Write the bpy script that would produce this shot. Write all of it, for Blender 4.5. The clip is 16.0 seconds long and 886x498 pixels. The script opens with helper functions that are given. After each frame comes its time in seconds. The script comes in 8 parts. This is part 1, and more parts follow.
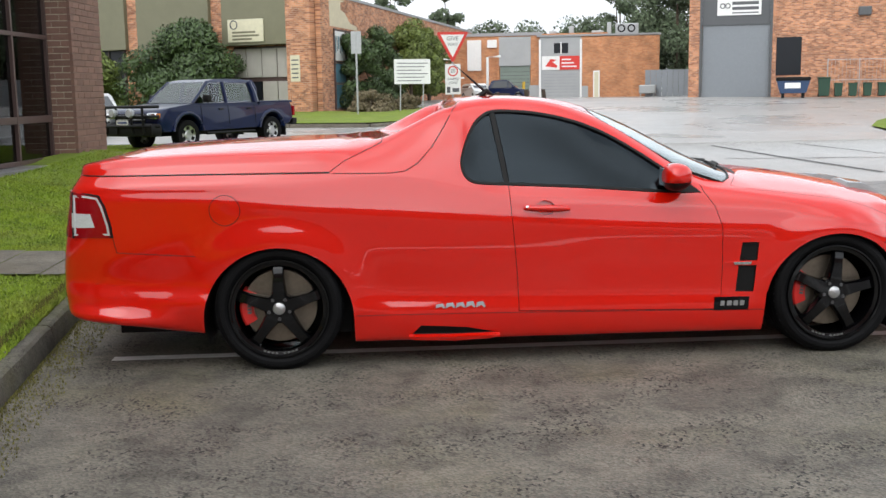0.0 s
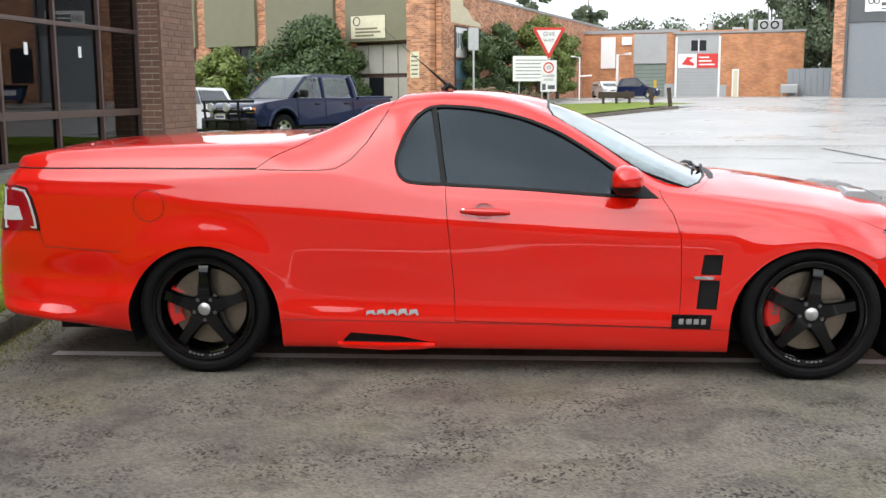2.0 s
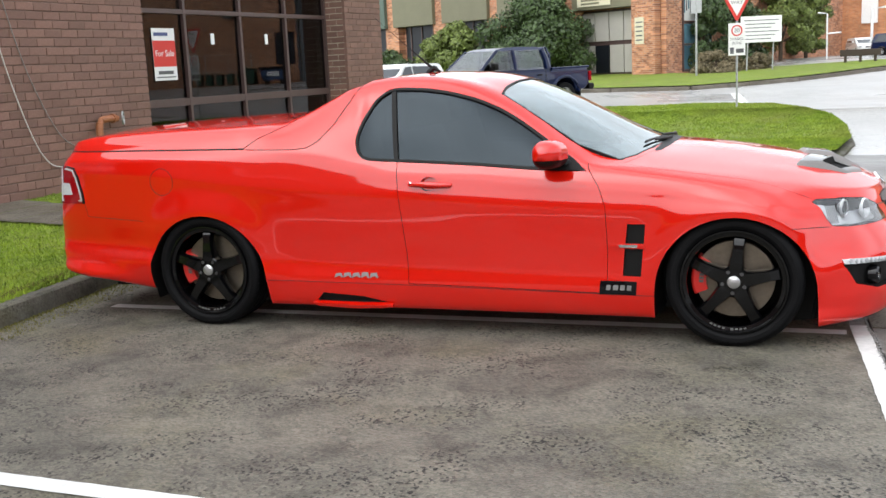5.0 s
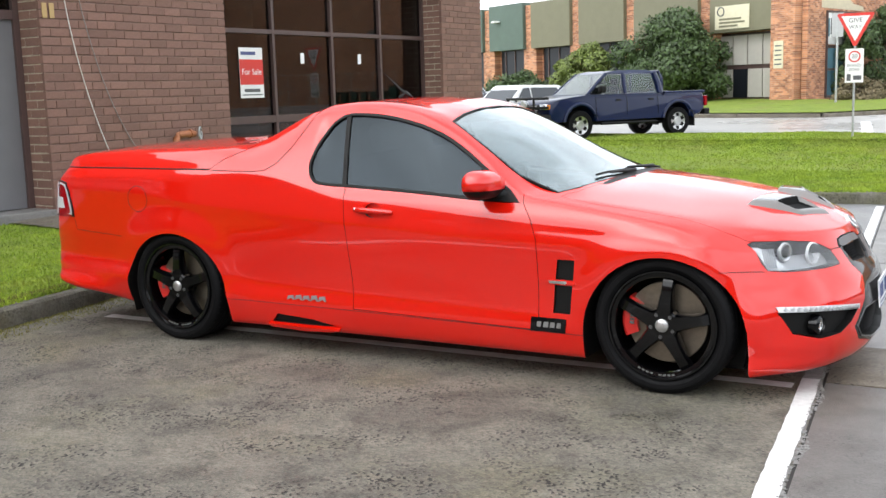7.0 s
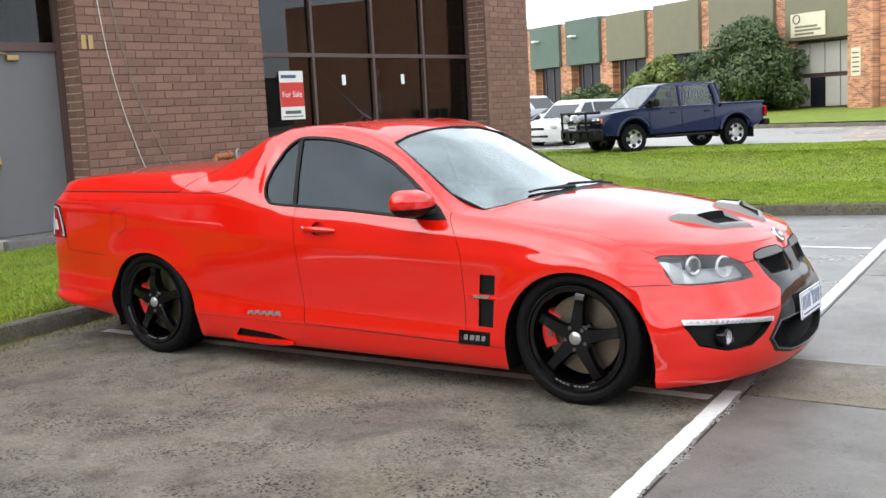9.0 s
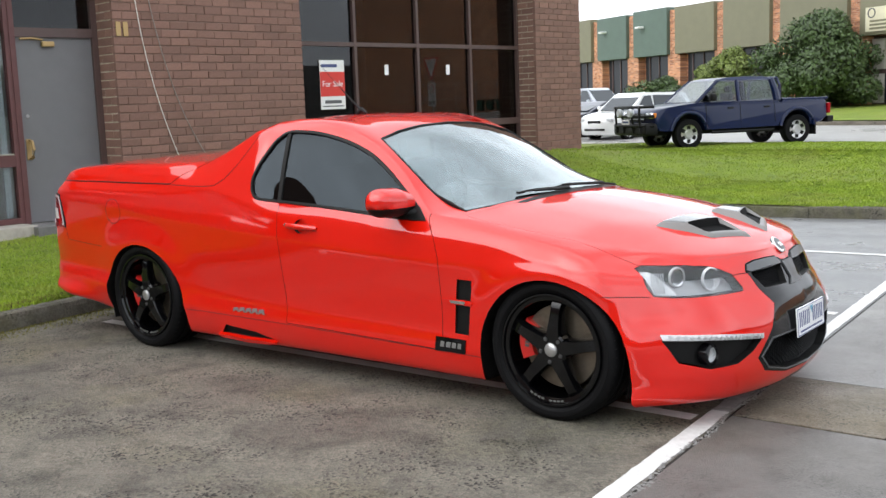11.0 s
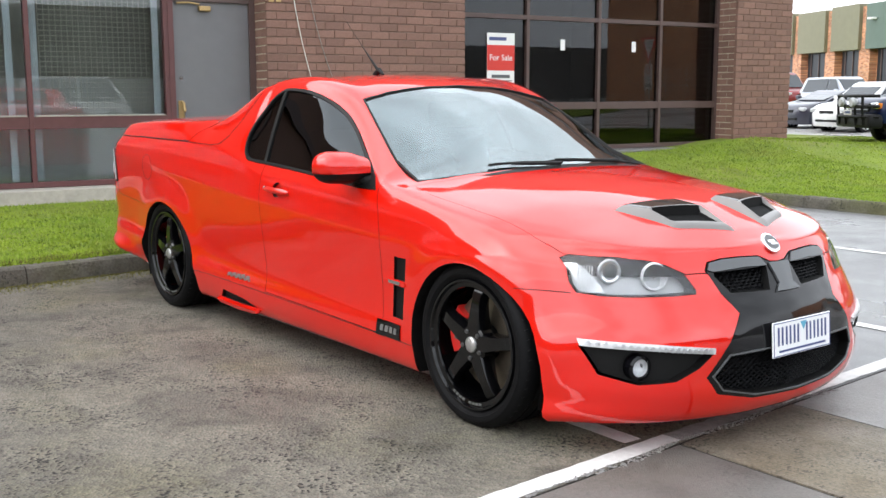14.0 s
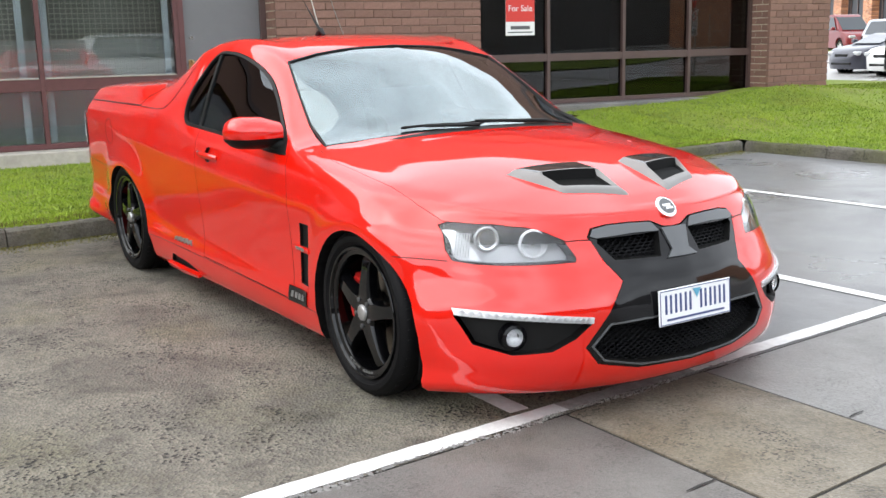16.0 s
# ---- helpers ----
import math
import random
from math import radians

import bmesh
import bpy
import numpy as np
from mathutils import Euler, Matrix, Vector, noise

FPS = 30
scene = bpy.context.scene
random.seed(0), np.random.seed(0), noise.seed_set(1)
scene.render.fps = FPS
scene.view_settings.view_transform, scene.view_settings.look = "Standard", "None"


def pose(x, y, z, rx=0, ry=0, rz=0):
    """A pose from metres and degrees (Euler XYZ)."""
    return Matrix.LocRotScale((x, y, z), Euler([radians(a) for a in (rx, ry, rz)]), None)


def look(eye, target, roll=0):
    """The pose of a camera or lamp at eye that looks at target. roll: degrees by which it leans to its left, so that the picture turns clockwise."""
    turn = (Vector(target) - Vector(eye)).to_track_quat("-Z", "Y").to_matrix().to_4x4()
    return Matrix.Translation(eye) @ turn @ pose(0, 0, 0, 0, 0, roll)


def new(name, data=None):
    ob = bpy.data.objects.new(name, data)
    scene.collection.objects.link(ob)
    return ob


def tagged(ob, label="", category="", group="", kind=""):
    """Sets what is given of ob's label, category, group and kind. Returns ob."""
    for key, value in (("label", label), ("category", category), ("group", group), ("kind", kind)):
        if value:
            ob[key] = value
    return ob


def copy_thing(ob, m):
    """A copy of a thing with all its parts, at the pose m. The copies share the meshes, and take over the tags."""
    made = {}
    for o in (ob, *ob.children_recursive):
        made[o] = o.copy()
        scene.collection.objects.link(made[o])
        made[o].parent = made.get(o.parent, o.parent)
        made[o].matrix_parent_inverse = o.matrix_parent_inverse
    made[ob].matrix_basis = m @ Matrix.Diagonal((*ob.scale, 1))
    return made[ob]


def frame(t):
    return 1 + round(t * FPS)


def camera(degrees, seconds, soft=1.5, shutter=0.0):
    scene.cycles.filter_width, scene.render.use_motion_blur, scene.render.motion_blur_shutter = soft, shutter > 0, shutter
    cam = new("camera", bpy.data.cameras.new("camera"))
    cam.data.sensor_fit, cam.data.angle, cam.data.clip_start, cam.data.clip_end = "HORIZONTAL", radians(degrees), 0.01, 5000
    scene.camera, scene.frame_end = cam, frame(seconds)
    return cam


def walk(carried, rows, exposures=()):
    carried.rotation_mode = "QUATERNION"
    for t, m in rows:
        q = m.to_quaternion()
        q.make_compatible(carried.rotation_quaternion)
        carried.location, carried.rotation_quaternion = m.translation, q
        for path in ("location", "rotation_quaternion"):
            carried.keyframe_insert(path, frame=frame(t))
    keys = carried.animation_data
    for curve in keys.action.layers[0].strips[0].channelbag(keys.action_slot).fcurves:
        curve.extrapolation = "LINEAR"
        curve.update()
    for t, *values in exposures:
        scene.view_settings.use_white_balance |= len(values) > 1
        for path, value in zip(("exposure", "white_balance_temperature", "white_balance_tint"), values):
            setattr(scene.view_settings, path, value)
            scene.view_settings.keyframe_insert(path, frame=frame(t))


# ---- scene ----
cam = camera(46.3, 16.0)
PATH = [
    (0, (0.492, -5.409, 1.451), (0.63, -3.437, 1.152), -0.9),
    (0.5, (0.762, -5.245, 1.448), (0.822, -3.269, 1.148), -0.6),
    (1, (1.029, -5.116, 1.441), (1.034, -3.139, 1.136), -0.1),
    (1.5, (1.265, -5.06, 1.438), (1.229, -3.084, 1.13), -0.1),
    (2, (1.595, -5.059, 1.418), (1.447, -3.087, 1.118), -0.4),
    (2.5, (1.894, -5.107, 1.42), (1.629, -3.147, 1.123), -0.8),
    (3, (2.142, -5.18, 1.442), (1.788, -3.235, 1.139), -1.2),
    (3.5, (2.476, -5.239, 1.462), (2.031, -3.314, 1.146), -1.8),
    (4, (2.755, -5.346, 1.474), (2.249, -3.44, 1.144), -2.2),
    (6.3, (4.036, -4.946, 1.442), (3.188, -3.167, 1.102), -2.2),
    (6.5, (4.109, -4.902, 1.443), (3.245, -3.129, 1.116), -1.9),
    (7, (4.391, -4.691, 1.458), (3.447, -2.954, 1.158), -1.7),
    (7.5, (4.657, -4.606, 1.465), (3.662, -2.892, 1.192), -0.9),
    (8, (4.912, -4.498, 1.454), (3.863, -2.816, 1.191), -1.7),
    (8.5, (5.111, -4.413, 1.442), (4.02, -2.757, 1.179), -2.7),
    (9, (5.244, -4.427, 1.461), (4.135, -2.783, 1.197), -3.0),
    (9.2, (5.279, -4.438, 1.48), (4.167, -2.796, 1.215), -2.6),
    (11.3, (5.579, -3.812, 1.469), (4.314, -2.29, 1.18), -1.9),
    (11.5, (5.654, -3.713, 1.45), (4.354, -2.223, 1.15), -1.7),
    (12, (5.747, -3.507, 1.444), (4.389, -2.076, 1.116), -1.2),
    (12.5, (5.819, -3.27, 1.425), (4.397, -1.902, 1.098), -0.8),
    (13, (5.915, -3.055, 1.4), (4.433, -1.748, 1.088), -0.3),
    (13.5, (6.018, -2.766, 1.366), (4.481, -1.523, 1.066), 0.0),
    (14, (6.135, -2.537, 1.325), (4.563, -1.337, 1.028), -0.1),
    (14.5, (6.287, -2.402, 1.342), (4.695, -1.235, 1.021), -0.5),
    (15, (6.404, -2.186, 1.349), (4.78, -1.073, 1.001), -1.2),
    (15.5, (6.462, -2.044, 1.35), (4.828, -0.952, 0.98), -1.4),
    (16, (6.492, -1.904, 1.368), (4.85, -0.83, 0.979), -1.3),
]
walk(cam, [(t, look(eye, target, roll)) for t, eye, target, roll in PATH], [(0, 0.77), (2, 1.05), (3.5, 1.08), (6.4, 1.18), (7.2, 1.27), (9, 1.22), (11.5, 1.04), (12.5, 1.25), (14, 1.39), (16, 1.44)])

# ---- world and light: bright overcast sky ----
world = bpy.data.worlds.new("overcast_sky")
scene.world = world
world.use_nodes = True
wn, wl = world.node_tree.nodes, world.node_tree.links
wn.clear()
SUN_EL, SUN_AZ = radians(48), radians(205)
sky = wn.new("ShaderNodeTexSky")
sky.sky_type = "NISHITA"
sky.sun_disc = False
sky.sun_elevation, sky.sun_rotation = SUN_EL, SUN_AZ
sky.dust_density, sky.air_density = 4.0, 1.0
grey = wn.new("ShaderNodeHueSaturation")
grey.inputs["Saturation"].default_value = 0.18
cloud_co = wn.new("ShaderNodeTexCoord")
cloud = wn.new("ShaderNodeTexNoise")
cloud.inputs["Scale"].default_value = 2.4
cloud.inputs["Detail"].default_value = 5.0
cloud_ramp = wn.new("ShaderNodeMapRange")
cloud_ramp.inputs["From Min"].default_value, cloud_ramp.inputs["From Max"].default_value = 0.3, 0.7
cloud_ramp.inputs["To Min"].default_value, cloud_ramp.inputs["To Max"].default_value = 0.5, 1.3
cloud_mul = wn.new("ShaderNodeMixRGB")
cloud_mul.blend_type = "MULTIPLY"
cloud_mul.inputs["Fac"].default_value = 1.0
over = wn.new("ShaderNodeMixRGB")
over.inputs["Fac"].default_value = 0.75
over.inputs["Color2"].default_value = (8.4, 8.9, 9.6, 1)
back = wn.new("ShaderNodeBackground")
back.inputs["Strength"].default_value = 0.125
wout = wn.new("ShaderNodeOutputWorld")
wl.new(cloud_co.outputs["Generated"], cloud.inputs["Vector"])
wl.new(cloud.outputs["Fac"], cloud_ramp.inputs["Value"])
wl.new(sky.outputs["Color"], grey.inputs["Color"])
wl.new(grey.outputs["Color"], over.inputs["Color1"])
wl.new(over.outputs["Color"], cloud_mul.inputs["Color1"])
wl.new(cloud_ramp.outputs["Result"], cloud_mul.inputs["Color2"])
wl.new(cloud_mul.outputs["Color"], back.inputs["Color"])
wl.new(back.outputs["Background"], wout.inputs["Surface"])
sun_data = bpy.data.lights.new("sun", "SUN")
sun_data.energy, sun_data.angle, sun_data.color = 0.6, radians(90), (1.0, 0.97, 0.92)
sun = new("sun", sun_data)
sun.matrix_world = look((0, 0, 30), (0 - math.sin(SUN_AZ) * 10, -math.cos(SUN_AZ) * 10, 30 - math.tan(SUN_EL) * 10))


# ---- materials ----
def material(name, base, rough=0.6, metal=0.0, coat=0.0, vary=0.0, scale=6.0, bump=0.0, bump_scale=120.0, vary2=0.0, scale2=0.7, island=0.0, obj=0.0, spec=0.5, distance=0.004):
    """A principled material: colour varied at two scales, by piece, and with fine relief."""
    m = bpy.data.materials.new(name)
    m.use_nodes = True
    nt = m.node_tree
    p = nt.nodes["Principled BSDF"]
    p.inputs["Roughness"].default_value, p.inputs["Metallic"].default_value = rough, metal
    p.inputs["Coat Weight"].default_value, p.inputs["Coat Roughness"].default_value = coat, 0.03
    p.inputs["Specular IOR Level"].default_value = spec
    p.inputs["Base Color"].default_value = (*base, 1)
    m.diffuse_color = (*base, 1)
    co = nt.nodes.new("ShaderNodeTexCoord")
    last = None

    def factor(source, amount):
        """Brightness factor 1 - amount .. 1 + amount from a 0..1 value, multiplied into the colour."""
        nonlocal last
        r = nt.nodes.new("ShaderNodeMapRange")
        r.inputs["To Min"].default_value, r.inputs["To Max"].default_value = 1 - amount, 1 + amount
        nt.links.new(source, r.inputs["Value"])
        v = nt.nodes.new("ShaderNodeMixRGB")
        v.blend_type = "MULTIPLY"
        v.inputs["Fac"].default_value = 1
        if last is None:
            v.inputs["Color1"].default_value = (*base, 1)
        else:
            nt.links.new(last, v.inputs["Color1"])
        nt.links.new(r.outputs["Result"], v.inputs["Color2"])
        last = v.outputs["Color"]

    for amount, sc in ((vary, scale), (vary2, scale2)):
        if amount:
            n = nt.nodes.new("ShaderNodeTexNoise")
            n.inputs["Scale"].default_value, n.inputs["Detail"].default_value = sc, 6.0
            n.inputs["Roughness"].default_value = 0.65
            nt.links.new(co.outputs["Object"], n.inputs["Vector"])
            factor(n.outputs["Fac"], amount * 2)
    if island:
        g = nt.nodes.new("ShaderNodeNewGeometry")
        factor(g.outputs["Random Per Island"], island)
    if obj:
        o = nt.nodes.new("ShaderNodeObjectInfo")
        factor(o.outputs["Random"], obj)
    if last is not None:
        nt.links.new(last, p.inputs["Base Color"])
    if bump:
        n = nt.nodes.new("ShaderNodeTexNoise")
        n.inputs["Scale"].default_value, n.inputs["Detail"].default_value = bump_scale, 4.0
        nt.links.new(co.outputs["Object"], n.inputs["Vector"])
        b = nt.nodes.new("ShaderNodeBump")
        b.inputs["Strength"].default_value, b.inputs["Distance"].default_value = bump, distance
        nt.links.new(n.outputs["Fac"], b.inputs["Height"])
        nt.links.new(b.outputs["Normal"], p.inputs["Normal"])
    return m


def glass(name, tint, rough=0.0, transmission=1.0, ior=1.45):
    m = material(name, tint, rough)
    p = m.node_tree.nodes["Principled BSDF"]
    p.inputs["Transmission Weight"].default_value, p.inputs["IOR"].default_value = transmission, ior
    return m


M_paint = material("red_car_paint", (0.595, 0.0062, 0.0010), 0.4, coat=1.0, vary=0.02, scale=900, spec=0.04)
M_paint.node_tree.nodes["Principled BSDF"].inputs["Coat IOR"].default_value = 1.69
M_black_gloss = material("gloss_black", (0.003, 0.003, 0.004), 0.12, coat=0.45, spec=0.12)
M_black = material("satin_black_plastic", (0.007, 0.007, 0.007), 0.5, bump=0.1, bump_scale=600, spec=0.2)
M_rubber = material("tyre_rubber", (0.0045, 0.0045, 0.005), 0.6, vary=0.2, scale=30, spec=0.12)
M_wheel = material("black_alloy", (0.0025, 0.0025, 0.003), 0.12, coat=0.3, spec=0.25)
M_dark_in = material("dark_interior", (0.012, 0.012, 0.013), 0.8, vary=0.2)
M_chrome = material("chrome", (0.75, 0.75, 0.76), 0.12, metal=1.0)
M_silver = material("silver_paint", (0.5, 0.5, 0.5), 0.3, metal=0.8)
M_disc = material("brake_disc_steel", (0.22, 0.185, 0.145), 0.4, metal=0.9, vary=0.15, scale=40)
M_caliper = material("red_caliper", (0.62, 0.022, 0.018), 0.3, coat=0.4)
M_tint = glass("tinted_glass", (0.006, 0.011, 0.016), ior=1.42)
M_tint.node_tree.nodes["Principled BSDF"].inputs["Specular Tint"].default_value = (0.72, 0.88, 1.0, 1)
M_screen = glass("windscreen_glass", (0.52, 0.66, 0.68), ior=2.15)
M_screen.node_tree.nodes["Principled BSDF"].inputs["Specular Tint"].default_value = (0.86, 0.96, 0.98, 1)
M_lens = glass("clear_lens", (0.95, 0.96, 0.97))
M_redlens = material("red_lens", (0.26, 0.004, 0.007), 0.08, coat=0.35, spec=0.2)
M_white = material("white_paint", (0.78, 0.78, 0.76), 0.5, vary=0.06, scale=8)
M_linepaint = material("worn_white_line_paint", (0.60, 0.60, 0.585), 0.55, vary=0.16, scale=28, vary2=0.12, scale2=3, bump=0.3, bump_scale=90)


def ground_mix(name, base, dark, pale, stain, cell, rough, bump, grit=0.5, patch=0.6, blotch=1.6, stain_cover=0.62):
    """Ground of stones in binder: pale and dark patches, stains, single dark pits and pale chips, rough relief."""
    m = material(name, base, rough, spec=0.35)
    nt = m.node_tree
    p = nt.nodes["Principled BSDF"]
    co = nt.nodes.new("ShaderNodeTexCoord")

    def noise_tex(scale, detail, lo, hi, shift=0.0):
        mp = nt.nodes.new("ShaderNodeMapping")
        mp.inputs["Location"].default_value = (shift, shift * 0.7, 0)
        n = nt.nodes.new("ShaderNodeTexNoise")
        n.inputs["Scale"].default_value, n.inputs["Detail"].default_value, n.inputs["Roughness"].default_value = scale, detail, 0.62
        r = nt.nodes.new("ShaderNodeMapRange")
        r.inputs["From Min"].default_value, r.inputs["From Max"].default_value = lo, hi
        nt.links.new(co.outputs["Object"], mp.inputs["Vector"])
        nt.links.new(mp.outputs["Vector"], n.inputs["Vector"])
        nt.links.new(n.outputs["Fac"], r.inputs["Value"])
        return r.outputs["Result"]

    def blend(kind, fac, a, b):
        x = nt.nodes.new("ShaderNodeMixRGB")
        x.blend_type = kind
        for key, value in (("Fac", fac), ("Color1", a), ("Color2", b)):
            if isinstance(value, tuple):
                x.inputs[key].default_value = (*value, 1)
            elif isinstance(value, float):
                x.inputs[key].default_value = value
            else:
                nt.links.new(value, x.inputs[key])
        return x.outputs["Color"]

    def times(value, k):
        q = nt.nodes.new("ShaderNodeMath")
        q.operation = "MULTIPLY"
        nt.links.new(value, q.inputs[0])
        q.inputs[1].default_value = k
        return q.outputs["Value"]

    col = blend("MIX", times(noise_tex(blotch, 8, 0.38, 0.66), patch), base, pale)
    col = blend("MIX", times(noise_tex(blotch * 2.3, 8, 0.50, 0.72, 7.3), patch), col, dark)
    col = blend("MIX", times(noise_tex(blotch * 0.55, 6, stain_cover - 0.1, stain_cover + 0.1, 3.1), 0.55), col, stain)
    cells = nt.nodes.new("ShaderNodeTexVoronoi")
    cells.inputs["Scale"].default_value = cell
    nt.links.new(co.outputs["Object"], cells.inputs["Vector"])
    tone = nt.nodes.new("ShaderNodeSeparateColor")
    nt.links.new(cells.outputs["Color"], tone.inputs["Color"])
    grain = nt.nodes.new("ShaderNodeMapRange")
    grain.inputs["To Min"].default_value, grain.inputs["To Max"].default_value = 1 - 0.24 * grit, 1 + 0.24 * grit
    nt.links.new(tone.outputs["Red"], grain.inputs["Value"])
    col = blend("MULTIPLY", 1.0, col, grain.outputs["Result"])
    pit = nt.nodes.new("ShaderNodeMapRange")
    pit.inputs["From Min"].default_value, pit.inputs["From Max"].default_value = 0.78, 0.86
    nt.links.new(tone.outputs["Green"], pit.inputs["Value"])
    pits = nt.nodes.new("ShaderNodeMath")
    pits.operation = "MULTIPLY"
    nt.links.new(pit.outputs["Result"], pits.inputs[0])
    nt.links.new(times(noise_tex(blotch * 1.7, 4, 0.42, 0.62, 11.0), grit), pits.inputs[1])
    col = blend("MIX", pits.outputs["Value"], col, (dark[0] * 0.3, dark[1] * 0.3, dark[2] * 0.3))
    nt.links.new(col, p.inputs["Base Color"])
    damp = nt.nodes.new("ShaderNodeMapRange")
    damp.inputs["To Min"].default_value, damp.inputs["To Max"].default_value = rough - 0.12, rough + 0.14
    nt.links.new(noise_tex(blotch * 0.9, 5, 0.35, 0.65, 5.0), damp.inputs["Value"])
    nt.links.new(damp.outputs["Result"], p.inputs["Roughness"])
    b = nt.nodes.new("ShaderNodeBump")
    b.inputs["Strength"].default_value, b.inputs["Distance"].default_value = bump, 0.006
    nt.links.new(cells.outputs["Distance"], b.inputs["Height"])
    nt.links.new(b.outputs["Normal"], p.inputs["Normal"])
    return m


M_asphalt = ground_mix("damp_asphalt", (0.105, 0.096, 0.079), (0.046, 0.042, 0.034), (0.182, 0.166, 0.132), (0.138, 0.126, 0.064), 85.0, 0.68, 1.0, 1.15, 0.85)
M_damp = ground_mix("smooth_damp_bitumen", (0.165, 0.167, 0.170), (0.10, 0.10, 0.102), (0.21, 0.212, 0.215), (0.14, 0.135, 0.12), 160.0, 0.34, 0.2, 0.4, 0.5, 0.9)
M_concrete = ground_mix("wet_concrete", (0.170, 0.166, 0.160), (0.095, 0.093, 0.090), (0.238, 0.23, 0.218), (0.165, 0.148, 0.11), 130.0, 0.44, 0.25, 0.5, 0.55, 1.1)
M_concrete_pale = ground_mix("pale_concrete", (0.140, 0.122, 0.094), (0.062, 0.052, 0.038), (0.20, 0.18, 0.142), (0.115, 0.088, 0.052), 110.0, 0.55, 0.35, 0.9, 0.75, 2.1)
M_concrete_dark = ground_mix("brown_grey_concrete", (0.118, 0.110, 0.102), (0.066, 0.060, 0.054), (0.155, 0.146, 0.134), (0.10, 0.088, 0.070), 140.0, 0.5, 0.25, 0.5, 0.7, 1.9)
M_road = ground_mix("pale_wet_road", (0.34, 0.335, 0.325), (0.24, 0.238, 0.232), (0.40, 0.395, 0.38), (0.30, 0.29, 0.26), 40.0, 0.32, 0.2, 0.3, 0.5, 0.3)
M_kerb = ground_mix("mossy_concrete_kerb", (0.088, 0.081, 0.064), (0.028, 0.026, 0.020), (0.165, 0.156, 0.128), (0.075, 0.08, 0.020), 70.0, 0.85, 0.6, 0.6, 0.65, 2.6, 0.5)
M_soil = ground_mix("lawn_ground", (0.135, 0.19, 0.020), (0.085, 0.128, 0.015), (0.19, 0.245, 0.026), (0.17, 0.15, 0.05), 45.0, 0.95, 0.8, 0.5, 0.7, 1.3, 0.6)
M_grass = ground_mix("grass_blades", (0.198, 0.292, 0.027), (0.085, 0.152, 0.016), (0.285, 0.375, 0.032), (0.25, 0.235, 0.07), 90.0, 0.8, 0.0, 0.9, 0.85, 1.7, 0.6)
M_brick = material("brown_brick", (0.212, 0.116, 0.088), 0.82, vary=0.14, scale=35, obj=0.16, island=0.16, bump=0.5, bump_scale=90)
M_mortar_pale = material("pale_mortar", (0.40, 0.34, 0.26), 0.9, vary=0.3, scale=12, bump=0.4)
M_mortar = material("dark_mortar", (0.195, 0.128, 0.102), 0.9, vary=0.25, scale=40, bump=0.4)
M_frame = material("brown_window_frame", (0.085, 0.052, 0.047), 0.45, vary=0.1, scale=9)
M_frame_red = material("maroon_window_frame", (0.10, 0.035, 0.034), 0.5, vary=0.15, scale=9)
M_dark_glass = glass("dark_office_glass", (0.09, 0.11, 0.13), ior=1.46)
M_door = material("grey_painted_door", (0.145, 0.145, 0.15), 0.5, vary=0.06, scale=5)

M_green_panel = material("olive_green_cladding", (0.165, 0.158, 0.098), 0.6, vary=0.08, scale=2)
M_teal_panel = material("teal_cladding", (0.085, 0.125, 0.10), 0.6, vary=0.08, scale=2)
M_grey_metal = material("grey_roller_metal", (0.26, 0.28, 0.30), 0.5, metal=0.2, vary=0.05)
M_galv = material("galvanised_steel", (0.42, 0.43, 0.43), 0.45, metal=0.7, vary=0.1)
M_red_sign = material("red_sign", (0.62, 0.035, 0.025), 0.45)
M_bark = material("bark", (0.09, 0.065, 0.045), 0.9, vary=0.3, scale=12, bump=0.8, bump_scale=30)
M_leaf = material("shrub_leaves", (0.048, 0.082, 0.022), 0.55, island=0.55)
M_leaf_light = material("light_shrub_leaves", (0.13, 0.17, 0.035), 0.6, island=0.45)
M_leaf_far = material("far_gum_leaves", (0.085, 0.115, 0.06), 0.7, island=0.5)
M_twig = material("dry_brush", (0.16, 0.13, 0.075), 0.9, island=0.4)
M_navy = material("navy_car_paint", (0.003, 0.009, 0.042), 0.35, coat=0.5, spec=0.15)
M_carwhite = material("white_car_paint", (0.70, 0.71, 0.70), 0.25, coat=0.8)
M_carglass = material("vehicle_glass", (0.03, 0.036, 0.042), 0.08, coat=0.25, spec=0.4)
M_cream = material("cream_board", (0.62, 0.58, 0.42), 0.6, vary=0.08)
M_timber = material("dark_timber", (0.05, 0.035, 0.026), 0.85, vary=0.2)
M_blue = material("blue_board", (0.10, 0.35, 0.5), 0.4)
M_bin = material("green_bin", (0.012, 0.05, 0.028), 0.5)
M_amber = material("amber_lens", (0.55, 0.16, 0.01), 0.2)
M_skip = material("blue_bin", (0.02, 0.05, 0.12), 0.5)


# ---- mesh helpers ----
def mesh_object(name, bm, mat, parent=None, smooth=False):
    me = bpy.data.meshes.new(name)
    bm.to_mesh(me)
    bm.free()
    if smooth:
        me.shade_smooth()
        me.set_sharp_from_angle(angle=radians(38))
    for one in mat if isinstance(mat, (list, tuple)) else [mat]:
        me.materials.append(one)
    ob = new(name, me)
    if parent:
        ob.parent = parent
    return ob


def part(name, bm, mat, parent, label="", smooth=False):
    ob = mesh_object(name, bm, mat, parent, smooth)
    return tagged(ob, label) if label else ob


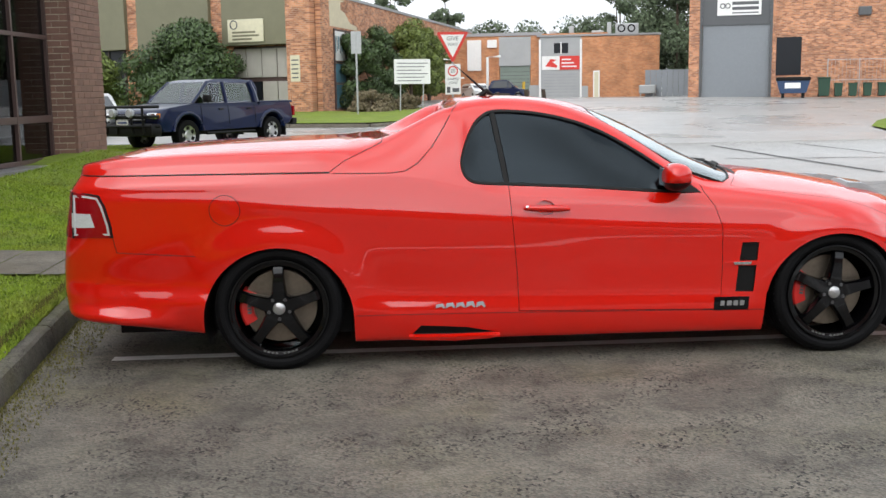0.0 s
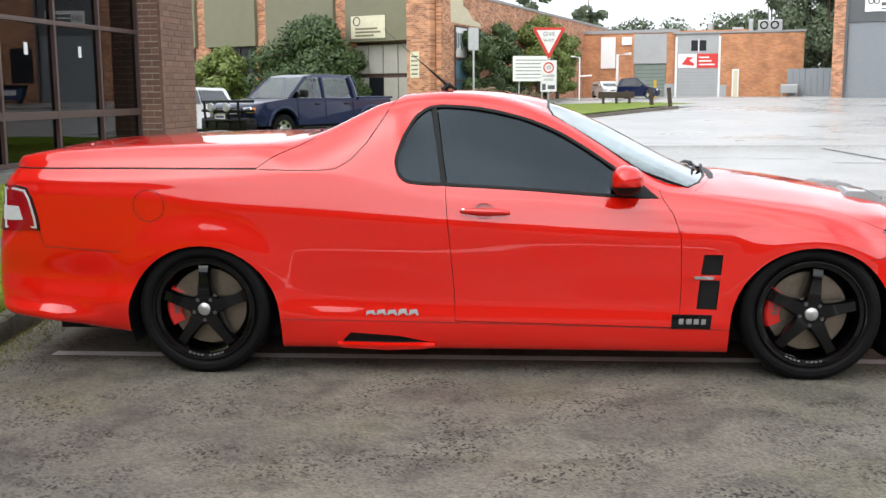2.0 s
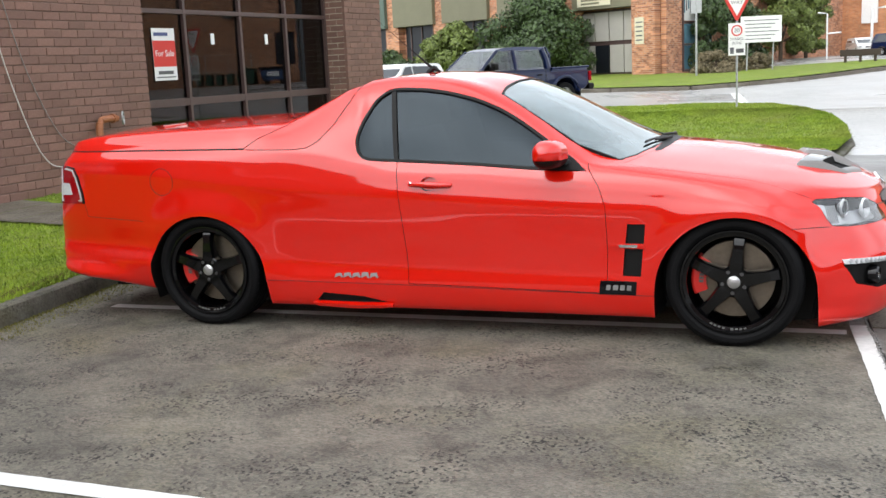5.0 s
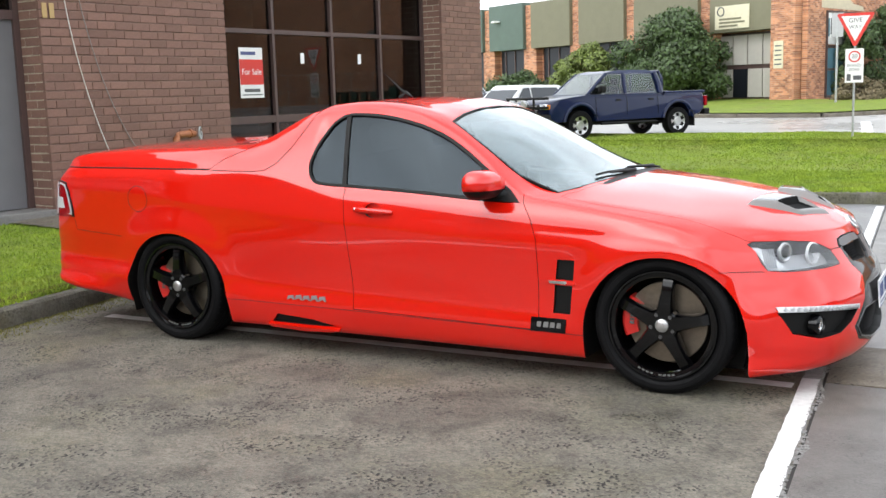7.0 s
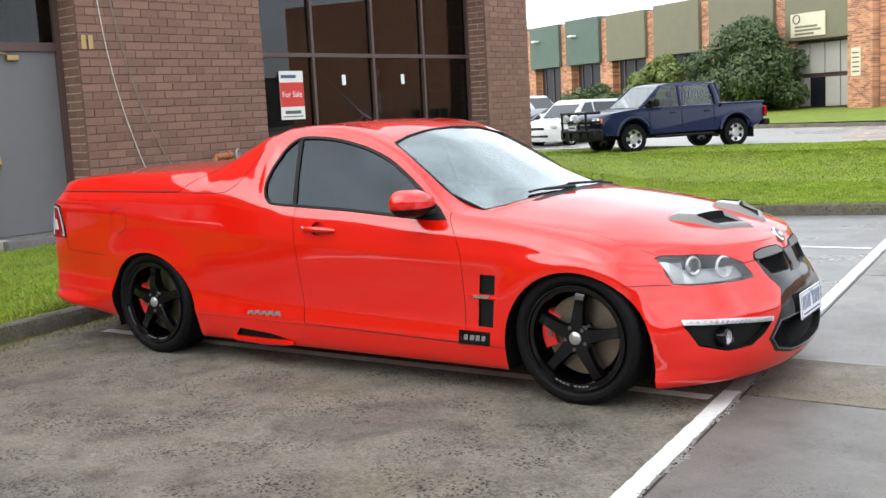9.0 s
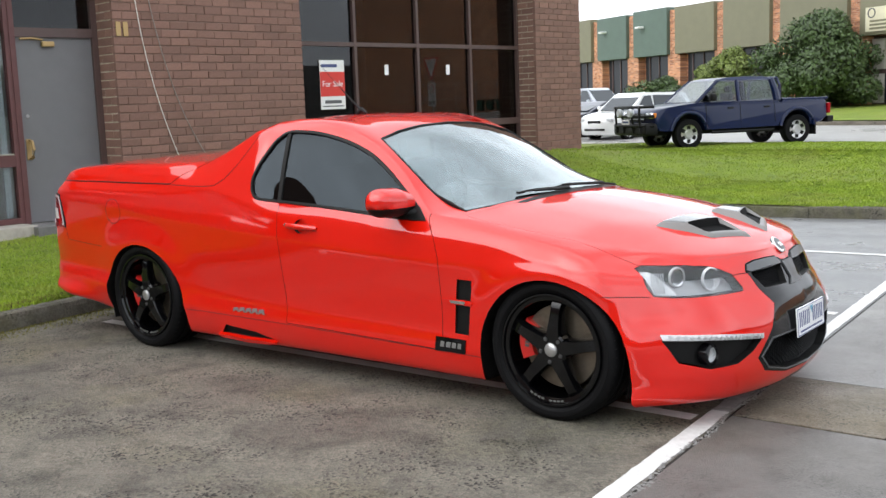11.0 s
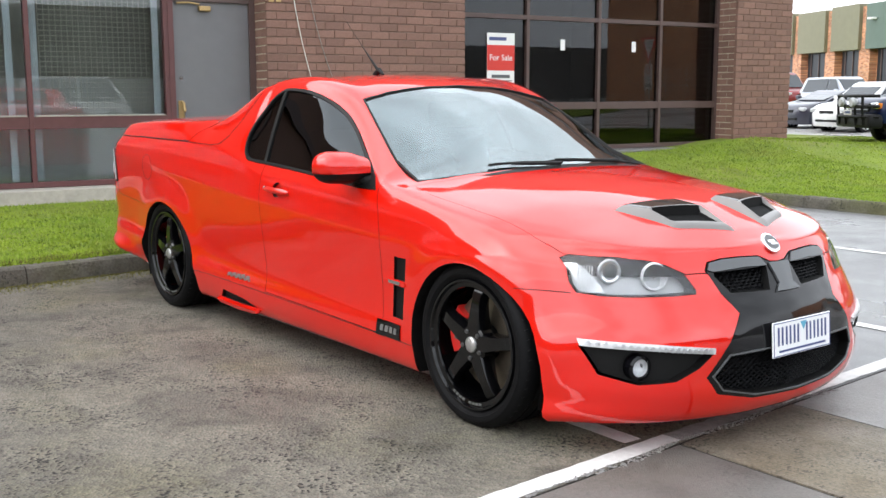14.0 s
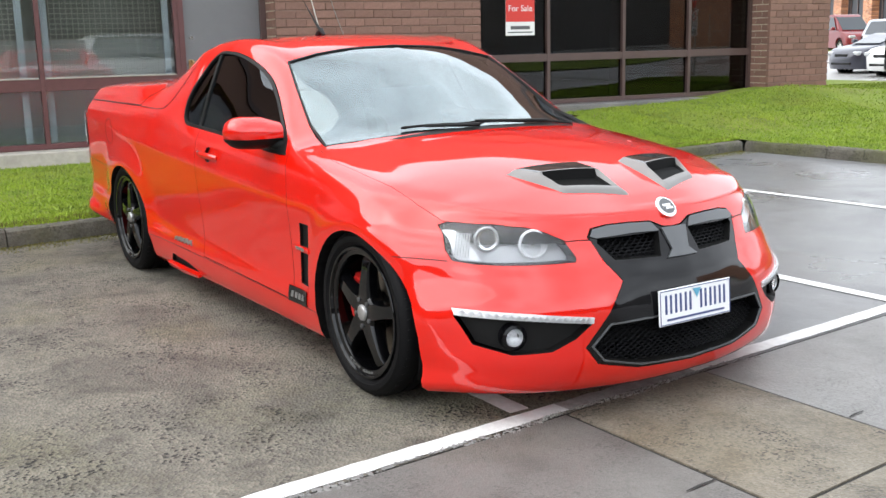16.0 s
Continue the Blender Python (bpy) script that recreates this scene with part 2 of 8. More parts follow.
def thing(name, label, category, at=None, group="", kind=""):
    ob = new(name)
    ob.empty_display_size = 0.2
    if at is not None:
        ob.matrix_basis = at
    return tagged(ob, label, category, group, kind)


def box(x0, x1, y0, y1, z0, z1, bevel=0.0, bm=None, m=None):
    out = bm or bmesh.new()
    vs = [out.verts.new((x, y, z)) for z in (z0, z1) for y in (y0, y1) for x in (x0, x1)]
    fs = [out.faces.new([vs[i] for i in q]) for q in ((0, 2, 3, 1), (4, 5, 7, 6), (0, 1, 5, 4), (2, 6, 7, 3), (0, 4, 6, 2), (1, 3, 7, 5))]
    if bevel:
        es = list({e for f in fs for e in f.edges})
        done = bmesh.ops.bevel(out, geom=es, offset=bevel, segments=2, affect="EDGES", profile=0.5)
        vs = list({v for f in done["faces"] for v in f.verts} | {v for v in vs if v.is_valid})
    if m is not None:
        bmesh.ops.transform(out, matrix=m, verts=[v for v in vs if v.is_valid])
    return out


def prism(outline, lo, hi, axis="y", bm=None):
    """A closed prism of a 2D outline along an axis: outline in (x, z) for y, (x, y) for z, (y, z) for x."""
    out = bm or bmesh.new()

    def place(p, h):
        return {"y": (p[0], h, p[1]), "z": (p[0], p[1], h), "x": (h, p[0], p[1])}[axis]

    a = [out.verts.new(place(p, lo)) for p in outline]
    b = [out.verts.new(place(p, hi)) for p in outline]
    n = len(a)
    fs = [out.faces.new(a), out.faces.new(b[::-1])]
    fs += [out.faces.new((a[i], b[i], b[(i + 1) % n], a[(i + 1) % n])) for i in range(n)]
    bmesh.ops.recalc_face_normals(out, faces=fs)
    return out


def tube(points, radius, sides=8, bm=None, cap=True):
    """A tube through points; radius: one number or one for each point."""
    out = bm or bmesh.new()
    pts = [Vector(p) for p in points]
    rings = []
    for i, p in enumerate(pts):
        d = (pts[min(i + 1, len(pts) - 1)] - pts[max(i - 1, 0)]).normalized()
        side = d.cross(Vector((0, 0, 1)) if abs(d.z) < 0.9 else Vector((1, 0, 0))).normalized()
        up = side.cross(d)
        r = radius[i] if isinstance(radius, (list, tuple)) else radius
        rings.append([out.verts.new(p + r * (math.cos(a) * side + math.sin(a) * up)) for a in (2 * math.pi * k / sides for k in range(sides))])
    for a, b in zip(rings, rings[1:]):
        for k in range(sides):
            out.faces.new((a[k], a[(k + 1) % sides], b[(k + 1) % sides], b[k]))
    if cap:
        out.faces.new(rings[0][::-1])
        out.faces.new(rings[-1])
    return out


def turned(profile, sides=48, axis="y", bm=None, closed=False, caps=True):
    """A body of revolution: profile of (radius, height) turned round an axis."""
    out = bm or bmesh.new()
    rings = []
    for r, h in profile:
        ring = []
        for k in range(sides):
            a = 2 * math.pi * k / sides
            c, s = r * math.cos(a), r * math.sin(a)
            ring.append(out.verts.new((c, h, s) if axis == "y" else (c, s, h)))
        rings.append(ring)
    pairs = list(zip(rings, rings[1:])) + ([(rings[-1], rings[0])] if closed else [])
    fs = []
    for a, b in pairs:
        for k in range(sides):
            fs.append(out.faces.new((a[k], a[(k + 1) % sides], b[(k + 1) % sides], b[k])))
    if not closed and caps:
        fs += [out.faces.new(rings[0][::-1]), out.faces.new(rings[-1])]
    bmesh.ops.recalc_face_normals(out, faces=fs)
    return out


def keyed(keys, x):
    """Smooth monotone interpolation through (x, value) keys."""
    if x <= keys[0][0]:
        return keys[0][1]
    if x >= keys[-1][0]:
        return keys[-1][1]
    i = max(j for j in range(len(keys) - 1) if keys[j][0] <= x)

    def slope(j):
        if j <= 0 or j >= len(keys) - 1:
            return (keys[1][1] - keys[0][1]) / (keys[1][0] - keys[0][0]) if j <= 0 else (keys[-1][1] - keys[-2][1]) / (keys[-1][0] - keys[-2][0])
        a = (keys[j][1] - keys[j - 1][1]) / (keys[j][0] - keys[j - 1][0])
        b = (keys[j + 1][1] - keys[j][1]) / (keys[j + 1][0] - keys[j][0])
        return 0.0 if a * b <= 0 else 2 * a * b / (a + b)

    h = keys[i + 1][0] - keys[i][0]
    t = (x - keys[i][0]) / h
    p0, p1, m0, m1 = keys[i][1], keys[i + 1][1], slope(i) * h, slope(i + 1) * h
    return (2 * t**3 - 3 * t**2 + 1) * p0 + (t**3 - 2 * t**2 + t) * m0 + (-2 * t**3 + 3 * t**2) * p1 + (t**3 - t**2) * m1


# ---- the ground: one sheet ----
def rise(x, y):
    """The height of the land: level round the car park, rising gently beyond the street."""
    t = min(max((y - 27) / 30, 0), 1)
    return 0.95 * t


BEND = (3.0, -4.9, 1.44)


def bend(x, y, z=0.0):
    """Where a spot of the flat plan lies on the land, which climbs to the street corner; and its scale there."""
    k = 1 - 0.31 * min(max((y - 10) / 12, 0), 1)
    return Vector((BEND[0] + k * (x - BEND[0]), BEND[1] + k * (y - BEND[1]), BEND[2] + k * (z - BEND[2]))), k


WALL_A = radians(6)
WU = Vector((math.sin(WALL_A), math.cos(WALL_A), 0))  # along the brick wall
WN = Vector((math.cos(WALL_A), -math.sin(WALL_A), 0))  # out of the wall
WALL = Matrix(((WN.x, WU.x, 0, WN.x * -5.0), (WN.y, WU.y, 0, WN.y * -5.0), (0, 0, 1, 0), (0, 0, 0, 1)))  # local x: out, y: along, z: up


def sheet(name, outline, z, mat, label, category, lift=None):
    """A flat piece of ground with an outline of (x, y)."""
    bm = bmesh.new()
    bm.faces.new([bm.verts.new(bend(x, y, z + (rise(x, y) if lift is None else lift))[0]) for x, y in outline])
    bmesh.ops.recalc_face_normals(bm, faces=bm.faces)
    if bm.faces[:][0].normal.z < 0:
        bmesh.ops.reverse_faces(bm, faces=bm.faces)
    return tagged(mesh_object(name, bm, mat), label, category, kind="structure")


def land(name, x0, x1, y0, y1, step, mat, label, category):
    bm = bmesh.new()
    xs = [x0 + (x1 - x0) * k / 60 for k in range(61)]
    ys = [y0, y0 / 2, -60, -20] + [0.0, 10.0] + [10 + 0.75 * k for k in range(1, 17)] + [27 + 3 * k for k in range(11)] + [80, 150, 300, y1]
    vs = [[bm.verts.new(bend(x, y, rise(x, y))[0]) for x in xs] for y in ys]
    for p, q in zip(vs, vs[1:]):
        for i in range(len(xs) - 1):
            bm.faces.new((p[i], p[i + 1], q[i + 1], q[i]))
    return tagged(mesh_object(name, bm, mat), label, category, kind="structure")


land("ground", -600, 600, -600, 900, 15.0, M_road, "pale damp asphalt road and yard", "road")


def kerb_x(y):
    return -1.32 - 0.085 * y


def line_x(y):
    return 3.64 - 0.058 * y


# parking bay of coarse dark asphalt, and the pale concrete drive in front of it
bay = [(kerb_x(-14), -14), (line_x(-14) + 0.055, -14), (line_x(1.5) + 0.055, 1.5), (kerb_x(1.5), 1.5)]
sheet("parking_bay", bay, 0.006, M_asphalt, "coarse damp grey asphalt of the parking bay", "pavement")
M_joint = material("dark_joint", (0.022, 0.02, 0.018), 0.85, vary=0.2, scale=20)
sheet("driveway_base", [(line_x(-14) + 0.05, -14), (16, -14), (16, 9.95), (line_x(9.95) + 0.05, 9.95)], 0.003, M_joint, "dark joints under the concrete slabs", "pavement")


# concrete slabs of the drive, each with its own edges
def slabs():
    base = tagged(new("driveway"), "wet grey concrete driveway slabs with cracked joints", "pavement", kind="structure")
    rng = random.Random(4)
    rows = [-14, -11, -8.2, -5.4, -2.55, 0.47, 1.25, 4.1, 6.9, 9.9]
    for a, b in zip(rows, rows[1:]):
        for c, d in ((0, 1.0), (1.0, 4.1), (4.1, 7.4), (7.4, 12.3)) if b - a < 1 else ((0, 3.2), (3.2, 6.4), (6.4, 12.3)):
            g = 0.008
            za = 0.008 + rng.uniform(-0.0015, 0.0015)
            bm = bmesh.new()
            top = [(line_x(a + g) + 0.06 + c + g, a + g), (line_x(a + g) + 0.06 + d - g, a + g), (line_x(b - g) + 0.06 + d - g, b - g), (line_x(b - g) + 0.06 + c + g, b - g)]
            t = [bm.verts.new((x, y, za)) for x, y in top]
            low = [bm.verts.new((x, y, -0.02)) for x, y in top]
            bm.faces.new(t)
            for k in range(4):
                bm.faces.new((t[k], low[k], low[(k + 1) % 4], t[(k + 1) % 4]))
            bmesh.ops.recalc_face_normals(bm, faces=bm.faces)
            part("slab", bm, M_concrete_pale if b - a < 1 else M_concrete_dark if a == -2.55 else M_concrete, base)


slabs()
sheet("damp_bay", [(kerb_x(1.5), 1.5), (line_x(1.5) + 0.055, 1.5), (line_x(8.3) + 0.055, 8.3), (kerb_x(8.3), 8.3)], 0.006, M_damp, "smooth damp grey surface of the next parking bays", "pavement")


M_tar = material("damp_tar", (0.07, 0.068, 0.064), 0.5, vary=0.2, scale=12)


def painted(name, a, b, width, label, z=0.0105, wear=0.0, seed=1, mat=None):
    """A painted line on the ground with slightly uneven edges."""
    rng = random.Random(seed)
    a, b = Vector(a), Vector(b)
    d = (b - a).normalized()
    n = Vector((-d.y, d.x))
    count = max(2, int((b - a).length / 0.06))
    bm = bmesh.new()
    rows = []
    for k in range(count + 1):
        p = a.lerp(b, k / count)
        rows.append([bm.verts.new(bend(*(p + n * (s * width / 2 + rng.uniform(-0.002, 0.002) * (1 + wear))), z + rise(p.x, p.y))[0]) for s in (-1, 1)])
    for (p, q), (r, s) in zip(rows, rows[1:]):
        bm.faces.new((p, r, s, q))
    bmesh.ops.recalc_face_normals(bm, faces=bm.faces)
    if bm.faces[:][0].normal.z < 0:
        bmesh.ops.reverse_faces(bm, faces=bm.faces)
    return tagged(mesh_object(name, bm, mat or M_linepaint), label, "line marking", "parking lines", "structure")


M_lineworn = material("worn_off_line_paint", (0.25, 0.245, 0.23), 0.7, vary=0.35, scale=22, vary2=0.25, scale2=4, bump=0.6, bump_scale=70)
for ya, yb, mat_, wear_ in ((-14, 0.5, None, 0.6), (0.5, 1.22, M_lineworn, 3.0), (1.22, 8.1, None, 0.8)):
    painted("parking_line", (line_x(ya), ya), (line_x(yb), yb), 0.086, "worn white painted line closing the parking bays" if mat_ is None else "worn grey stretch of the parking line", wear=wear_, mat=mat_)
for (xa, ya), (xb, yb), sd in (((4.313, 1.258), (4.305, 1.354), 31), ((4.412, 0.322), (4.408, 0.462), 32)):
    painted("crack", (xa, ya), (xb, yb), 0.006, "fine dark crack in the concrete", z=0.0115, wear=1.2, seed=sd, mat=M_joint)


# broken concrete crumbs along the edge of the drive
def crumbs():
    rng = np.random.default_rng(23)
    vs, fs = [], []
    for r in rng.random((900, 6)):
        y = -1.6 + 3.2 * r[0]
        x = line_x(y) + 0.052 + 0.03 * (r[1] - 0.5) + 0.02 * r[1] * math.sin(y * 9)
        q = 0.003 + 0.009 * r[2] ** 2
        n = len(vs)
        for k in range(5):
            a = k * 1.2566 + r[3]
            vs.append((x + q * math.cos(a) * (0.7 + 0.6 * r[4]), y + q * math.sin(a), 0.008))
        vs.append((x, y, 0.010 + q * 0.6 * r[5]))
        fs += [(n + k, n + (k + 1) % 5, n + 5) for k in range(5)]
    me = bpy.data.meshes.new("rubble")
    me.from_pydata(vs, [], fs)
    me.materials.append(M_concrete)
    tagged(new("rubble", me), "crumbled concrete along the broken edge of the drive", "rubble", kind="stuff")


crumbs()
painted("parking_line", (-0.75, -2.27), (line_x(-2.42) - 0.07, -2.42), 0.1, "white line between two parking bays", seed=9)
painted("parking_line", (-0.96, 0.33), (line_x(0.35) - 0.07, 0.35), 0.09, "faded white line between two parking bays", seed=2)
painted("parking_line", (-1.2, 2.86), (line_x(2.9) - 0.07, 2.9), 0.09, "white line between two parking bays", seed=3)
painted("parking_line", (-1.5, 5.42), (line_x(5.55) - 0.07, 5.55), 0.09, "white line between two parking bays", seed=4)
for xa, ya, xb, yb, wd, sd in ((8.3, 20.3, 9.05, 11.5, 0.12, 21), (10.6, 20.5, 11.6, 11.5, 0.06, 22), (7.4, 15.5, 12.5, 14.6, 0.09, 23)):
    painted("tar_seam", (xa, ya), (xb, yb), wd, "dark damp tar seam in the pale road", wear=12.0, seed=sd, mat=M_tar)
painted("road_line", (4.85, 17.25), (5.55, 17.15), 0.13, "short white dash on the road", seed=5)
painted("road_line", (6.05, 16.9), (7.2, 16.75), 0.13, "short white dash on the road", seed=6)
painted("road_line", (1.1, 31.0), (1.7, 26.2), 0.3, "white give way line across the side road", seed=7)


# kerbs: worn concrete blocks with a rounded top edge
def kerb(name, points, label, width=0.15, height=0.135, length=1.2, mat=None):
    root = tagged(new(name), label, "kerb", kind="structure")
    rng = random.Random(11)
    pts = [Vector(p) for p in points]
    for a, b in zip(pts, pts[1:]):
        d = b - a
        n = max(1, round(d.length / length))
        side = Vector((-d.y, d.x)).normalized()
        for k in range(n):
            p, q = a.lerp(b, (k + 0.004) / n), a.lerp(b, (k + 0.996) / n)
            h = height + rng.uniform(-0.006, 0.006)
            prof = [(0.0, -0.05), (0.012, h * 0.6), (0.022, h - 0.018), (0.04, h - 0.003), (width - 0.02, h + 0.003), (width, h - 0.012), (width, -0.05)]
            bm = bmesh.new()
            cuts = 5
            rings = []
            for c in range(cuts + 1):
                e = p.lerp(q, c / cuts)
                j = rng.uniform(-0.004, 0.004)
                rings.append([bm.verts.new(bend(e.x + side.x * (u + j), e.y + side.y * (u + j), v + rise(e.x, e.y) + rng.uniform(-0.003, 0.003))[0]) for u, v in prof])
            for r, s in zip(rings, rings[1:]):
                for i in range(len(prof) - 1):
                    bm.faces.new((r[i], s[i], s[i + 1], r[i + 1]))
            bm.faces.new(rings[0])
            bm.faces.new(rings[-1][::-1])
            bmesh.ops.recalc_face_normals(bm, faces=bm.faces)
            part("kerb_stone", bm, mat or M_kerb, root)


LAWN_EDGE = [(3.25, 8.35), (3.75, 9.4), (4.02, 11.5), (4.05, 14.0), (3.95, 18.5), (3.5, 21.5), (2.6, 24.0), (1.2, 25.3), (-1.0, 25.9)]
kerb("kerb_rear", [(kerb_x(-14), -14), (kerb_x(8.05), 8.05)], "mossy worn concrete kerb at the back of the parking bays")
kerb("kerb_side", [(kerb_x(8.05), 8.05), (1.5, 8.02), (3.25, 8.35)], "worn concrete kerb beside the last parking bay")
kerb("kerb_corner", LAWN_EDGE, "low concrete kerb round the corner of the lawn", height=0.06, length=1.0)
kerb("kerb_far", [(8.2, 44.6), (4.8, 39.2), (3.0, 36.4), (1.3, 34.7), (-0.6, 33.5), (-6.5, 34.4), (-40, 47)], "pale concrete kerb of the far verge", length=3.0, mat=M_concrete_pale)


# ---- lawns ----
def wall_base(s):
    return 0.18 + 0.05 * min(max(s - 1.5, 0), 1) + 0.05 * min(max(s - 5, 0), 1) + 0.04 * max(0, min(s - 3.5, 8))


def lawn_height(x, y):
    out = WN.x * x + WN.y * y + 5.0
    z = 0.135 + (wall_base(y) - 0.135) * min(max(1 - out / 3.4, 0), 1) ** 1.7
    corner = kerb_x(8.05) - 0.13
    if y < 8.09:
        d = lawn_edge(y) - x
    elif x < corner:
        d = math.hypot(corner - x, y - 8.09)
    else:
        d = min(lawn_edge(y) - x, y - 8.09)
    z = 0.135 + (z - 0.135) * min(max(d / 1.3, 0), 1)
    fade = min(max((y - 12) / 8, 0), 1)
    return (z * (1 - fade) + 0.06 * fade) + 0.02 * noise.noise((x * 0.6, y * 0.6, 0))


def edge_at(y):
    if y <= 8.05:
        return kerb_x(y) - 0.13
    e = LAWN_EDGE
    for (xa, ya), (xb, yb) in zip(e, e[1:]):
        if ya <= y <= yb:
            return xa + (xb - xa) * (y - ya) / (yb - ya) - 0.1
    return e[0][0] - 0.1 if y < e[0][1] else e[-1][0]


def lawn_edge(y):
    """The lawn's border towards the car park and the street, behind the kerb stones."""
    if y <= 8.09:
        return kerb_x(y) - 0.13
    if y < 8.43:
        return 1.5 + (y - 8.10) / 0.1886
    return edge_at(y)


def lawn_mesh():
    bm = bmesh.new()
    rows = []
    ys = [-14 + 0.4 * k for k in range(int(39.9 / 0.4) + 1)]
    ys = sorted(ys + [8.09, 8.0901, 8.15, 8.2, 8.3, 8.42, 11.4999, 11.5])
    for y in ys:
        x1 = lawn_edge(y)
        far = -5.3 - 0.105 * -y - 0.3 if y < 11.5 else -26
        row = []
        for k in range(31):
            u = (k / 30) ** (1.0 if y < 11.5 else 2.0)
            x = x1 + (far - x1) * u
            row.append(bm.verts.new(bend(x, y, lawn_height(x, y))[0]))
        rows.append(row)
    for ya, yb, a, b in zip(ys, ys[1:], rows, rows[1:]):
        if yb - ya < 0.001:
            continue
        for k in range(30):
            bm.faces.new((a[k], b[k], b[k + 1], a[k + 1]))
    bmesh.ops.recalc_face_normals(bm, faces=bm.faces)
    if sum(f.normal.z for f in bm.faces) < 0:
        bmesh.ops.reverse_faces(bm, faces=bm.faces)
    return tagged(mesh_object("lawn", bm, M_soil, smooth=True), "mown green lawn between car park, building and street", "lawn", kind="structure")


lawn_mesh()
# concrete path over the lawn to the grey door
bm = bmesh.new()
for k in range(8):
    xa, xb = -1.55 - 0.45 * k, -1.55 - 0.45 * (k + 1) + 0.012
    ya = 2.42 + 0.03 * k
    v = [bm.verts.new((x, y, lawn_height(x, y) + 0.022)) for x, y in ((xa, ya), (xb, ya), (xb, ya + 1.1), (xa, ya + 1.1))]
    bm.faces.new(v[::-1])
tagged(mesh_object("path", bm, M_concrete_pale), "narrow grey concrete path from kerb to door", "path", kind="structure")
sheet("far_verge", [(-40, 47.2), (-6.5, 34.55), (-0.6, 33.65), (1.2, 34.85), (3.0, 36.6), (4.7, 39.3), (8.0, 44.8), (9.6, 46.4), (6.5, 48.5), (2.2, 45.8), (-1.0, 42.6), (-30, 58)], 0.16, M_soil, "bright green grass verge before the far factory", "grass")


# ---- grass blades on the lawn ----
def grass_blades(count, seed):
    """Blades of mown grass scattered over the lawn, thicker along the kerb, in one mesh."""
    rng = np.random.default_rng(seed)
    ys = np.concatenate([rng.uniform(-9, 11.5, int(count * 0.66)), rng.uniform(8.1, 25.6, count - int(count * 0.66))])
    vs, fs = [], []
    rand = rng.random((len(ys), 6))
    for i, y in enumerate(ys):
        y = float(y)
        r = rand[i]
        edge = lawn_edge(y) + 0.03
        far = -5.3 + 0.105 * y + 0.2 if y < 11.5 else -9.0
        u = r[0] ** 1.5
        x = edge + (far - edge) * u
        if -5.2 < x < -1.5 and 2.42 < y - 0.03 * (-1.55 - x) / 0.45 < 3.52:
            continue
        p, k = bend(x, y, lawn_height(x, y) - 0.004)
        h = k * (0.014 + 0.022 * r[1]) * (1.5 if u < 0.012 else 1.0)
        w = 0.0045 + 0.003 * r[5] + 0.0003 * (y + 4)
        a = r[2] * 6.283
        lx, ly = (r[3] - 0.5) * 1.3 * h, (r[4] - 0.5) * 1.3 * h
        c, s = math.cos(a) * w, math.sin(a) * w
        n = len(vs)
        vs += [(p.x - c, p.y - s, p.z), (p.x + c, p.y + s, p.z), (p.x + lx, p.y + ly, p.z + h)]
        fs.append((n, n + 1, n + 2))
    me = bpy.data.meshes.new("grass")
    me.from_pydata(vs, [], fs)
    me.materials.append(M_grass)
    tagged(new("grass", me), "short bright green mown grass blades on the lawn", "grass", kind="stuff")


grass_blades(250000, 5)


# moss, dry grass and grit along the foot of the kerb
def kerb_litter():
    rng = np.random.default_rng(17)
    vs, fs = [], []
    for r in rng.random((34000, 7)):
        y = -6 + 14 * r[0]
        out = 0.01 + 0.24 * r[1] ** 3
        top = r[6] < 0.35
        x = kerb_x(y) + (out if not top else -0.15 - 0.05 * r[1])
        z = 0.008 if not top else 0.12
        a, q = r[2] * 6.283, 0.002 + 0.004 * r[3]
        h = (0.004 + 0.012 * r[4]) if not top else 0.02 + 0.05 * r[4]
        n = len(vs)
        c, s = math.cos(a) * q, math.sin(a) * q
        vs += [(x - c, y - s, z), (x + c, y + s, z), (x + s * r[5], y + c * r[5], z + h)]
        fs.append((n, n + 1, n + 2))
    me = bpy.data.meshes.new("moss")
    me.from_pydata(vs, [], fs)
    me.materials.append(material("yellow_moss", (0.13, 0.12, 0.03), 0.95, island=0.5))
    tagged(new("moss", me), "yellow-green moss and dry grass along the kerb", "moss", kind="stuff")


kerb_litter()
sheet("grass_island", [(16.5, 28.8), (15.9, 26.0), (15.3, 23.7), (16.5, 22.4), (30, 22.4), (30, 40), (21.2, 35.6), (18.0, 31.4)], 0.05, M_soil, "small grass island in the road", "grass")


# ---- the red utility ----
CENTRE = 0.915  # the car's middle line lies at y = CENTRE; w is the distance from it, towards the driver's side
REAR = ((-1.20, 0.0, -1.045), (-1.19, 0.30, -1.035), (-1.175, 0.58, -1.01), (-1.14, 0.77, -0.98), (-1.07, 0.87, -0.92), (-0.92, 0.918, -0.83))
SIDE = (-0.72, -0.45, -0.2, 0.0, 0.2, 0.33, 0.45, 0.6, 0.75, 0.87, 0.93, 0.985, 1.05, 1.2, 1.4, 1.6, 1.8, 2.0, 2.15, 2.3, 2.45, 2.6, 2.75, 2.9, 3.05, 3.18)
FRONT = ((3.30, 0.938, 3.30), (3.42, 0.905, 3.40), (3.55, 0.83, 3.49), (3.66, 0.73, 3.56), (3.75, 0.60, 3.62), (3.82, 0.42, 3.66), (3.865, 0.22, 3.685), (3.88, 0.0, 3.695))
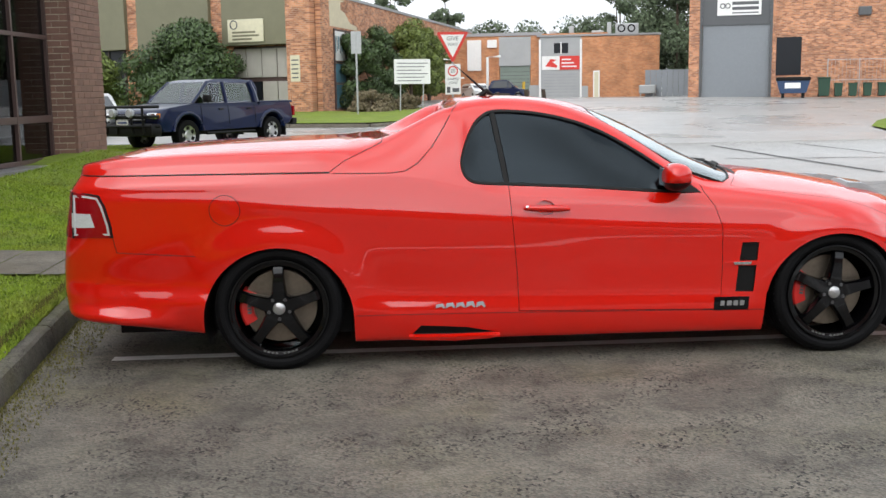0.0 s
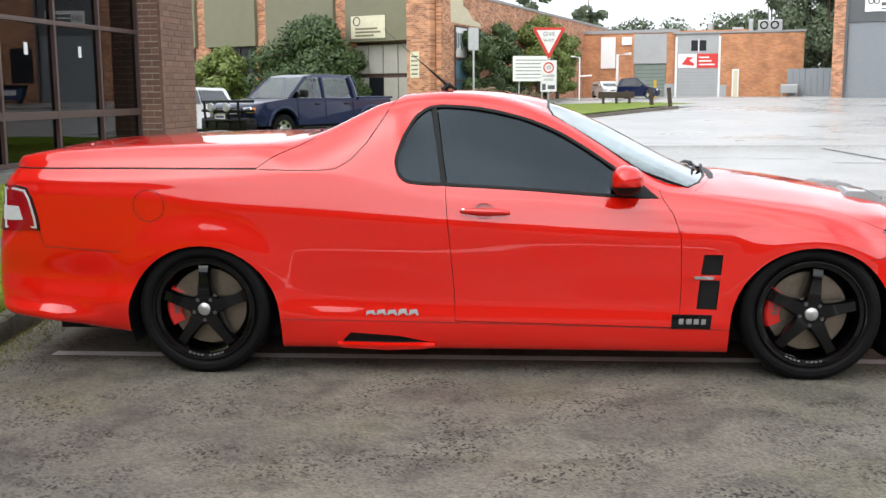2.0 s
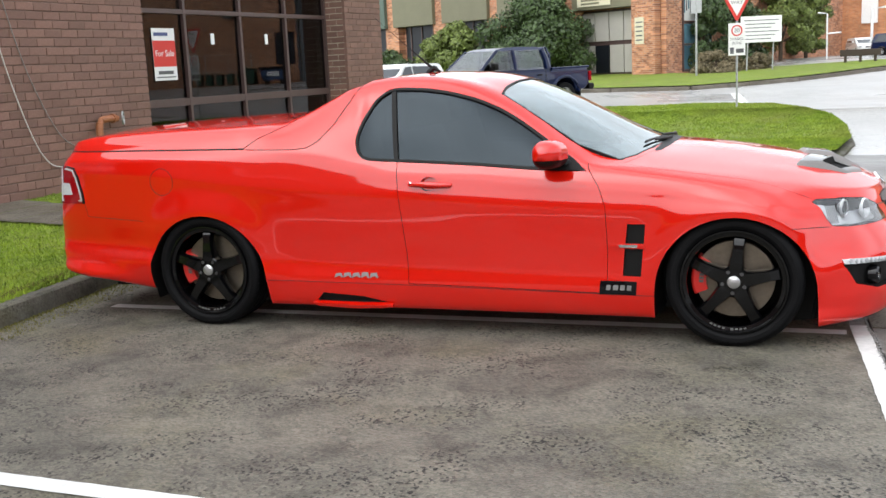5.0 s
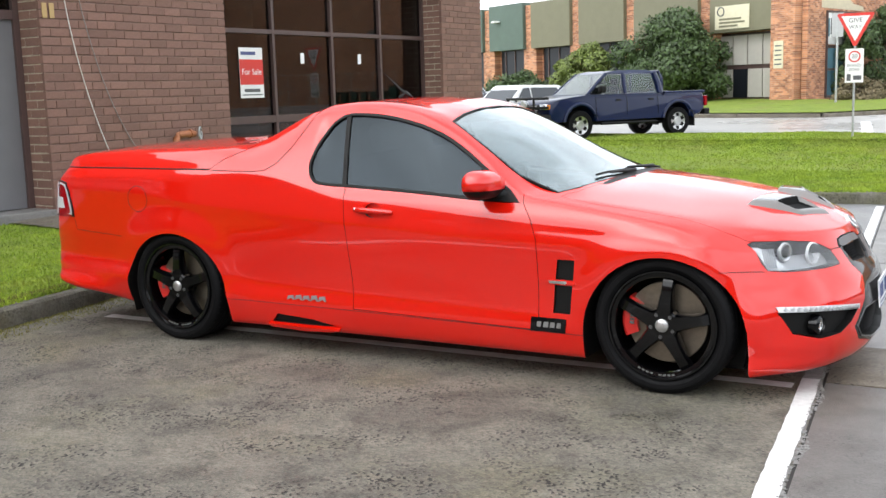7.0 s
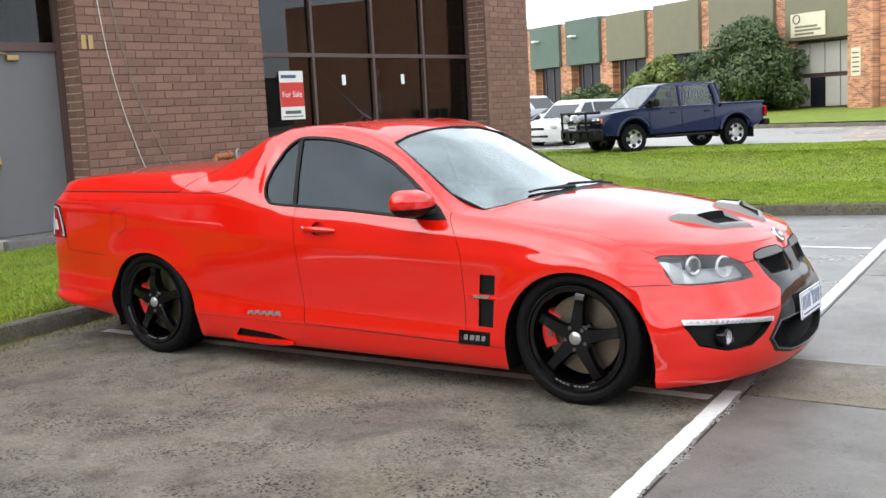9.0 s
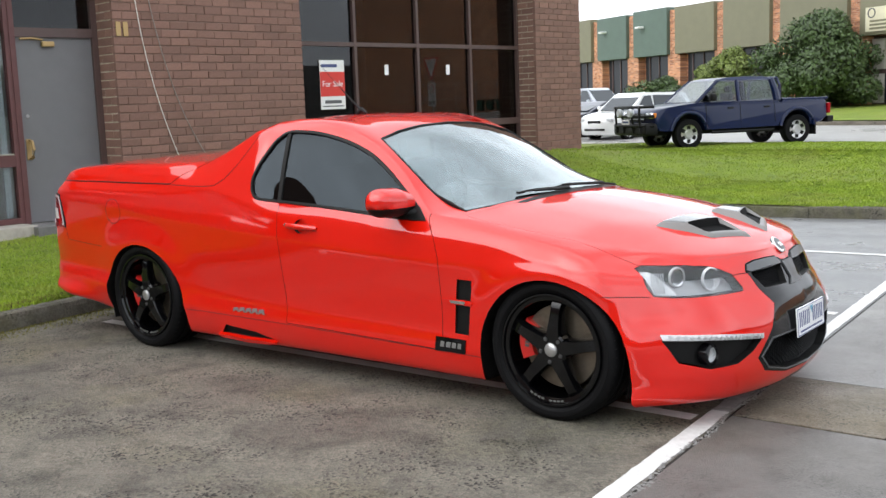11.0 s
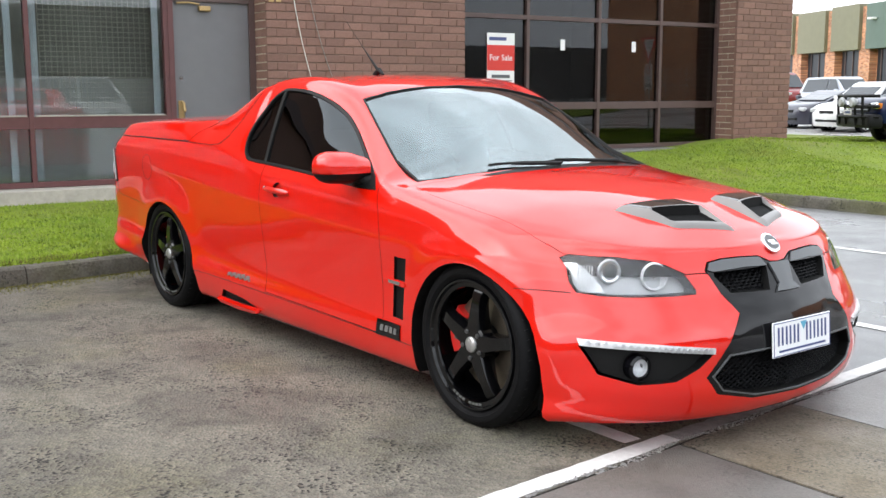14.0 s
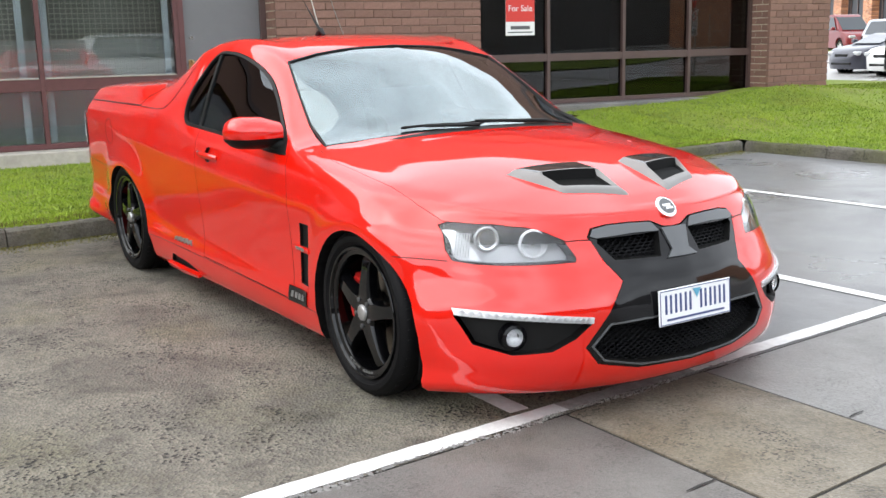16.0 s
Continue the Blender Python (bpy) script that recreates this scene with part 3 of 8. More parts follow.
Z_BOTTOM = ((-1.2, 0.30), (-0.7, 0.25), (-0.42, 0.215), (0.3, 0.14), (2.65, 0.135), (3.35, 0.085), (3.6, 0.11), (3.88, 0.12))
Z_SKIRT = ((-1.2, 0.40), (-0.5, 0.36), (0.4, 0.288), (2.4, 0.26), (3.3, 0.22), (3.88, 0.22))
Z_LOW = ((-1.2, 0.52), (-0.5, 0.48), (0.45, 0.41), (2.4, 0.375), (3.3, 0.36), (3.88, 0.36))
Z_MID = ((-1.2, 0.66), (0.4, 0.63), (2.4, 0.58), (3.3, 0.54), (3.88, 0.50))
Z_HIGH = ((-1.2, 0.935), (-0.72, 0.925), (-0.3, 0.908), (0.12, 0.862), (0.53, 0.83), (0.95, 0.797), (1.37, 0.768), (1.93, 0.732), (2.36, 0.712), (3.0, 0.69), (3.5, 0.64), (3.88, 0.63))  # the shoulder crease
Z_BELT = ((-1.2, 1.04), (-0.9, 1.052), (0.6, 1.045), (0.98, 1.0), (1.22, 0.957), (1.635, 0.935), (2.02, 0.903), (2.3, 0.888), (2.6, 0.868), (3.0, 0.815), (3.3, 0.765), (3.55, 0.735), (3.88, 0.735))
Z_RAIL = ((-1.08, 1.065), (-0.98, 1.10), (-0.75, 1.135), (-0.3, 1.155), (0.3, 1.165), (0.42, 1.17), (0.54, 1.20), (0.71, 1.275), (0.88, 1.355), (1.0, 1.383), (1.2, 1.395), (1.4, 1.383), (1.64, 1.325), (1.93, 1.175), (2.2, 0.995), (2.35, 0.935), (2.6, 0.915), (3.0, 0.872), (3.36, 0.815), (3.6, 0.765), (3.72, 0.742))
Z_CENTRE = ((-1.08, 1.065), (-1.0, 1.105), (-0.75, 1.165), (-0.3, 1.19), (0.16, 1.203), (0.9, 1.21), (0.94, 1.24), (0.985, 1.40), (1.05, 1.421), (1.2, 1.43), (1.4, 1.424), (1.6, 1.402), (1.78, 1.358), (1.97, 1.283), (2.16, 1.19), (2.36, 1.085), (2.54, 1.005), (2.62, 0.985), (2.73, 0.976), (3.05, 0.935), (3.36, 0.876), (3.6, 0.805), (3.72, 0.748))
W_RAIL = ((-1.1, 0.80), (0.2, 0.80), (0.5, 0.73), (0.9, 0.675), (1.5, 0.655), (1.78, 0.665), (2.0, 0.715), (2.2, 0.775), (2.4, 0.80), (2.7, 0.745), (3.2, 0.70), (3.72, 0.66))
X_REAR = ((0.28, 0.06), (0.36, 0.015), (0.45, 0.0), (0.60, 0.0), (0.67, 0.02), (0.74, 0.045), (0.95, 0.065), (1.05, 0.115))
X_FRONT = ((0.09, -0.12), (0.15, -0.03), (0.24, 0.0), (0.38, 0.0), (0.48, -0.015), (0.56, -0.06), (0.64, -0.10), (0.745, -0.155))


def net():
    """The control net of half the body: stations run from the middle of the tail round the side to the middle of the nose, lines from the floor over the sill to the roof's middle."""
    stations = [*REAR, *((x, keyed(((-0.72, 0.934), (0.0, 0.948), (0.55, 0.936), (1.5, 0.932), (2.45, 0.936), (3.0, 0.948), (3.18, 0.945)), x), x) for x in SIDE), *FRONT]
    rows = []
    for xs, ws, xc in stations:
        lines = [keyed(z, xs) for z in (Z_BOTTOM, Z_SKIRT, Z_LOW, Z_MID, Z_HIGH)]
        belt = keyed(Z_BELT, xs)
        crease, upper = lines[-1], belt - 0.055 if xs < 3.3 else belt - 0.04
        mid = (crease + upper) / 2
        lines[-1:] = [crease - 0.05, crease, mid, upper, belt]
        lean = -0.165 * (mid - crease)
        small = min(1.0, ws / 0.9)
        row = [(xc, 0.0, lines[0] + 0.01)]
        for z, dw in zip(lines, (-0.045, -0.008, keyed(((-1.2, -0.024), (0.4, -0.026), (1.2, -0.020), (2.4, -0.016), (3.88, -0.02)), xs), -0.007, -0.001, 0.0, lean, min(-0.012, lean - 0.21 * (upper - mid)), -0.05)):
            shift = keyed(X_REAR, z) * min(max((-0.72 - xs) / 0.3, 0), 1) + keyed(X_FRONT, z) * min(max((xs - 3.05) / 0.45, 0), 1)
            if xs > 3.2 and z > 0.5:
                dw -= 0.03 * min((xs - 3.2) / 0.2, 1)
            row.append((xs + shift, max(ws + dw * small, 0.0), z))
        x7, w7 = row[-1][0], row[-1][1]
        w9 = min(w7 * 0.9, keyed(W_RAIL, xc))
        z9, zc = keyed(Z_RAIL, xc), keyed(Z_CENTRE, xc)
        bend = 7.0 if 0.43 < xc < 0.935 else 2.2
        for k, part_w in ((8, None), (9, 1.0), (10, 0.72), (11, 0.38), (12, 0.0)):
            if k == 8:
                w, z = (w7 + w9) / 2 + 0.012 * small, belt + (z9 - belt) * (0.53 if 1.0 < xc < 2.3 else 0.6)
            else:
                w, z = w9 * part_w, zc + (z9 - zc) * part_w**bend
            f = 1 - (w / w7 if w7 > 1e-6 else 0)
            if w7 < 1e-6:
                f = (k - 7) / 8
                z = belt + (zc - belt) * math.sin(f * 1.6 * math.pi / 2)
            row.append((x7 + (xc - x7) * min(1, f * 1.6), w, z))
        rows.append(row)
    return np.array(rows)


def refine(a, n):
    """Catmull-Rom refinement of the first axis of a grid of points, n steps a span."""
    p = np.concatenate([2 * a[:1] - a[1:2], a, 2 * a[-1:] - a[-2:-1]])
    out = []
    for i in range(len(a) - 1):
        p0, p1, p2, p3 = p[i], p[i + 1], p[i + 2], p[i + 3]
        for k in range(n):
            t = k / n
            out.append(0.5 * (2 * p1 + (p2 - p0) * t + (2 * p0 - 5 * p1 + 4 * p2 - p3) * t**2 + (3 * p1 - p0 - 3 * p2 + p3) * t**3))
    out.append(a[-1])
    return np.array(out)


def body_mesh():
    g = refine(net(), 5)
    g = refine(g.transpose(1, 0, 2), 5).transpose(1, 0, 2)
    g[:, :, 1] = np.maximum(g[:, :, 1], 0)
    g[0, :, 1] = g[-1, :, 1] = 0
    g[:, 0, 1] = g[:, -1, 1] = 0
    # the sill skirt falls straight between its two lines
    side = np.clip((g[:, 5, 0] + 0.8) / 0.3, 0, 1) * np.clip((3.35 - g[:, 5, 0]) / 0.25, 0, 1)
    for k in range(6, 10):
        t = (k - 5) / 5
        straight = g[:, 5, 1] * (1 - t) + g[:, 10, 1] * t + 0.006 * math.sin(math.pi * t)
        g[:, k, 1] += side * (straight - g[:, k, 1])
    # flared wheel arches
    for hub in (0.0, 3.012):
        r = np.hypot(g[:, :, 0] - hub, g[:, :, 2] - 0.272)
        out = 0.024 * np.clip((0.55 - r) / 0.12, 0, 1) ** 1.1 * np.clip((g[:, :, 1] - 0.82) / 0.06, 0, 1) * np.clip((g[:, :, 2] - 0.24) / 0.14, 0, 1)
        g[:, :, 1] += out
    # the front bumper swells out below a hollow under the lamps
    z = g[:, :, 2]
    swell = 0.016 * np.clip((0.525 - z) / 0.07, 0, 1) * np.clip((z - 0.30) / 0.12, 0, 1)
    swell *= np.clip((g[:, :, 0] - 3.36) / 0.1, 0, 1) * np.clip((g[:, :, 1] - 0.26) / 0.1, 0, 1)
    turn = np.arctan2(g[:, :, 1] / 0.95, np.maximum(g[:, :, 0] - 3.0, 0.01))
    g[:, :, 0] += swell * np.cos(turn)
    g[:, :, 1] += swell * np.sin(turn)
    # even out the flanks lengthwise
    for _ in range(4):
        soft = g.copy()
        soft[1:-1] = 0.25 * g[:-2] + 0.5 * g[1:-1] + 0.25 * g[2:]
        keep = (np.clip((g[:, :, 0] + 0.6) / 0.2, 0, 1) * np.clip((3.3 - g[:, :, 0]) / 0.2, 0, 1) * np.clip((0.86 - g[:, :, 2]) / 0.06, 0, 1) * np.clip((g[:, :, 2] - 0.30) / 0.05, 0, 1))
        g[:, :, 1] += keep * (soft[:, :, 1] - g[:, :, 1])
    bm = bmesh.new()
    ni, nk = g.shape[:2]
    for s in (1, -1):
        vs = [[bm.verts.new((p[0], CENTRE - s * p[1], p[2])) for p in row] for row in g]
        for i in range(ni - 1):
            for k in range(nk - 1):
                q = (vs[i][k], vs[i + 1][k], vs[i + 1][k + 1], vs[i][k + 1])
                bm.faces.new(q if s > 0 else q[::-1])
    bmesh.ops.remove_doubles(bm, verts=bm.verts, dist=0.0004)
    bmesh.ops.dissolve_degenerate(bm, edges=bm.edges, dist=0.0002)
    bmesh.ops.recalc_face_normals(bm, faces=bm.faces)
    if sum(f.normal.z * f.calc_area() for f in bm.faces if f.calc_center_median().z > 0.9) < 0:
        bmesh.ops.reverse_faces(bm, faces=bm.faces)
    return bm


from mathutils.bvhtree import BVHTree

SHELL = body_mesh()
SHELL.normal_update()
TREE = BVHTree.FromBMesh(SHELL)


def shell_normal(place, index):
    """The smooth normal of the body's skin at a place on one of its faces."""
    f = SHELL_FACES[index]
    n = Vector()
    for v in f.verts:
        k = 1 / ((v.co - place).length + 1e-5)
        n += v.normal * k
    return n.normalized()


SHELL.faces.ensure_lookup_table()
SHELL_FACES = list(SHELL.faces)


def on_body(u, v, view, offset=0.0, side=1):
    """A point on the skin, found along a direction. view 'side': (x, z), 'top': (x, w), 'front': (w, z). Returns place and normal."""
    if view == "side":
        o, d = Vector((u, CENTRE - side * 1.4, v)), Vector((0, side, 0))
    elif view == "top":
        o, d = Vector((u, CENTRE - v, 2.0)), Vector((0, 0, -1))
    elif view == "front":
        o, d = Vector((4.3, CENTRE - u, v)), Vector((-1, 0, 0))
    else:
        o, d = Vector((-1.8, CENTRE - u, v)), Vector((1, 0, 0))
    hit, _, index, _ = TREE.ray_cast(o, d)
    if hit is None:
        hit, _, index, _ = TREE.find_nearest(o + d * 1.0)
    n = shell_normal(hit, index)
    return hit + n * offset, n


def boolean(base, cutter, operation):
    """A new mesh: base cut by or met with cutter, both bmeshes; the cutter's faces take the second material."""
    for f in cutter.faces:
        f.material_index = 1
    ma, mb = bpy.data.meshes.new("a"), bpy.data.meshes.new("b")
    base.to_mesh(ma)
    cutter.to_mesh(mb)
    a, b = new("a", ma), new("b", mb)
    for m in (ma, mb):
        m.materials.append(M_paint)
        m.materials.append(M_black)
    mod = a.modifiers.new("cut", "BOOLEAN")
    mod.operation, mod.object, mod.solver = operation, b, "EXACT"
    deps = bpy.context.evaluated_depsgraph_get()
    me = bpy.data.meshes.new_from_object(a.evaluated_get(deps))
    out = bmesh.new()
    out.from_mesh(me)
    for o, m in ((a, ma), (b, mb)):
        bpy.data.objects.remove(o)
        bpy.data.meshes.remove(m)
    bpy.data.meshes.remove(me)
    return out


def skin(name, bm, mats, parent, label=""):
    """A piece of the body whose outer faces are shaded by the smooth whole skin, so that reflections run on over the cuts."""
    bmesh.ops.triangulate(bm, faces=[f for f in bm.faces if len(f.verts) > 4])
    me = bpy.data.meshes.new(name)
    bm.to_mesh(me)
    for one in mats:
        me.materials.append(one)
    me.shade_smooth()
    normals = []
    for f in me.polygons:
        hit, n, index, far = TREE.find_nearest(f.center)
        outer = far < 0.004 and abs(n.dot(f.normal)) > 0.9
        for li in f.loop_indices:
            if outer:
                co = me.vertices[me.loops[li].vertex_index].co
                h, _, j, _ = TREE.find_nearest(co)
                s = shell_normal(h, j)
                normals.append(s if s.dot(f.normal) > 0 else f.normal.copy())
            else:
                normals.append(f.normal.copy())
    me.normals_split_custom_set(normals)
    ob = new(name, me)
    ob.parent = parent
    bm.free()
    return tagged(ob, label) if label else ob


def inset(outline, d):
    """An outline moved inwards by d (outwards if negative)."""
    n = len(outline)
    area = sum(outline[i][0] * outline[(i + 1) % n][1] - outline[(i + 1) % n][0] * outline[i][1] for i in range(n))
    sign = 1 if area > 0 else -1
    out = []
    for i in range(n):
        a, b, c = Vector(outline[i - 1]), Vector(outline[i]), Vector(outline[(i + 1) % n])
        e, f = (b - a).normalized(), (c - b).normalized()
        ne, nf = Vector((-e.y, e.x)), Vector((-f.y, f.x))
        m = (ne + nf) / max(0.4, 1 + ne.dot(nf))
        out.append(tuple(b + m * d * sign))
    return out


def rounded(outline, n=4):
    """A closed outline smoothed by corner cutting."""
    pts = [Vector(p) for p in outline]
    for _ in range(2):
        pts = [q for a, b in zip(pts, pts[1:] + pts[:1]) for q in (a.lerp(b, 0.2), a.lerp(b, 0.8))]
    return [tuple(p) for p in pts]


def patch(outline, view, offset, thick=0.004, side=1, step=0.03):
    """A thin sheet that follows the skin inside an outline."""
    bm = bmesh.new()
    bm.faces.new([bm.verts.new((u, v, 0)) for u, v in outline])
    us, vs = [p[0] for p in outline], [p[1] for p in outline]
    for lo, hi, axis in ((min(us), max(us), Vector((1, 0, 0))), (min(vs), max(vs), Vector((0, 1, 0)))):
        n = int((hi - lo) / step)
        for k in range(1, n + 1):
            bmesh.ops.bisect_plane(bm, geom=bm.verts[:] + bm.edges[:] + bm.faces[:], plane_co=axis * (lo + (hi - lo) * k / (n + 1)), plane_no=axis)
    outer = []
    for v in bm.verts:
        p, n = on_body(v.co.x, v.co.y, view, offset, side)
        outer.append((v, p, n))
    for v, p, n in outer:
        v.co = p
    bmesh.ops.recalc_face_normals(bm, faces=bm.faces)
    mean = sum((n for _, _, n in outer), Vector())
    if sum(f.normal.dot(mean) for f in bm.faces) < 0:
        bmesh.ops.reverse_faces(bm, faces=bm.faces)
    if thick:
        done = bmesh.ops.extrude_face_region(bm, geom=bm.faces[:])
        new_verts = [g for g in done["geom"] if isinstance(g, bmesh.types.BMVert)]
        for v in new_verts:
            _, n, _, _ = TREE.find_nearest(v.co)
            v.co += n * 0.0
        for v, p, n in outer:
            if v.is_valid:
                v.co = p - n * thick
        bmesh.ops.recalc_face_normals(bm, faces=bm.faces)
    return bm


def trim(outline, view, width, high, side=1, low=-0.004, closed=True):
    """A strip on the skin along an outline, raised by high at its middle."""
    inner = inset(outline, width) if closed else None
    bm = bmesh.new()
    n = len(outline)
    rows = []
    for i in range(n):
        (a, b), (c, d) = outline[i], inner[i]
        quad = [on_body(a, b, view, low, side)[0], on_body(a + (c - a) * 0.15, b + (d - b) * 0.15, view, high, side)[0], on_body(a + (c - a) * 0.85, b + (d - b) * 0.85, view, high, side)[0], on_body(c, d, view, low, side)[0]]
        rows.append([bm.verts.new(q) for q in quad])
    for i in range(n):
        r, s = rows[i], rows[(i + 1) % n]
        for k in range(3):
            bm.faces.new((r[k], s[k], s[k + 1], r[k + 1]))
    bmesh.ops.recalc_face_normals(bm, faces=bm.faces)
    return bm


def seam(points, view, side=1, r=0.0028):
    """A dark gap between panels: a thin line let into the skin."""
    pts = []
    for (a, b), (c, d) in zip(points, points[1:]):
        n = max(2, int(math.hypot(c - a, d - b) / 0.03))
        pts += [on_body(a + (c - a) * k / n, b + (d - b) * k / n, view, -0.0008, side)[0] for k in range(n)]
    pts.append(on_body(*points[-1], view, -0.0008, side)[0])
    return tube(pts, r, 6)


car = thing("car", "glossy red two-door utility with black five-spoke wheels", "car")

ARCH = [(-0.4, -0.15), (-0.395, 0.21)] + [(0.393 * math.cos(a), 0.272 + 0.393 * math.sin(a)) for a in (math.pi * (1 - k / 22) for k in range(23))] + [(0.395, 0.21), (0.4, -0.15)]
WINDOW = [(0.985, 1.012), (1.03, 0.972), (1.12, 0.962), (1.22, 0.957), (1.64, 0.934), (2.02, 0.902), (2.275, 0.892), (2.22, 0.94), (2.075, 1.039), (1.93, 1.138), (1.786, 1.223), (1.643, 1.283), (1.5, 1.322), (1.358, 1.347), (1.188, 1.357), (1.125, 1.345), (1.06, 1.297), (1.005, 1.198), (0.968, 1.085)]
WINDOW = rounded(WINDOW)
SCREEN = [(1.74, -0.3), (1.735, -0.45), (1.755, -0.61), (1.95, -0.665), (2.2, -0.725), (2.43, -0.765), (2.50, -0.66), (2.56, -0.45), (2.595, -0.2), (2.60, 0.0), (2.595, 0.2), (2.56, 0.45), (2.50, 0.66), (2.43, 0.765), (2.2, 0.725), (1.95, 0.665), (1.755, 0.61), (1.735, 0.45), (1.74, 0.3), (1.745, 0.0)]
DOOR = [(1.222, 1.0), (1.232, 0.85), (1.252, 0.63), (1.268, 0.45), (1.273, 0.285), (1.8, 0.274), (2.378, 0.262), (2.384, 0.49), (2.376, 0.717), (2.34, 0.82), (2.285, 0.905), (2.26, 1.0)]
BONNET = [(2.622, 0.0), (2.617, 0.2), (2.583, 0.45), (2.525, 0.66), (2.455, 0.80), (2.62, 0.83), (3.0, 0.828), (3.25, 0.812), (3.375, 0.78), (3.479, 0.705), (3.569, 0.619), (3.62, 0.553), (3.665, 0.497), (3.69, 0.46), (3.717, 0.378), (3.77, 0.25), (3.81, 0.0)]
BONNET = BONNET + [(x, -w) for x, w in BONNET[-2:0:-1]]
LID = [(-1.4, 1.05), (0.285, 1.047), (0.36, 1.10), (0.56, 1.19), (0.60, 1.30), (0.60, 1.6), (-1.4, 1.6)]
NOSE = [(0.0, 0.676), (0.045, 0.679), (0.10, 0.703), (0.20, 0.708), (0.29, 0.707), (0.355, 0.698), (0.376, 0.672), (0.347, 0.592), (0.303, 0.52), (0.36, 0.45), (0.42, 0.365), (0.468, 0.298), (0.42, 0.232), (0.25, 0.195), (0.0, 0.185)]
NOSE = NOSE + [(-w, z) for w, z in NOSE[-2:0:-1]]
LAMP = [(0.798, 0.722), (0.768, 0.732), (0.694, 0.735), (0.607, 0.726), (0.541, 0.715), (0.490, 0.696), (0.463, 0.659), (0.441, 0.608), (0.446, 0.593), (0.533, 0.591), (0.677, 0.591), (0.751, 0.594), (0.803, 0.603), (0.812, 0.641)]
FOG = [(0.84, 0.42), (0.64, 0.408), (0.445, 0.385), (0.50, 0.335), (0.58, 0.292), (0.70, 0.283), (0.80, 0.318)]


def flat(outline, side):
    """An outline in (x, w) as (x, y)."""
    return [(x, CENTRE - side * w) for x, w in outline]


CUP = [(1.418 + 0.050 * math.cos(k * math.pi / 12), 0.838 + 0.038 * math.sin(k * math.pi / 12)) for k in range(24)]  # hollow behind the door handle


def cut_all():
    body = boolean(SHELL.copy(), prism(LID, -0.3, 2.3), "DIFFERENCE")
    for side in (1, -1):
        lo, hi = sorted((CENTRE - side * 0.62, CENTRE - side * 1.2))
        well = prism(ARCH, lo, hi)
        body = boolean(body, well, "DIFFERENCE")
        well = prism([(x + 3.012, z + 0.003) for x, z in ARCH], lo, hi)
        body = boolean(body, well, "DIFFERENCE")
    cabin = prism([(1.03, 0.42), (2.30, 0.42), (2.36, 0.82), (2.18, 0.96), (1.74, 1.285), (1.5, 1.345), (1.1, 1.36), (1.03, 1.30)], CENTRE - 0.60, CENTRE + 0.60)
    body = boolean(body, cabin, "DIFFERENCE")
    for side in (1, -1):
        lo, hi = sorted((CENTRE - side * 0.5, CENTRE - side * 1.2))
        body = boolean(body, prism(WINDOW, lo, hi), "DIFFERENCE")
    body = boolean(body, prism(flat(SCREEN, 1), 0.80, 1.7, "z"), "DIFFERENCE")
    pieces = {}
    # doors, bonnet, lid and nose: lifted out of the whole, each a little smaller than its opening
    for side, key in ((1, "door_right"), (-1, "door_left")):
        lo, hi = sorted((CENTRE - side * 0.84, CENTRE - side * 1.2))
        pieces[key] = boolean(boolean(SHELL.copy(), prism(inset(DOOR, 0.003), lo, hi), "INTERSECT"), prism(WINDOW, lo, hi), "DIFFERENCE")
        skin_w = side * (CENTRE - on_body(CUP[0][0], CUP[0][1], "side", 0, side)[0].y)
        cup_lo, cup_hi = sorted((CENTRE - side * (skin_w - 0.03), CENTRE - side * 1.2))
        pieces[key] = boolean(pieces[key], prism(CUP, cup_lo, cup_hi), "DIFFERENCE")
        body = boolean(body, prism(DOOR, lo, hi), "DIFFERENCE")
    pieces["bonnet"] = boolean(boolean(SHELL.copy(), prism(flat(inset(BONNET, 0.0018), 1), 0.655, 1.3, "z"), "INTERSECT"), prism([(CENTRE - w, z) for w, z in inset(NOSE, -0.004)], 3.55, 4.2, "x"), "DIFFERENCE")
    body = boolean(body, prism(flat(BONNET, 1), 0.65, 1.3, "z"), "DIFFERENCE")
    pieces["lid"] = boolean(SHELL.copy(), prism(inset(LID, 0.0035), -0.3, 2.3), "INTERSECT")
    nose = boolean(SHELL.copy(), prism([(CENTRE - w, z) for w, z in inset(NOSE, 0.002)], 3.5, 4.2, "x"), "INTERSECT")
    body = boolean(body, prism([(CENTRE - w, z) for w, z in NOSE], 3.5, 4.2, "x"), "DIFFERENCE")
    for hole in (MOUTH, UPPER, [(-w, z) for w, z in UPPER]):
        nose = boolean(nose, prism([(CENTRE - w, z) for w, z in hole], 3.62, 4.2, "x"), "DIFFERENCE")
    pieces["nose"] = nose
    for side in (1, -1):
        body = boolean(body, prism([(CENTRE - side * w, z) for w, z in LAMP], 3.30, 4.2, "x"), "DIFFERENCE")
        body = boolean(body, prism([(CENTRE - side * w, z) for w, z in FOG], 3.45, 4.2, "x"), "DIFFERENCE")
        lo, hi = sorted((CENTRE - side * 0.885, CENTRE - side * 1.2))
        for hole in VENTS:
            body = boolean(body, prism(hole, lo, hi), "DIFFERENCE")
    pieces["body"] = body
    return pieces


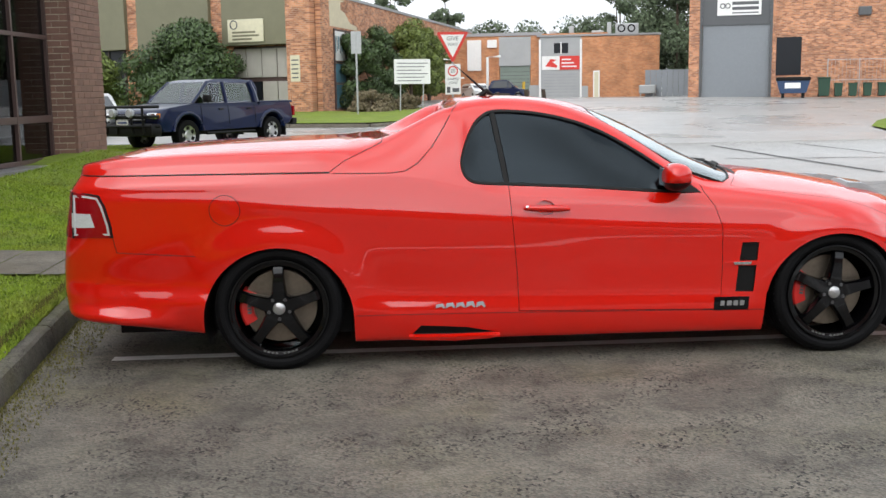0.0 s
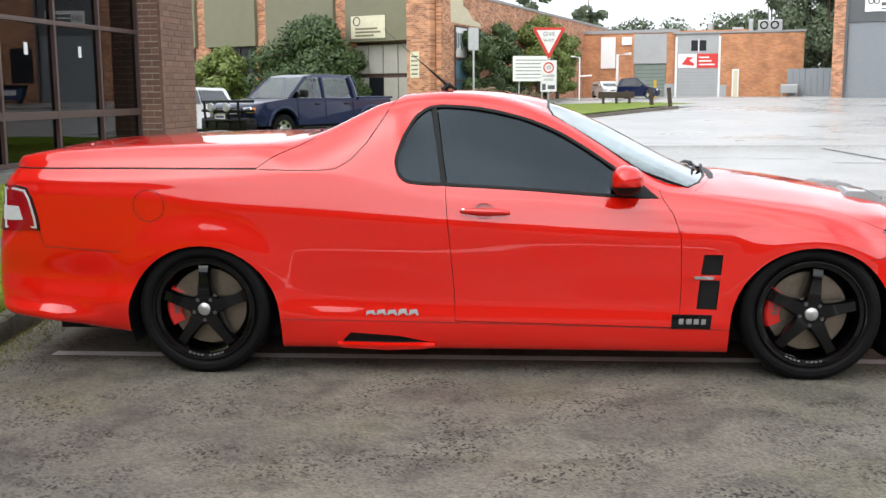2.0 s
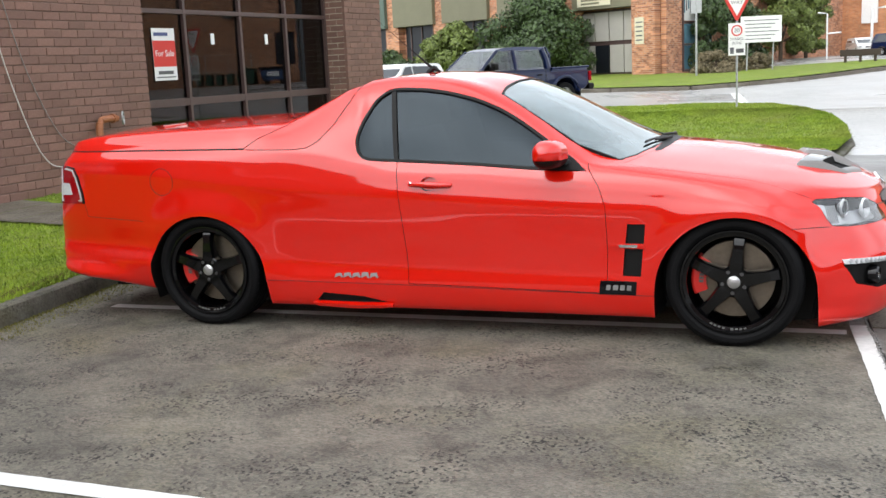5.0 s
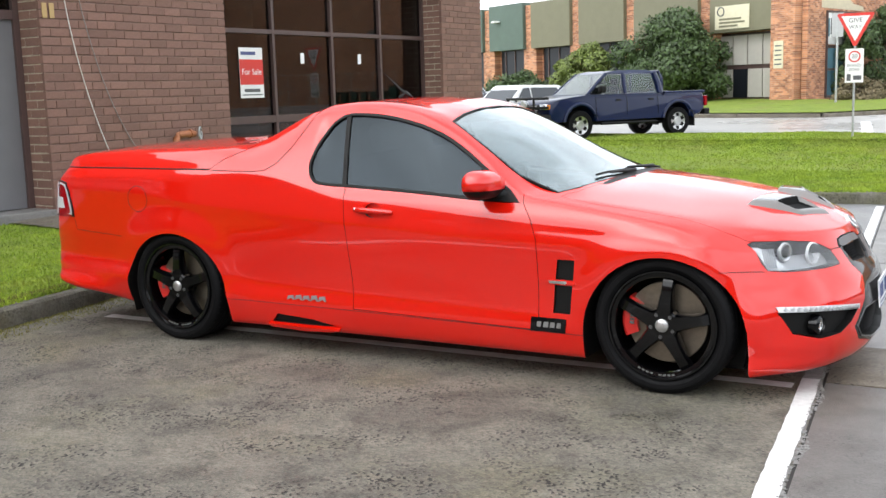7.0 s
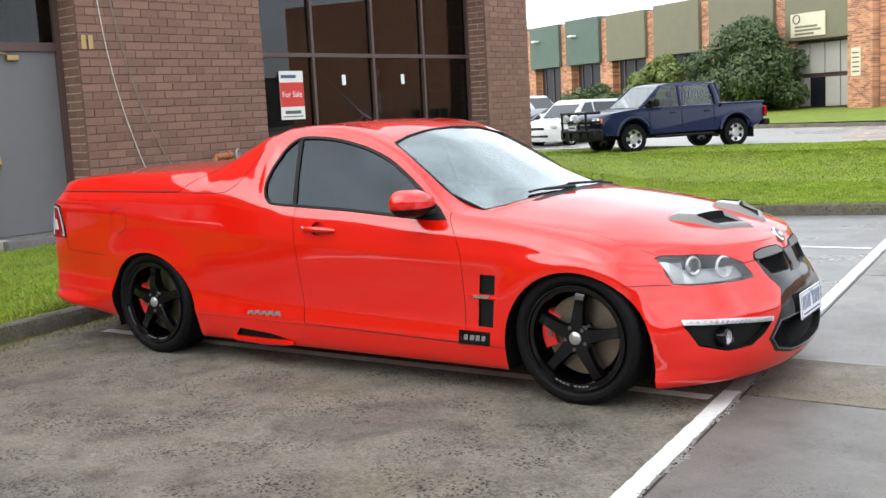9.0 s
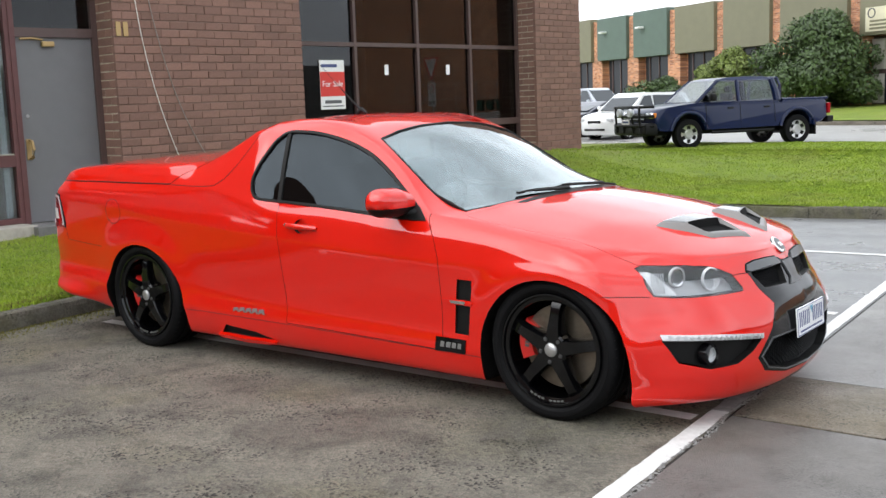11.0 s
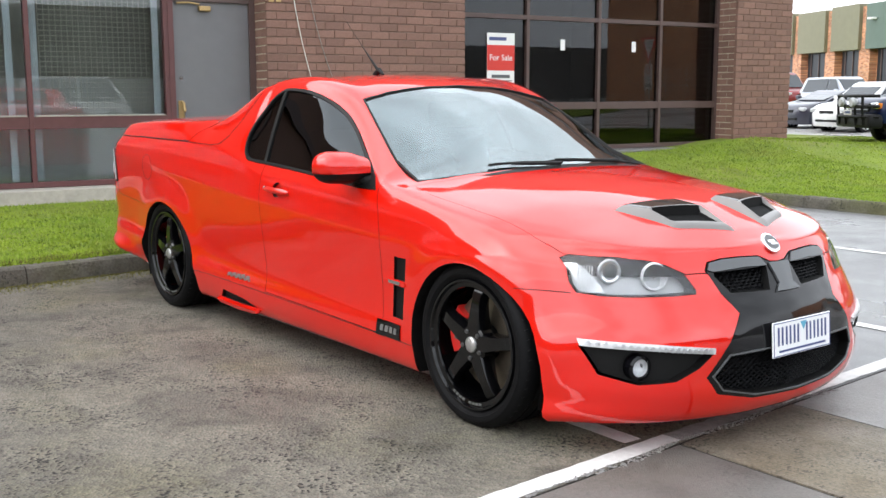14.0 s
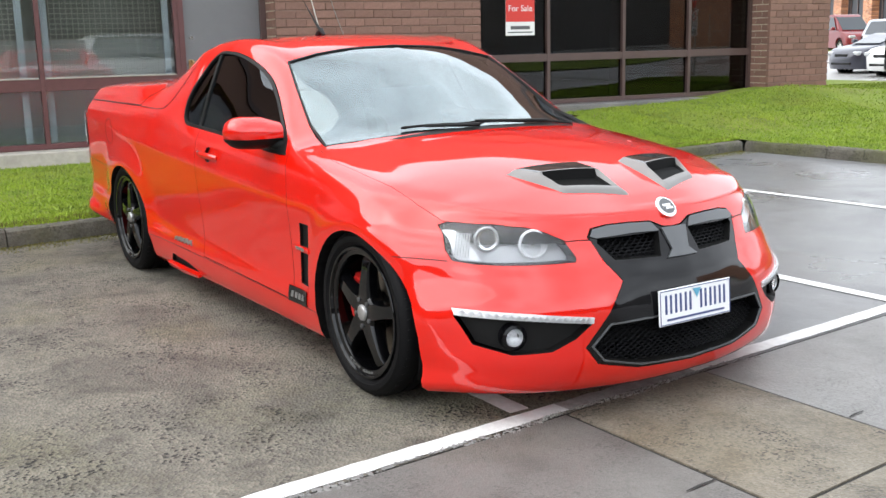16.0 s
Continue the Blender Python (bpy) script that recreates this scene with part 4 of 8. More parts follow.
MOUTH = [(0.0, 0.375), (0.25, 0.372), (0.375, 0.37), (0.435, 0.30), (0.395, 0.25), (0.24, 0.215), (0.0, 0.205), (-0.24, 0.215), (-0.395, 0.25), (-0.435, 0.30), (-0.375, 0.37), (-0.25, 0.372)]
UPPER = [(0.075, 0.668), (0.345, 0.664), (0.35, 0.65), (0.30, 0.588), (0.10, 0.582)]
VENTS = [[(2.487, 0.628), (2.578, 0.628), (2.570, 0.527), (2.474, 0.527)], [(2.470, 0.500), (2.566, 0.500), (2.553, 0.357), (2.458, 0.357)], [(0.70, 0.172), (0.745, 0.222), (0.995, 0.205), (1.15, 0.172), (0.95, 0.168)]]

PIECES = cut_all()
skin("body", PIECES["body"], [M_paint, M_black], car)
skin("door", PIECES["door_right"], [M_paint, M_black], car)
skin("door", PIECES["door_left"], [M_paint, M_black], car)
skin("bonnet", PIECES["bonnet"], [M_paint, M_black], car)
skin("tonneau_lid", PIECES["lid"], [M_paint, M_black], car)
skin("front_grille", PIECES["nose"], [M_black_gloss, M_black], car, "gloss black nose panel with grille openings")
DOOR_R = [o for o in car.children if o.name.startswith("door")][0]
DOOR_L = [o for o in car.children if o.name.startswith("door")][1]
BONNET_OB = [o for o in car.children if o.name.startswith("bonnet")][0]
GRILLE = [o for o in car.children if o.name.startswith("front_grille")][0]

# glass
for side, owner in ((1, DOOR_R), (-1, DOOR_L)):
    part("window_seal", trim(WINDOW, "side", 0.018, 0.004, side, -0.02), M_black, car, "black rubber window surround", smooth=True)
    quarter = [(0.99, 1.03), (1.04, 0.985), (1.207, 0.972), (1.145, 1.335), (1.125, 1.33), (1.072, 1.285), (1.02, 1.19), (0.985, 1.09)]
    part("quarter_window", patch(quarter, "side", -0.008, 0.004, side), M_tint, car, "dark tinted quarter glass", smooth=True)
    pillar = [(1.206, 0.962), (1.232, 0.960), (1.172, 1.352), (1.146, 1.350)]
    part("window_pillar", patch(pillar, "side", 0.0, 0.02, side), M_black, car, smooth=True)
    drop = [(1.236, 0.966), (1.64, 0.942), (2.02, 0.912), (2.20, 0.905), (2.16, 0.965), (2.06, 1.035), (1.92, 1.128), (1.78, 1.212), (1.64, 1.268), (1.5, 1.308), (1.358, 1.335), (1.178, 1.344)]
    part("door_window", patch(drop, "side", -0.008, 0.004, side), M_tint, owner, "dark tinted side glass", smooth=True)
    sail = [(2.09, 0.905), (2.27, 0.896), (2.20, 0.955), (2.12, 1.005)]
    part("mirror_base", patch(sail, "side", 0.004, 0.02, side), M_black, owner, smooth=True)
part("windscreen", patch(inset(SCREEN, 0.012), "top", -0.006, 0.004, 1, 0.05), M_screen, car, "clear windscreen reflecting the sky", smooth=True)
part("windscreen_seal", trim(SCREEN, "top", 0.013, 0.002, 1, -0.012), M_black, car, "black windscreen border", smooth=True)
rear_glass = [(-0.5, 1.23), (-0.46, 1.37), (0.46, 1.37), (0.5, 1.23)]
part("rear_window", patch(rear_glass, "back", 0.004, 0.004), M_carglass, car, "dark rear cab window", smooth=True)

# ---- wheels: black five-spoke alloys on low tyres ----
M_nut = material("dull_nut_steel", (0.16, 0.16, 0.165), 0.3, metal=0.8)
M_lettering = material("pale_lettering", (0.11, 0.11, 0.105), 0.6)


def wheel_parts(root):
    """A wheel whose face looks along -y, its hub at the origin."""
    tyre_prof = [(0.262, 0.01), (0.275, -0.006), (0.284, -0.010), (0.285, -0.0125), (0.300, -0.014), (0.306, -0.0135), (0.307, -0.011), (0.322, -0.004), (0.332, 0.010), (0.336, 0.024), (0.338, 0.045), (0.338, 0.062), (0.331, 0.064), (0.331, 0.074), (0.338, 0.076), (0.338, 0.118), (0.331, 0.120), (0.331, 0.132), (0.338, 0.134), (0.338, 0.176), (0.331, 0.178), (0.331, 0.188), (0.338, 0.190), (0.338, 0.215), (0.330, 0.24), (0.275, 0.245), (0.262, 0.23)]
    tyre = part("tyre", turned(tyre_prof, 72, closed=True), M_rubber, root, "low-profile black rubber tyre", smooth=True)
    bm = bmesh.new()
    for k in range(54):
        m = Matrix.Rotation(k * math.pi / 27, 4, "Y")
        box(0.322, 0.3345, 0.008, 0.040, -0.0018, 0.0018, bm=bm, m=m @ Matrix.Rotation(0.25, 4, "X"))
    tagged(part("tread", bm, M_black, tyre), "fine cuts across the tyre shoulder", kind="stuff")
    rim = part("rim", turned([(0.266, -0.002), (0.262, -0.010), (0.254, -0.010), (0.249, 0.002), (0.232, 0.006), (0.229, 0.014), (0.236, 0.03), (0.234, 0.09), (0.236, 0.23), (0.262, 0.235)], 72, closed=True), M_wheel, root, "gloss black alloy rim", smooth=True)
    for k in range(5):
        a = math.pi / 2 + k * 2 * math.pi / 5
        bm = bmesh.new()
        rows = []
        for r, half, y0, y1 in ((0.03, 0.040, 0.004, 0.07), (0.075, 0.040, 0.0, 0.065), (0.12, 0.034, 0.0, 0.055), (0.17, 0.029, 0.004, 0.05), (0.205, 0.030, 0.007, 0.05), (0.222, 0.031, 0.016, 0.055), (0.242, 0.038, 0.030, 0.06)):
            ring = [(-half, y1), (-half, y0 + 0.016), (-half * 0.78, y0), (half * 0.78, y0), (half, y0 + 0.016), (half, y1)]
            rows.append([bm.verts.new((r * math.cos(a) - u * math.sin(a), y, r * math.sin(a) + u * math.cos(a))) for u, y in ring])
        for p, q in zip(rows, rows[1:]):
            for i in range(6):
                bm.faces.new((p[i], p[(i + 1) % 6], q[(i + 1) % 6], q[i]))
        bm.faces.new(rows[0])
        bm.faces.new(rows[-1][::-1])
        bmesh.ops.recalc_face_normals(bm, faces=bm.faces)
        part("spoke", bm, M_wheel, rim, smooth=True)
    part("hub", turned([(0.0, 0.002), (0.072, 0.002), (0.08, 0.012), (0.08, 0.06), (0.0, 0.06)], 40), M_wheel, rim, smooth=True)
    for k in range(5):
        a = -math.pi / 2 + k * 2 * math.pi / 5
        bm = turned([(0.0, -0.004), (0.008, -0.004), (0.0095, 0.002), (0.0095, 0.012), (0.0, 0.012)], 10)
        bmesh.ops.translate(bm, verts=bm.verts, vec=(0.056 * math.cos(a), 0, 0.056 * math.sin(a)))
        part("wheel_nut", bm, M_nut, rim, "dull steel wheel nut", smooth=True)
    part("centre_cap", turned([(0.0, -0.010), (0.024, -0.009), (0.031, -0.004), (0.033, 0.004), (0.0, 0.004)], 32), M_silver, rim, "silver centre cap", smooth=True)
    bm = bmesh.new()
    for k in range(9):
        a = -math.pi / 2 + (k - 4) * 0.055 * 1.6
        m = Matrix.Translation((0.2405 * math.cos(a), 0.003, 0.2405 * math.sin(a))) @ Matrix.Rotation(-(a + math.pi / 2), 4, "Y")
        if k != 4:
            box(-0.007, 0.007, -0.002, 0.002, -0.004, 0.004, bm=bm, m=m)
    tagged(part("rim_lettering", bm, M_lettering, rim), "raised pale lettering on the rim", kind="stuff")
    disc = part("brake_disc", turned([(0.075, 0.092), (0.194, 0.092), (0.196, 0.096), (0.196, 0.120), (0.075, 0.120)], 56, closed=True), M_disc, root, "brown-stained slotted steel brake disc", smooth=True)
    bm = bmesh.new()
    for k in range(12):
        a = k * math.pi / 6
        m = Matrix.Rotation(a, 4, "Y") @ Matrix.Translation((0.135, 0.0935, 0)) @ Matrix.Rotation(0.5, 4, "Y")
        box(-0.028, 0.028, 0, 0.003, -0.0022, 0.0022, bm=bm, m=m)
    tagged(part("disc_slots", bm, M_black, disc), "dark slots in the disc", kind="stuff")
    bm = bmesh.new()
    rows = []
    for k in range(9):
        a = math.pi + (k - 4) * 0.125
        ring = [(0.140, 0.056), (0.200, 0.050), (0.212, 0.060), (0.212, 0.135), (0.140, 0.135)]
        rows.append([bm.verts.new((r * math.cos(a), y + 0.012 * abs(k - 4) / 4, r * math.sin(a))) for r, y in ring])
    for p, q in zip(rows, rows[1:]):
        for i in range(5):
            bm.faces.new((p[i], p[(i + 1) % 5], q[(i + 1) % 5], q[i]))
    bm.faces.new(rows[0])
    bm.faces.new(rows[-1][::-1])
    bmesh.ops.recalc_face_normals(bm, faces=bm.faces)
    cal = part("brake_caliper", bm, M_caliper, root, "bright red brake caliper", smooth=True)
    bm = bmesh.new()
    for k in range(4):
        box(-0.172, -0.150, 0.052, 0.056, -0.034 + 0.017 * k, -0.022 + 0.017 * k, bm=bm)
    tagged(part("caliper_marking", bm, M_lettering, cal), "pale marking on the caliper", kind="stuff")
    part("hub_carrier", turned([(0.0, 0.124), (0.09, 0.124), (0.09, 0.22), (0.0, 0.22)], 24), M_black, root)


wheel = new("wheel")
wheel.parent = car
wheel_parts(wheel)
wheel.matrix_basis = pose(0.0, -0.012, 0.337)


def more_wheel(m):
    made = copy_thing(wheel, m)
    made.parent = car
    return made


more_wheel(pose(3.009, -0.012, 0.337, 0, 7, 0))
more_wheel(pose(0.0, 2 * CENTRE + 0.012, 0.337, 0, 0, 180))
more_wheel(pose(3.009, 2 * CENTRE + 0.012, 0.337, 0, 0, 180))
for x in (0.0, 3.009):
    part("axle", tube([(x, 0.2, 0.33), (x, 1.63, 0.33)], 0.05, 12), M_black, car)
for side in (1, -1):
    for x in (0.0, 3.012):
        inner = CENTRE - side * 0.64
        bm = turned([(0.388, -0.14), (0.388, 0.14)], 40)
        bmesh.ops.delete(bm, geom=[f for f in bm.faces if f.calc_center_median().z < -0.12 or len(f.verts) > 4], context="FACES")
        bmesh.ops.translate(bm, verts=bm.verts, vec=(x, CENTRE - side * 0.77, 0.275))
        bmesh.ops.reverse_faces(bm, faces=bm.faces)
        part("wheel_arch_liner", bm, M_black, car)

# ---- lamps ----
M_reflector = material("lamp_reflector", (0.86, 0.87, 0.88), 0.14, metal=0.95)
M_facet = material("faceted_reflector", (0.38, 0.39, 0.40), 0.3, metal=0.6, vary=0.25, scale=70, bump=0.8, bump_scale=110)
M_bezel = material("grey_lamp_bezel", (0.46, 0.47, 0.48), 0.4, metal=0.2)
M_lampsilver = material("silver_lamp_facets", (0.70, 0.71, 0.72), 0.25, metal=0.35, vary=0.12, scale=90, bump=0.5, bump_scale=120)
M_lampbright = material("bright_reflector_bowl", (0.88, 0.89, 0.90), 0.22, metal=0.15, vary=0.3, scale=45, bump=0.8, bump_scale=60)
M_smoke = material("satin_grey_trim", (0.10, 0.105, 0.11), 0.34, metal=0.3)
for side in (1, -1):
    def at(w, z, dx=0.0):
        p, n = on_body(side * w, z, "front", 0.0)
        return p + Vector((dx, 0, 0)), n

    lamp = part("headlight", patch([(side * w, z) for w, z in inset(LAMP, 0.002)], "front", -0.001, 0.003, 1, 0.03), M_lens, car, "clear swept-back headlight cover", smooth=True)
    part("lamp_bezel", patch([(side * w, z) for w, z in inset(LAMP, 0.006)], "front", -0.05, 0.004, 1, 0.03), M_bezel, lamp, "grey lamp bezel", smooth=True)
    for w, z, r, lens in ((0.697, 0.676, 0.041, True), (0.566, 0.657, 0.048, False)):
        p, n = at(w, z)
        d = Vector((1, -0.42 * side, 0.05)).normalized()
        turn = d.to_track_quat("-Y", "Z").to_matrix().to_4x4()
        bowl = [(r * 1.14, 0.006), (r * 1.08, -0.004), (r, -0.005), (r * 0.92, 0.010), (r * 0.66, 0.026), (r * 0.3, 0.036), (r * 0.02, 0.038)]
        bm = turned(bowl, 30, caps=False)
        bmesh.ops.transform(bm, matrix=Matrix.Translation(p - d * 0.026) @ turn, verts=bm.verts)
        part("lamp_bowl", bm, M_bezel if lens else M_lampbright, lamp, smooth=True)
        if lens:
            pieces = (("projector_ring", [(r * 0.95, 0.004), (r * 0.92, -0.006), (r * 0.74, -0.004), (r * 0.70, 0.010)], M_chrome, False), ("projector_lens", [(0.0, -0.010), (r * 0.4, -0.007), (r * 0.66, 0.002), (r * 0.7, 0.02)], M_lens, True))
        else:
            pieces = (("bulb_shield", [(0.0, 0.006), (r * 0.14, 0.008), (r * 0.18, 0.014), (r * 0.18, 0.034)], M_chrome, True),)
        for name, prof, m, caps in pieces:
            bm = turned(prof, 28, caps=caps)
            bmesh.ops.transform(bm, matrix=Matrix.Translation(p - d * 0.026) @ turn, verts=bm.verts)
            part(name, bm, m, lamp, smooth=True)
    corner = [(0.795, 0.716), (0.764, 0.720), (0.735, 0.606), (0.798, 0.612)]
    part("indicator_reflector", patch([(side * w, z) for w, z in corner], "front", -0.022, 0.004, 1, 0.03), M_lampsilver, lamp, "ribbed bright reflector", smooth=True)
    bm = bmesh.new()
    for k in range(6):
        p, n = at(0.786 - 0.0065 * k, 0.662)
        box(-0.003, 0.003, -0.002, 0.002, -0.045, 0.045, bm=bm, m=Matrix.Translation(p - n * 0.019) @ n.to_track_quat("X", "Z").to_matrix().to_4x4())
    tagged(part("reflector_ribs", bm, M_bezel, lamp), "upright grey ribs in the reflector", kind="stuff")
    # daytime running strip over the fog lamp
    strip = [(0.838, 0.445), (0.64, 0.432), (0.44, 0.408), (0.442, 0.386), (0.64, 0.408), (0.836, 0.420)]
    drl = part("running_light", patch([(side * w, z) for w, z in strip], "front", 0.006, 0.02, 1, 0.02), M_lampsilver, car, "silver LED running-light strip", smooth=True)
    bm = bmesh.new()
    for k in range(19):
        t = (k + 0.5) / 19
        w = 0.826 + (0.452 - 0.826) * t
        z = 0.433 + (0.398 - 0.433) * t
        p, n = at(w, z)
        box(-0.004, 0.004, -0.0075, 0.0075, -0.0075, 0.0075, bm=bm, m=Matrix.Translation(p + n * 0.0075) @ n.to_track_quat("X", "Z").to_matrix().to_4x4() @ Matrix.Rotation(0.75, 4, "X"))
    tagged(part("led", bm, M_facet, drl), "faceted LED reflectors", kind="stuff")
    fogo = part("fog_recess", patch([(side * w, z) for w, z in inset(FOG, 0.002)], "front", -0.035, 0.004, 1, 0.03), M_black, car, "black fog lamp recess", smooth=True)
    p, n = at(0.69, 0.345)
    d = Vector((1, -0.25 * side, 0)).normalized()
    turn = Matrix.Translation(p - d * 0.015) @ d.to_track_quat("-Y", "Z").to_matrix().to_4x4()
    for name, prof, m in (("fog_ring", [(0.036, -0.016), (0.047, -0.008), (0.050, 0.03), (0.032, 0.03), (0.032, -0.006)], M_black_gloss), ("fog_reflector", [(0.032, -0.006), (0.028, 0.006), (0.018, 0.016), (0.001, 0.020)], M_lampsilver), ("fog_lens", [(0.0, -0.012), (0.02, -0.009), (0.030, -0.002), (0.030, 0.0)], M_lens)):
        bm = turned(prof, 32, closed=name == "fog_ring", caps=name == "fog_lens")
        bmesh.ops.transform(bm, matrix=turn, verts=bm.verts)
        part(name, bm, m, fogo, smooth=True)
    # tail lamp, wrapped round the corner
    tail = [(-1.05, 0.962), (-0.96, 0.962), (-0.895, 0.952), (-0.868, 0.90), (-0.842, 0.80), (-0.835, 0.737), (-1.05, 0.732)]
    tl = part("tail_light", patch(tail, "side", 0.006, 0.012, side, 0.02), M_redlens, car, "red tail light with clear centre", smooth=True)
    part("reversing_lens", patch([(-1.05, 0.86), (-0.945, 0.858), (-0.925, 0.79), (-1.05, 0.785)], "side", 0.009, 0.006, side, 0.02), M_lampsilver, tl, "clear faceted reversing lens", smooth=True)
    part("light_rim", trim(inset(tail, 0.010), "side", 0.013, 0.010, side), M_lampsilver, tl, "silver lamp edge", smooth=True)
    part("light_gasket", trim(inset(tail, -0.003), "side", 0.012, 0.0085, side), M_black, tl, "black lamp gasket", smooth=True)
    rear = [(0.62, 0.962), (0.86, 0.962), (0.86, 0.732), (0.60, 0.732)]
    part("tail_light", patch([(side * w, z) for w, z in rear], "back", 0.006, 0.012, 1, 0.03), M_redlens, car, "red tail light", smooth=True)

# ---- nose: mesh grilles, badge, plate ----


def inside(p, outline):
    hit = False
    n = len(outline)
    for i in range(n):
        (a, b), (c, d) = outline[i], outline[(i + 1) % n]
        if (b > p[1]) != (d > p[1]) and p[0] < (c - a) * (p[1] - b) / (d - b) + a:
            hit = not hit
    return hit


M_mesh = material("black_grille_mesh", (0.003, 0.003, 0.004), 0.45, spec=0.14)
M_throat = material("matt_black_throat", (0.004, 0.004, 0.004), 0.7, spec=0.1)


def honeycomb(outline, depth, size=0.0175):
    """A mesh of flattened hexagons set back behind an opening of the nose."""
    bm = bmesh.new()
    for j in range(-4, 52):
        for i in range(-20, 21):
            w, z = (i + 0.5 * (j % 2)) * size * 1.75, 0.19 + j * size * 0.62
            if not inside((w, z), outline):
                continue
            x = on_body(w, z, "front", 0)[0].x - depth
            pts = [(x, CENTRE - w + size * 0.9 * math.cos(a), z + size * 0.42 * math.sin(a)) for a in (k * math.pi / 3 for k in range(6))]
            for a, b in zip(pts, pts[1:] + pts[:1]):
                tube([a, b], 0.0021, 4, bm)
    return bm


part("grille_mesh", honeycomb(MOUTH, 0.045), M_mesh, GRILLE, "black honeycomb mesh")
for s in (1, -1):
    part("grille_mesh", honeycomb([(s * w, z) for w, z in UPPER], 0.03), M_mesh, GRILLE, "black honeycomb mesh")
    # sky mirrored in the gloss black top bar is put into its grey colour
    bar = [(0.102, 0.701), (0.20, 0.706), (0.29, 0.705), (0.352, 0.696), (0.37, 0.673), (0.35, 0.665), (0.20, 0.672), (0.075, 0.668)]
    part("grille_bar", patch([(s * w, z) for w, z in bar], "front", 0.006, 0.012, 1, 0.03), M_smoke, GRILLE, "grille top bar, sky reflection painted in as grey", smooth=True)
part("grille_divider", patch([(0.062, 0.676), (-0.062, 0.676), (-0.042, 0.60), (-0.075, 0.572), (0.075, 0.572), (0.042, 0.60)], "front", 0.008, 0.02, 1, 0.02), M_smoke, GRILLE, "dark grey centre divider", smooth=True)
lip = [(w, z) for w, z in MOUTH]
part("mouth_edge", trim(inset(MOUTH, -0.010), "front", 0.008, 0.005), M_smoke, GRILLE, "gloss black edge round the lower intake", smooth=True)

p, n = on_body(3.722, 0.0, "top")
turn = Matrix.Translation(p) @ n.to_track_quat("-Y", "Z").to_matrix().to_4x4()
bm = turned([(0.0, -0.010), (0.040, -0.008), (0.046, -0.004), (0.046, 0.004), (0.0, 0.004)], 36)
bmesh.ops.transform(bm, matrix=turn, verts=bm.verts)
badge = part("nose_badge", bm, M_chrome, BONNET_OB, "round chrome badge", smooth=True)
bm = turned([(0.0, -0.0115), (0.034, -0.0105), (0.034, -0.004), (0.0, -0.004)], 30)
bmesh.ops.transform(bm, matrix=turn, verts=bm.verts)
part("badge_field", bm, M_smoke, badge, smooth=True)
bm = bmesh.new()
box(-0.022, 0.016, -0.0135, -0.01, -0.004, 0.008, 0.001, bm, turn)
box(-0.012, 0.022, -0.0135, -0.01, -0.016, -0.006, 0.001, bm, turn)
part("badge_relief", bm, M_chrome, badge)

def frame_ring(hy, hz, width, x0, x1, m):
    """A flat rectangular ring of a given width, standing across x."""
    bm = bmesh.new()
    for a0, a1, b0, b1 in ((-hy, hy, hz - width, hz), (-hy, hy, -hz, -hz + width), (-hy, -hy + width, -hz + width, hz - width), (hy - width, hy, -hz + width, hz - width)):
        box(x0, x1, a0, a1, b0, b1, bm=bm, m=m)
    return bm


# number plate: white, with plain dark bars in place of its characters
M_plate = material("white_plate", (0.78, 0.79, 0.80), 0.4)
M_plate_ink = material("dark_blue_ink", (0.05, 0.07, 0.19), 0.5)
plate_m = Matrix.Translation((3.882, CENTRE, 0.408)) @ pose(0, 0, 0, 0, -4, 0)
bm = box(-0.004, 0.004, -0.186, 0.186, -0.067, 0.067, 0.003)
bmesh.ops.transform(bm, matrix=plate_m, verts=bm.verts)
plate = part("number_plate", bm, M_plate, car, "white plate with dark blue bars in place of characters")
part("plate_border", frame_ring(0.183, 0.064, 0.0035, 0.004, 0.0052, plate_m), M_plate_ink, plate, "thin blue edge")
for k in range(6):
    y = -0.140 + 0.050 * k + (0.030 if k > 2 else 0)
    for dy, wd in ((-0.013, 0.010), (0.011, 0.010)):
        bm = box(0.004, 0.0055, y + dy - wd / 2, y + dy + wd / 2, -0.024, 0.046)
        bmesh.ops.transform(bm, matrix=plate_m, verts=bm.verts)
        part("plate_bar", bm, M_plate_ink, plate)
bm = box(0.004, 0.0055, -0.150, 0.150, -0.050, -0.042)
bmesh.ops.transform(bm, matrix=plate_m, verts=bm.verts)
part("plate_bar", bm, M_plate_ink, plate)
bm = bmesh.new()
bm.faces.new([bm.verts.new(plate_m @ Vector(v)) for v in ((0.0065, -0.018, 0.054), (0.0065, 0.026, 0.054), (0.0065, 0.004, 0.018))])
part("plate_triangle", bm, M_blue, plate, "blue triangle")
for y in (-0.05, 0.05):
    bm = box(-0.05, -0.003, y - 0.015, y + 0.015, -0.03, 0.02)
    bmesh.ops.transform(bm, matrix=plate_m, verts=bm.verts)
    part("plate_bracket", bm, M_black, plate)

# ---- bonnet scoops ----
M_scoop = material("dark_grey_scoop", (0.17, 0.165, 0.16), 0.38, vary=0.05)
M_scoop_lid = material("gloss_scoop_lid", (0.02, 0.019, 0.018), 0.08, coat=0.6, spec=0.4)


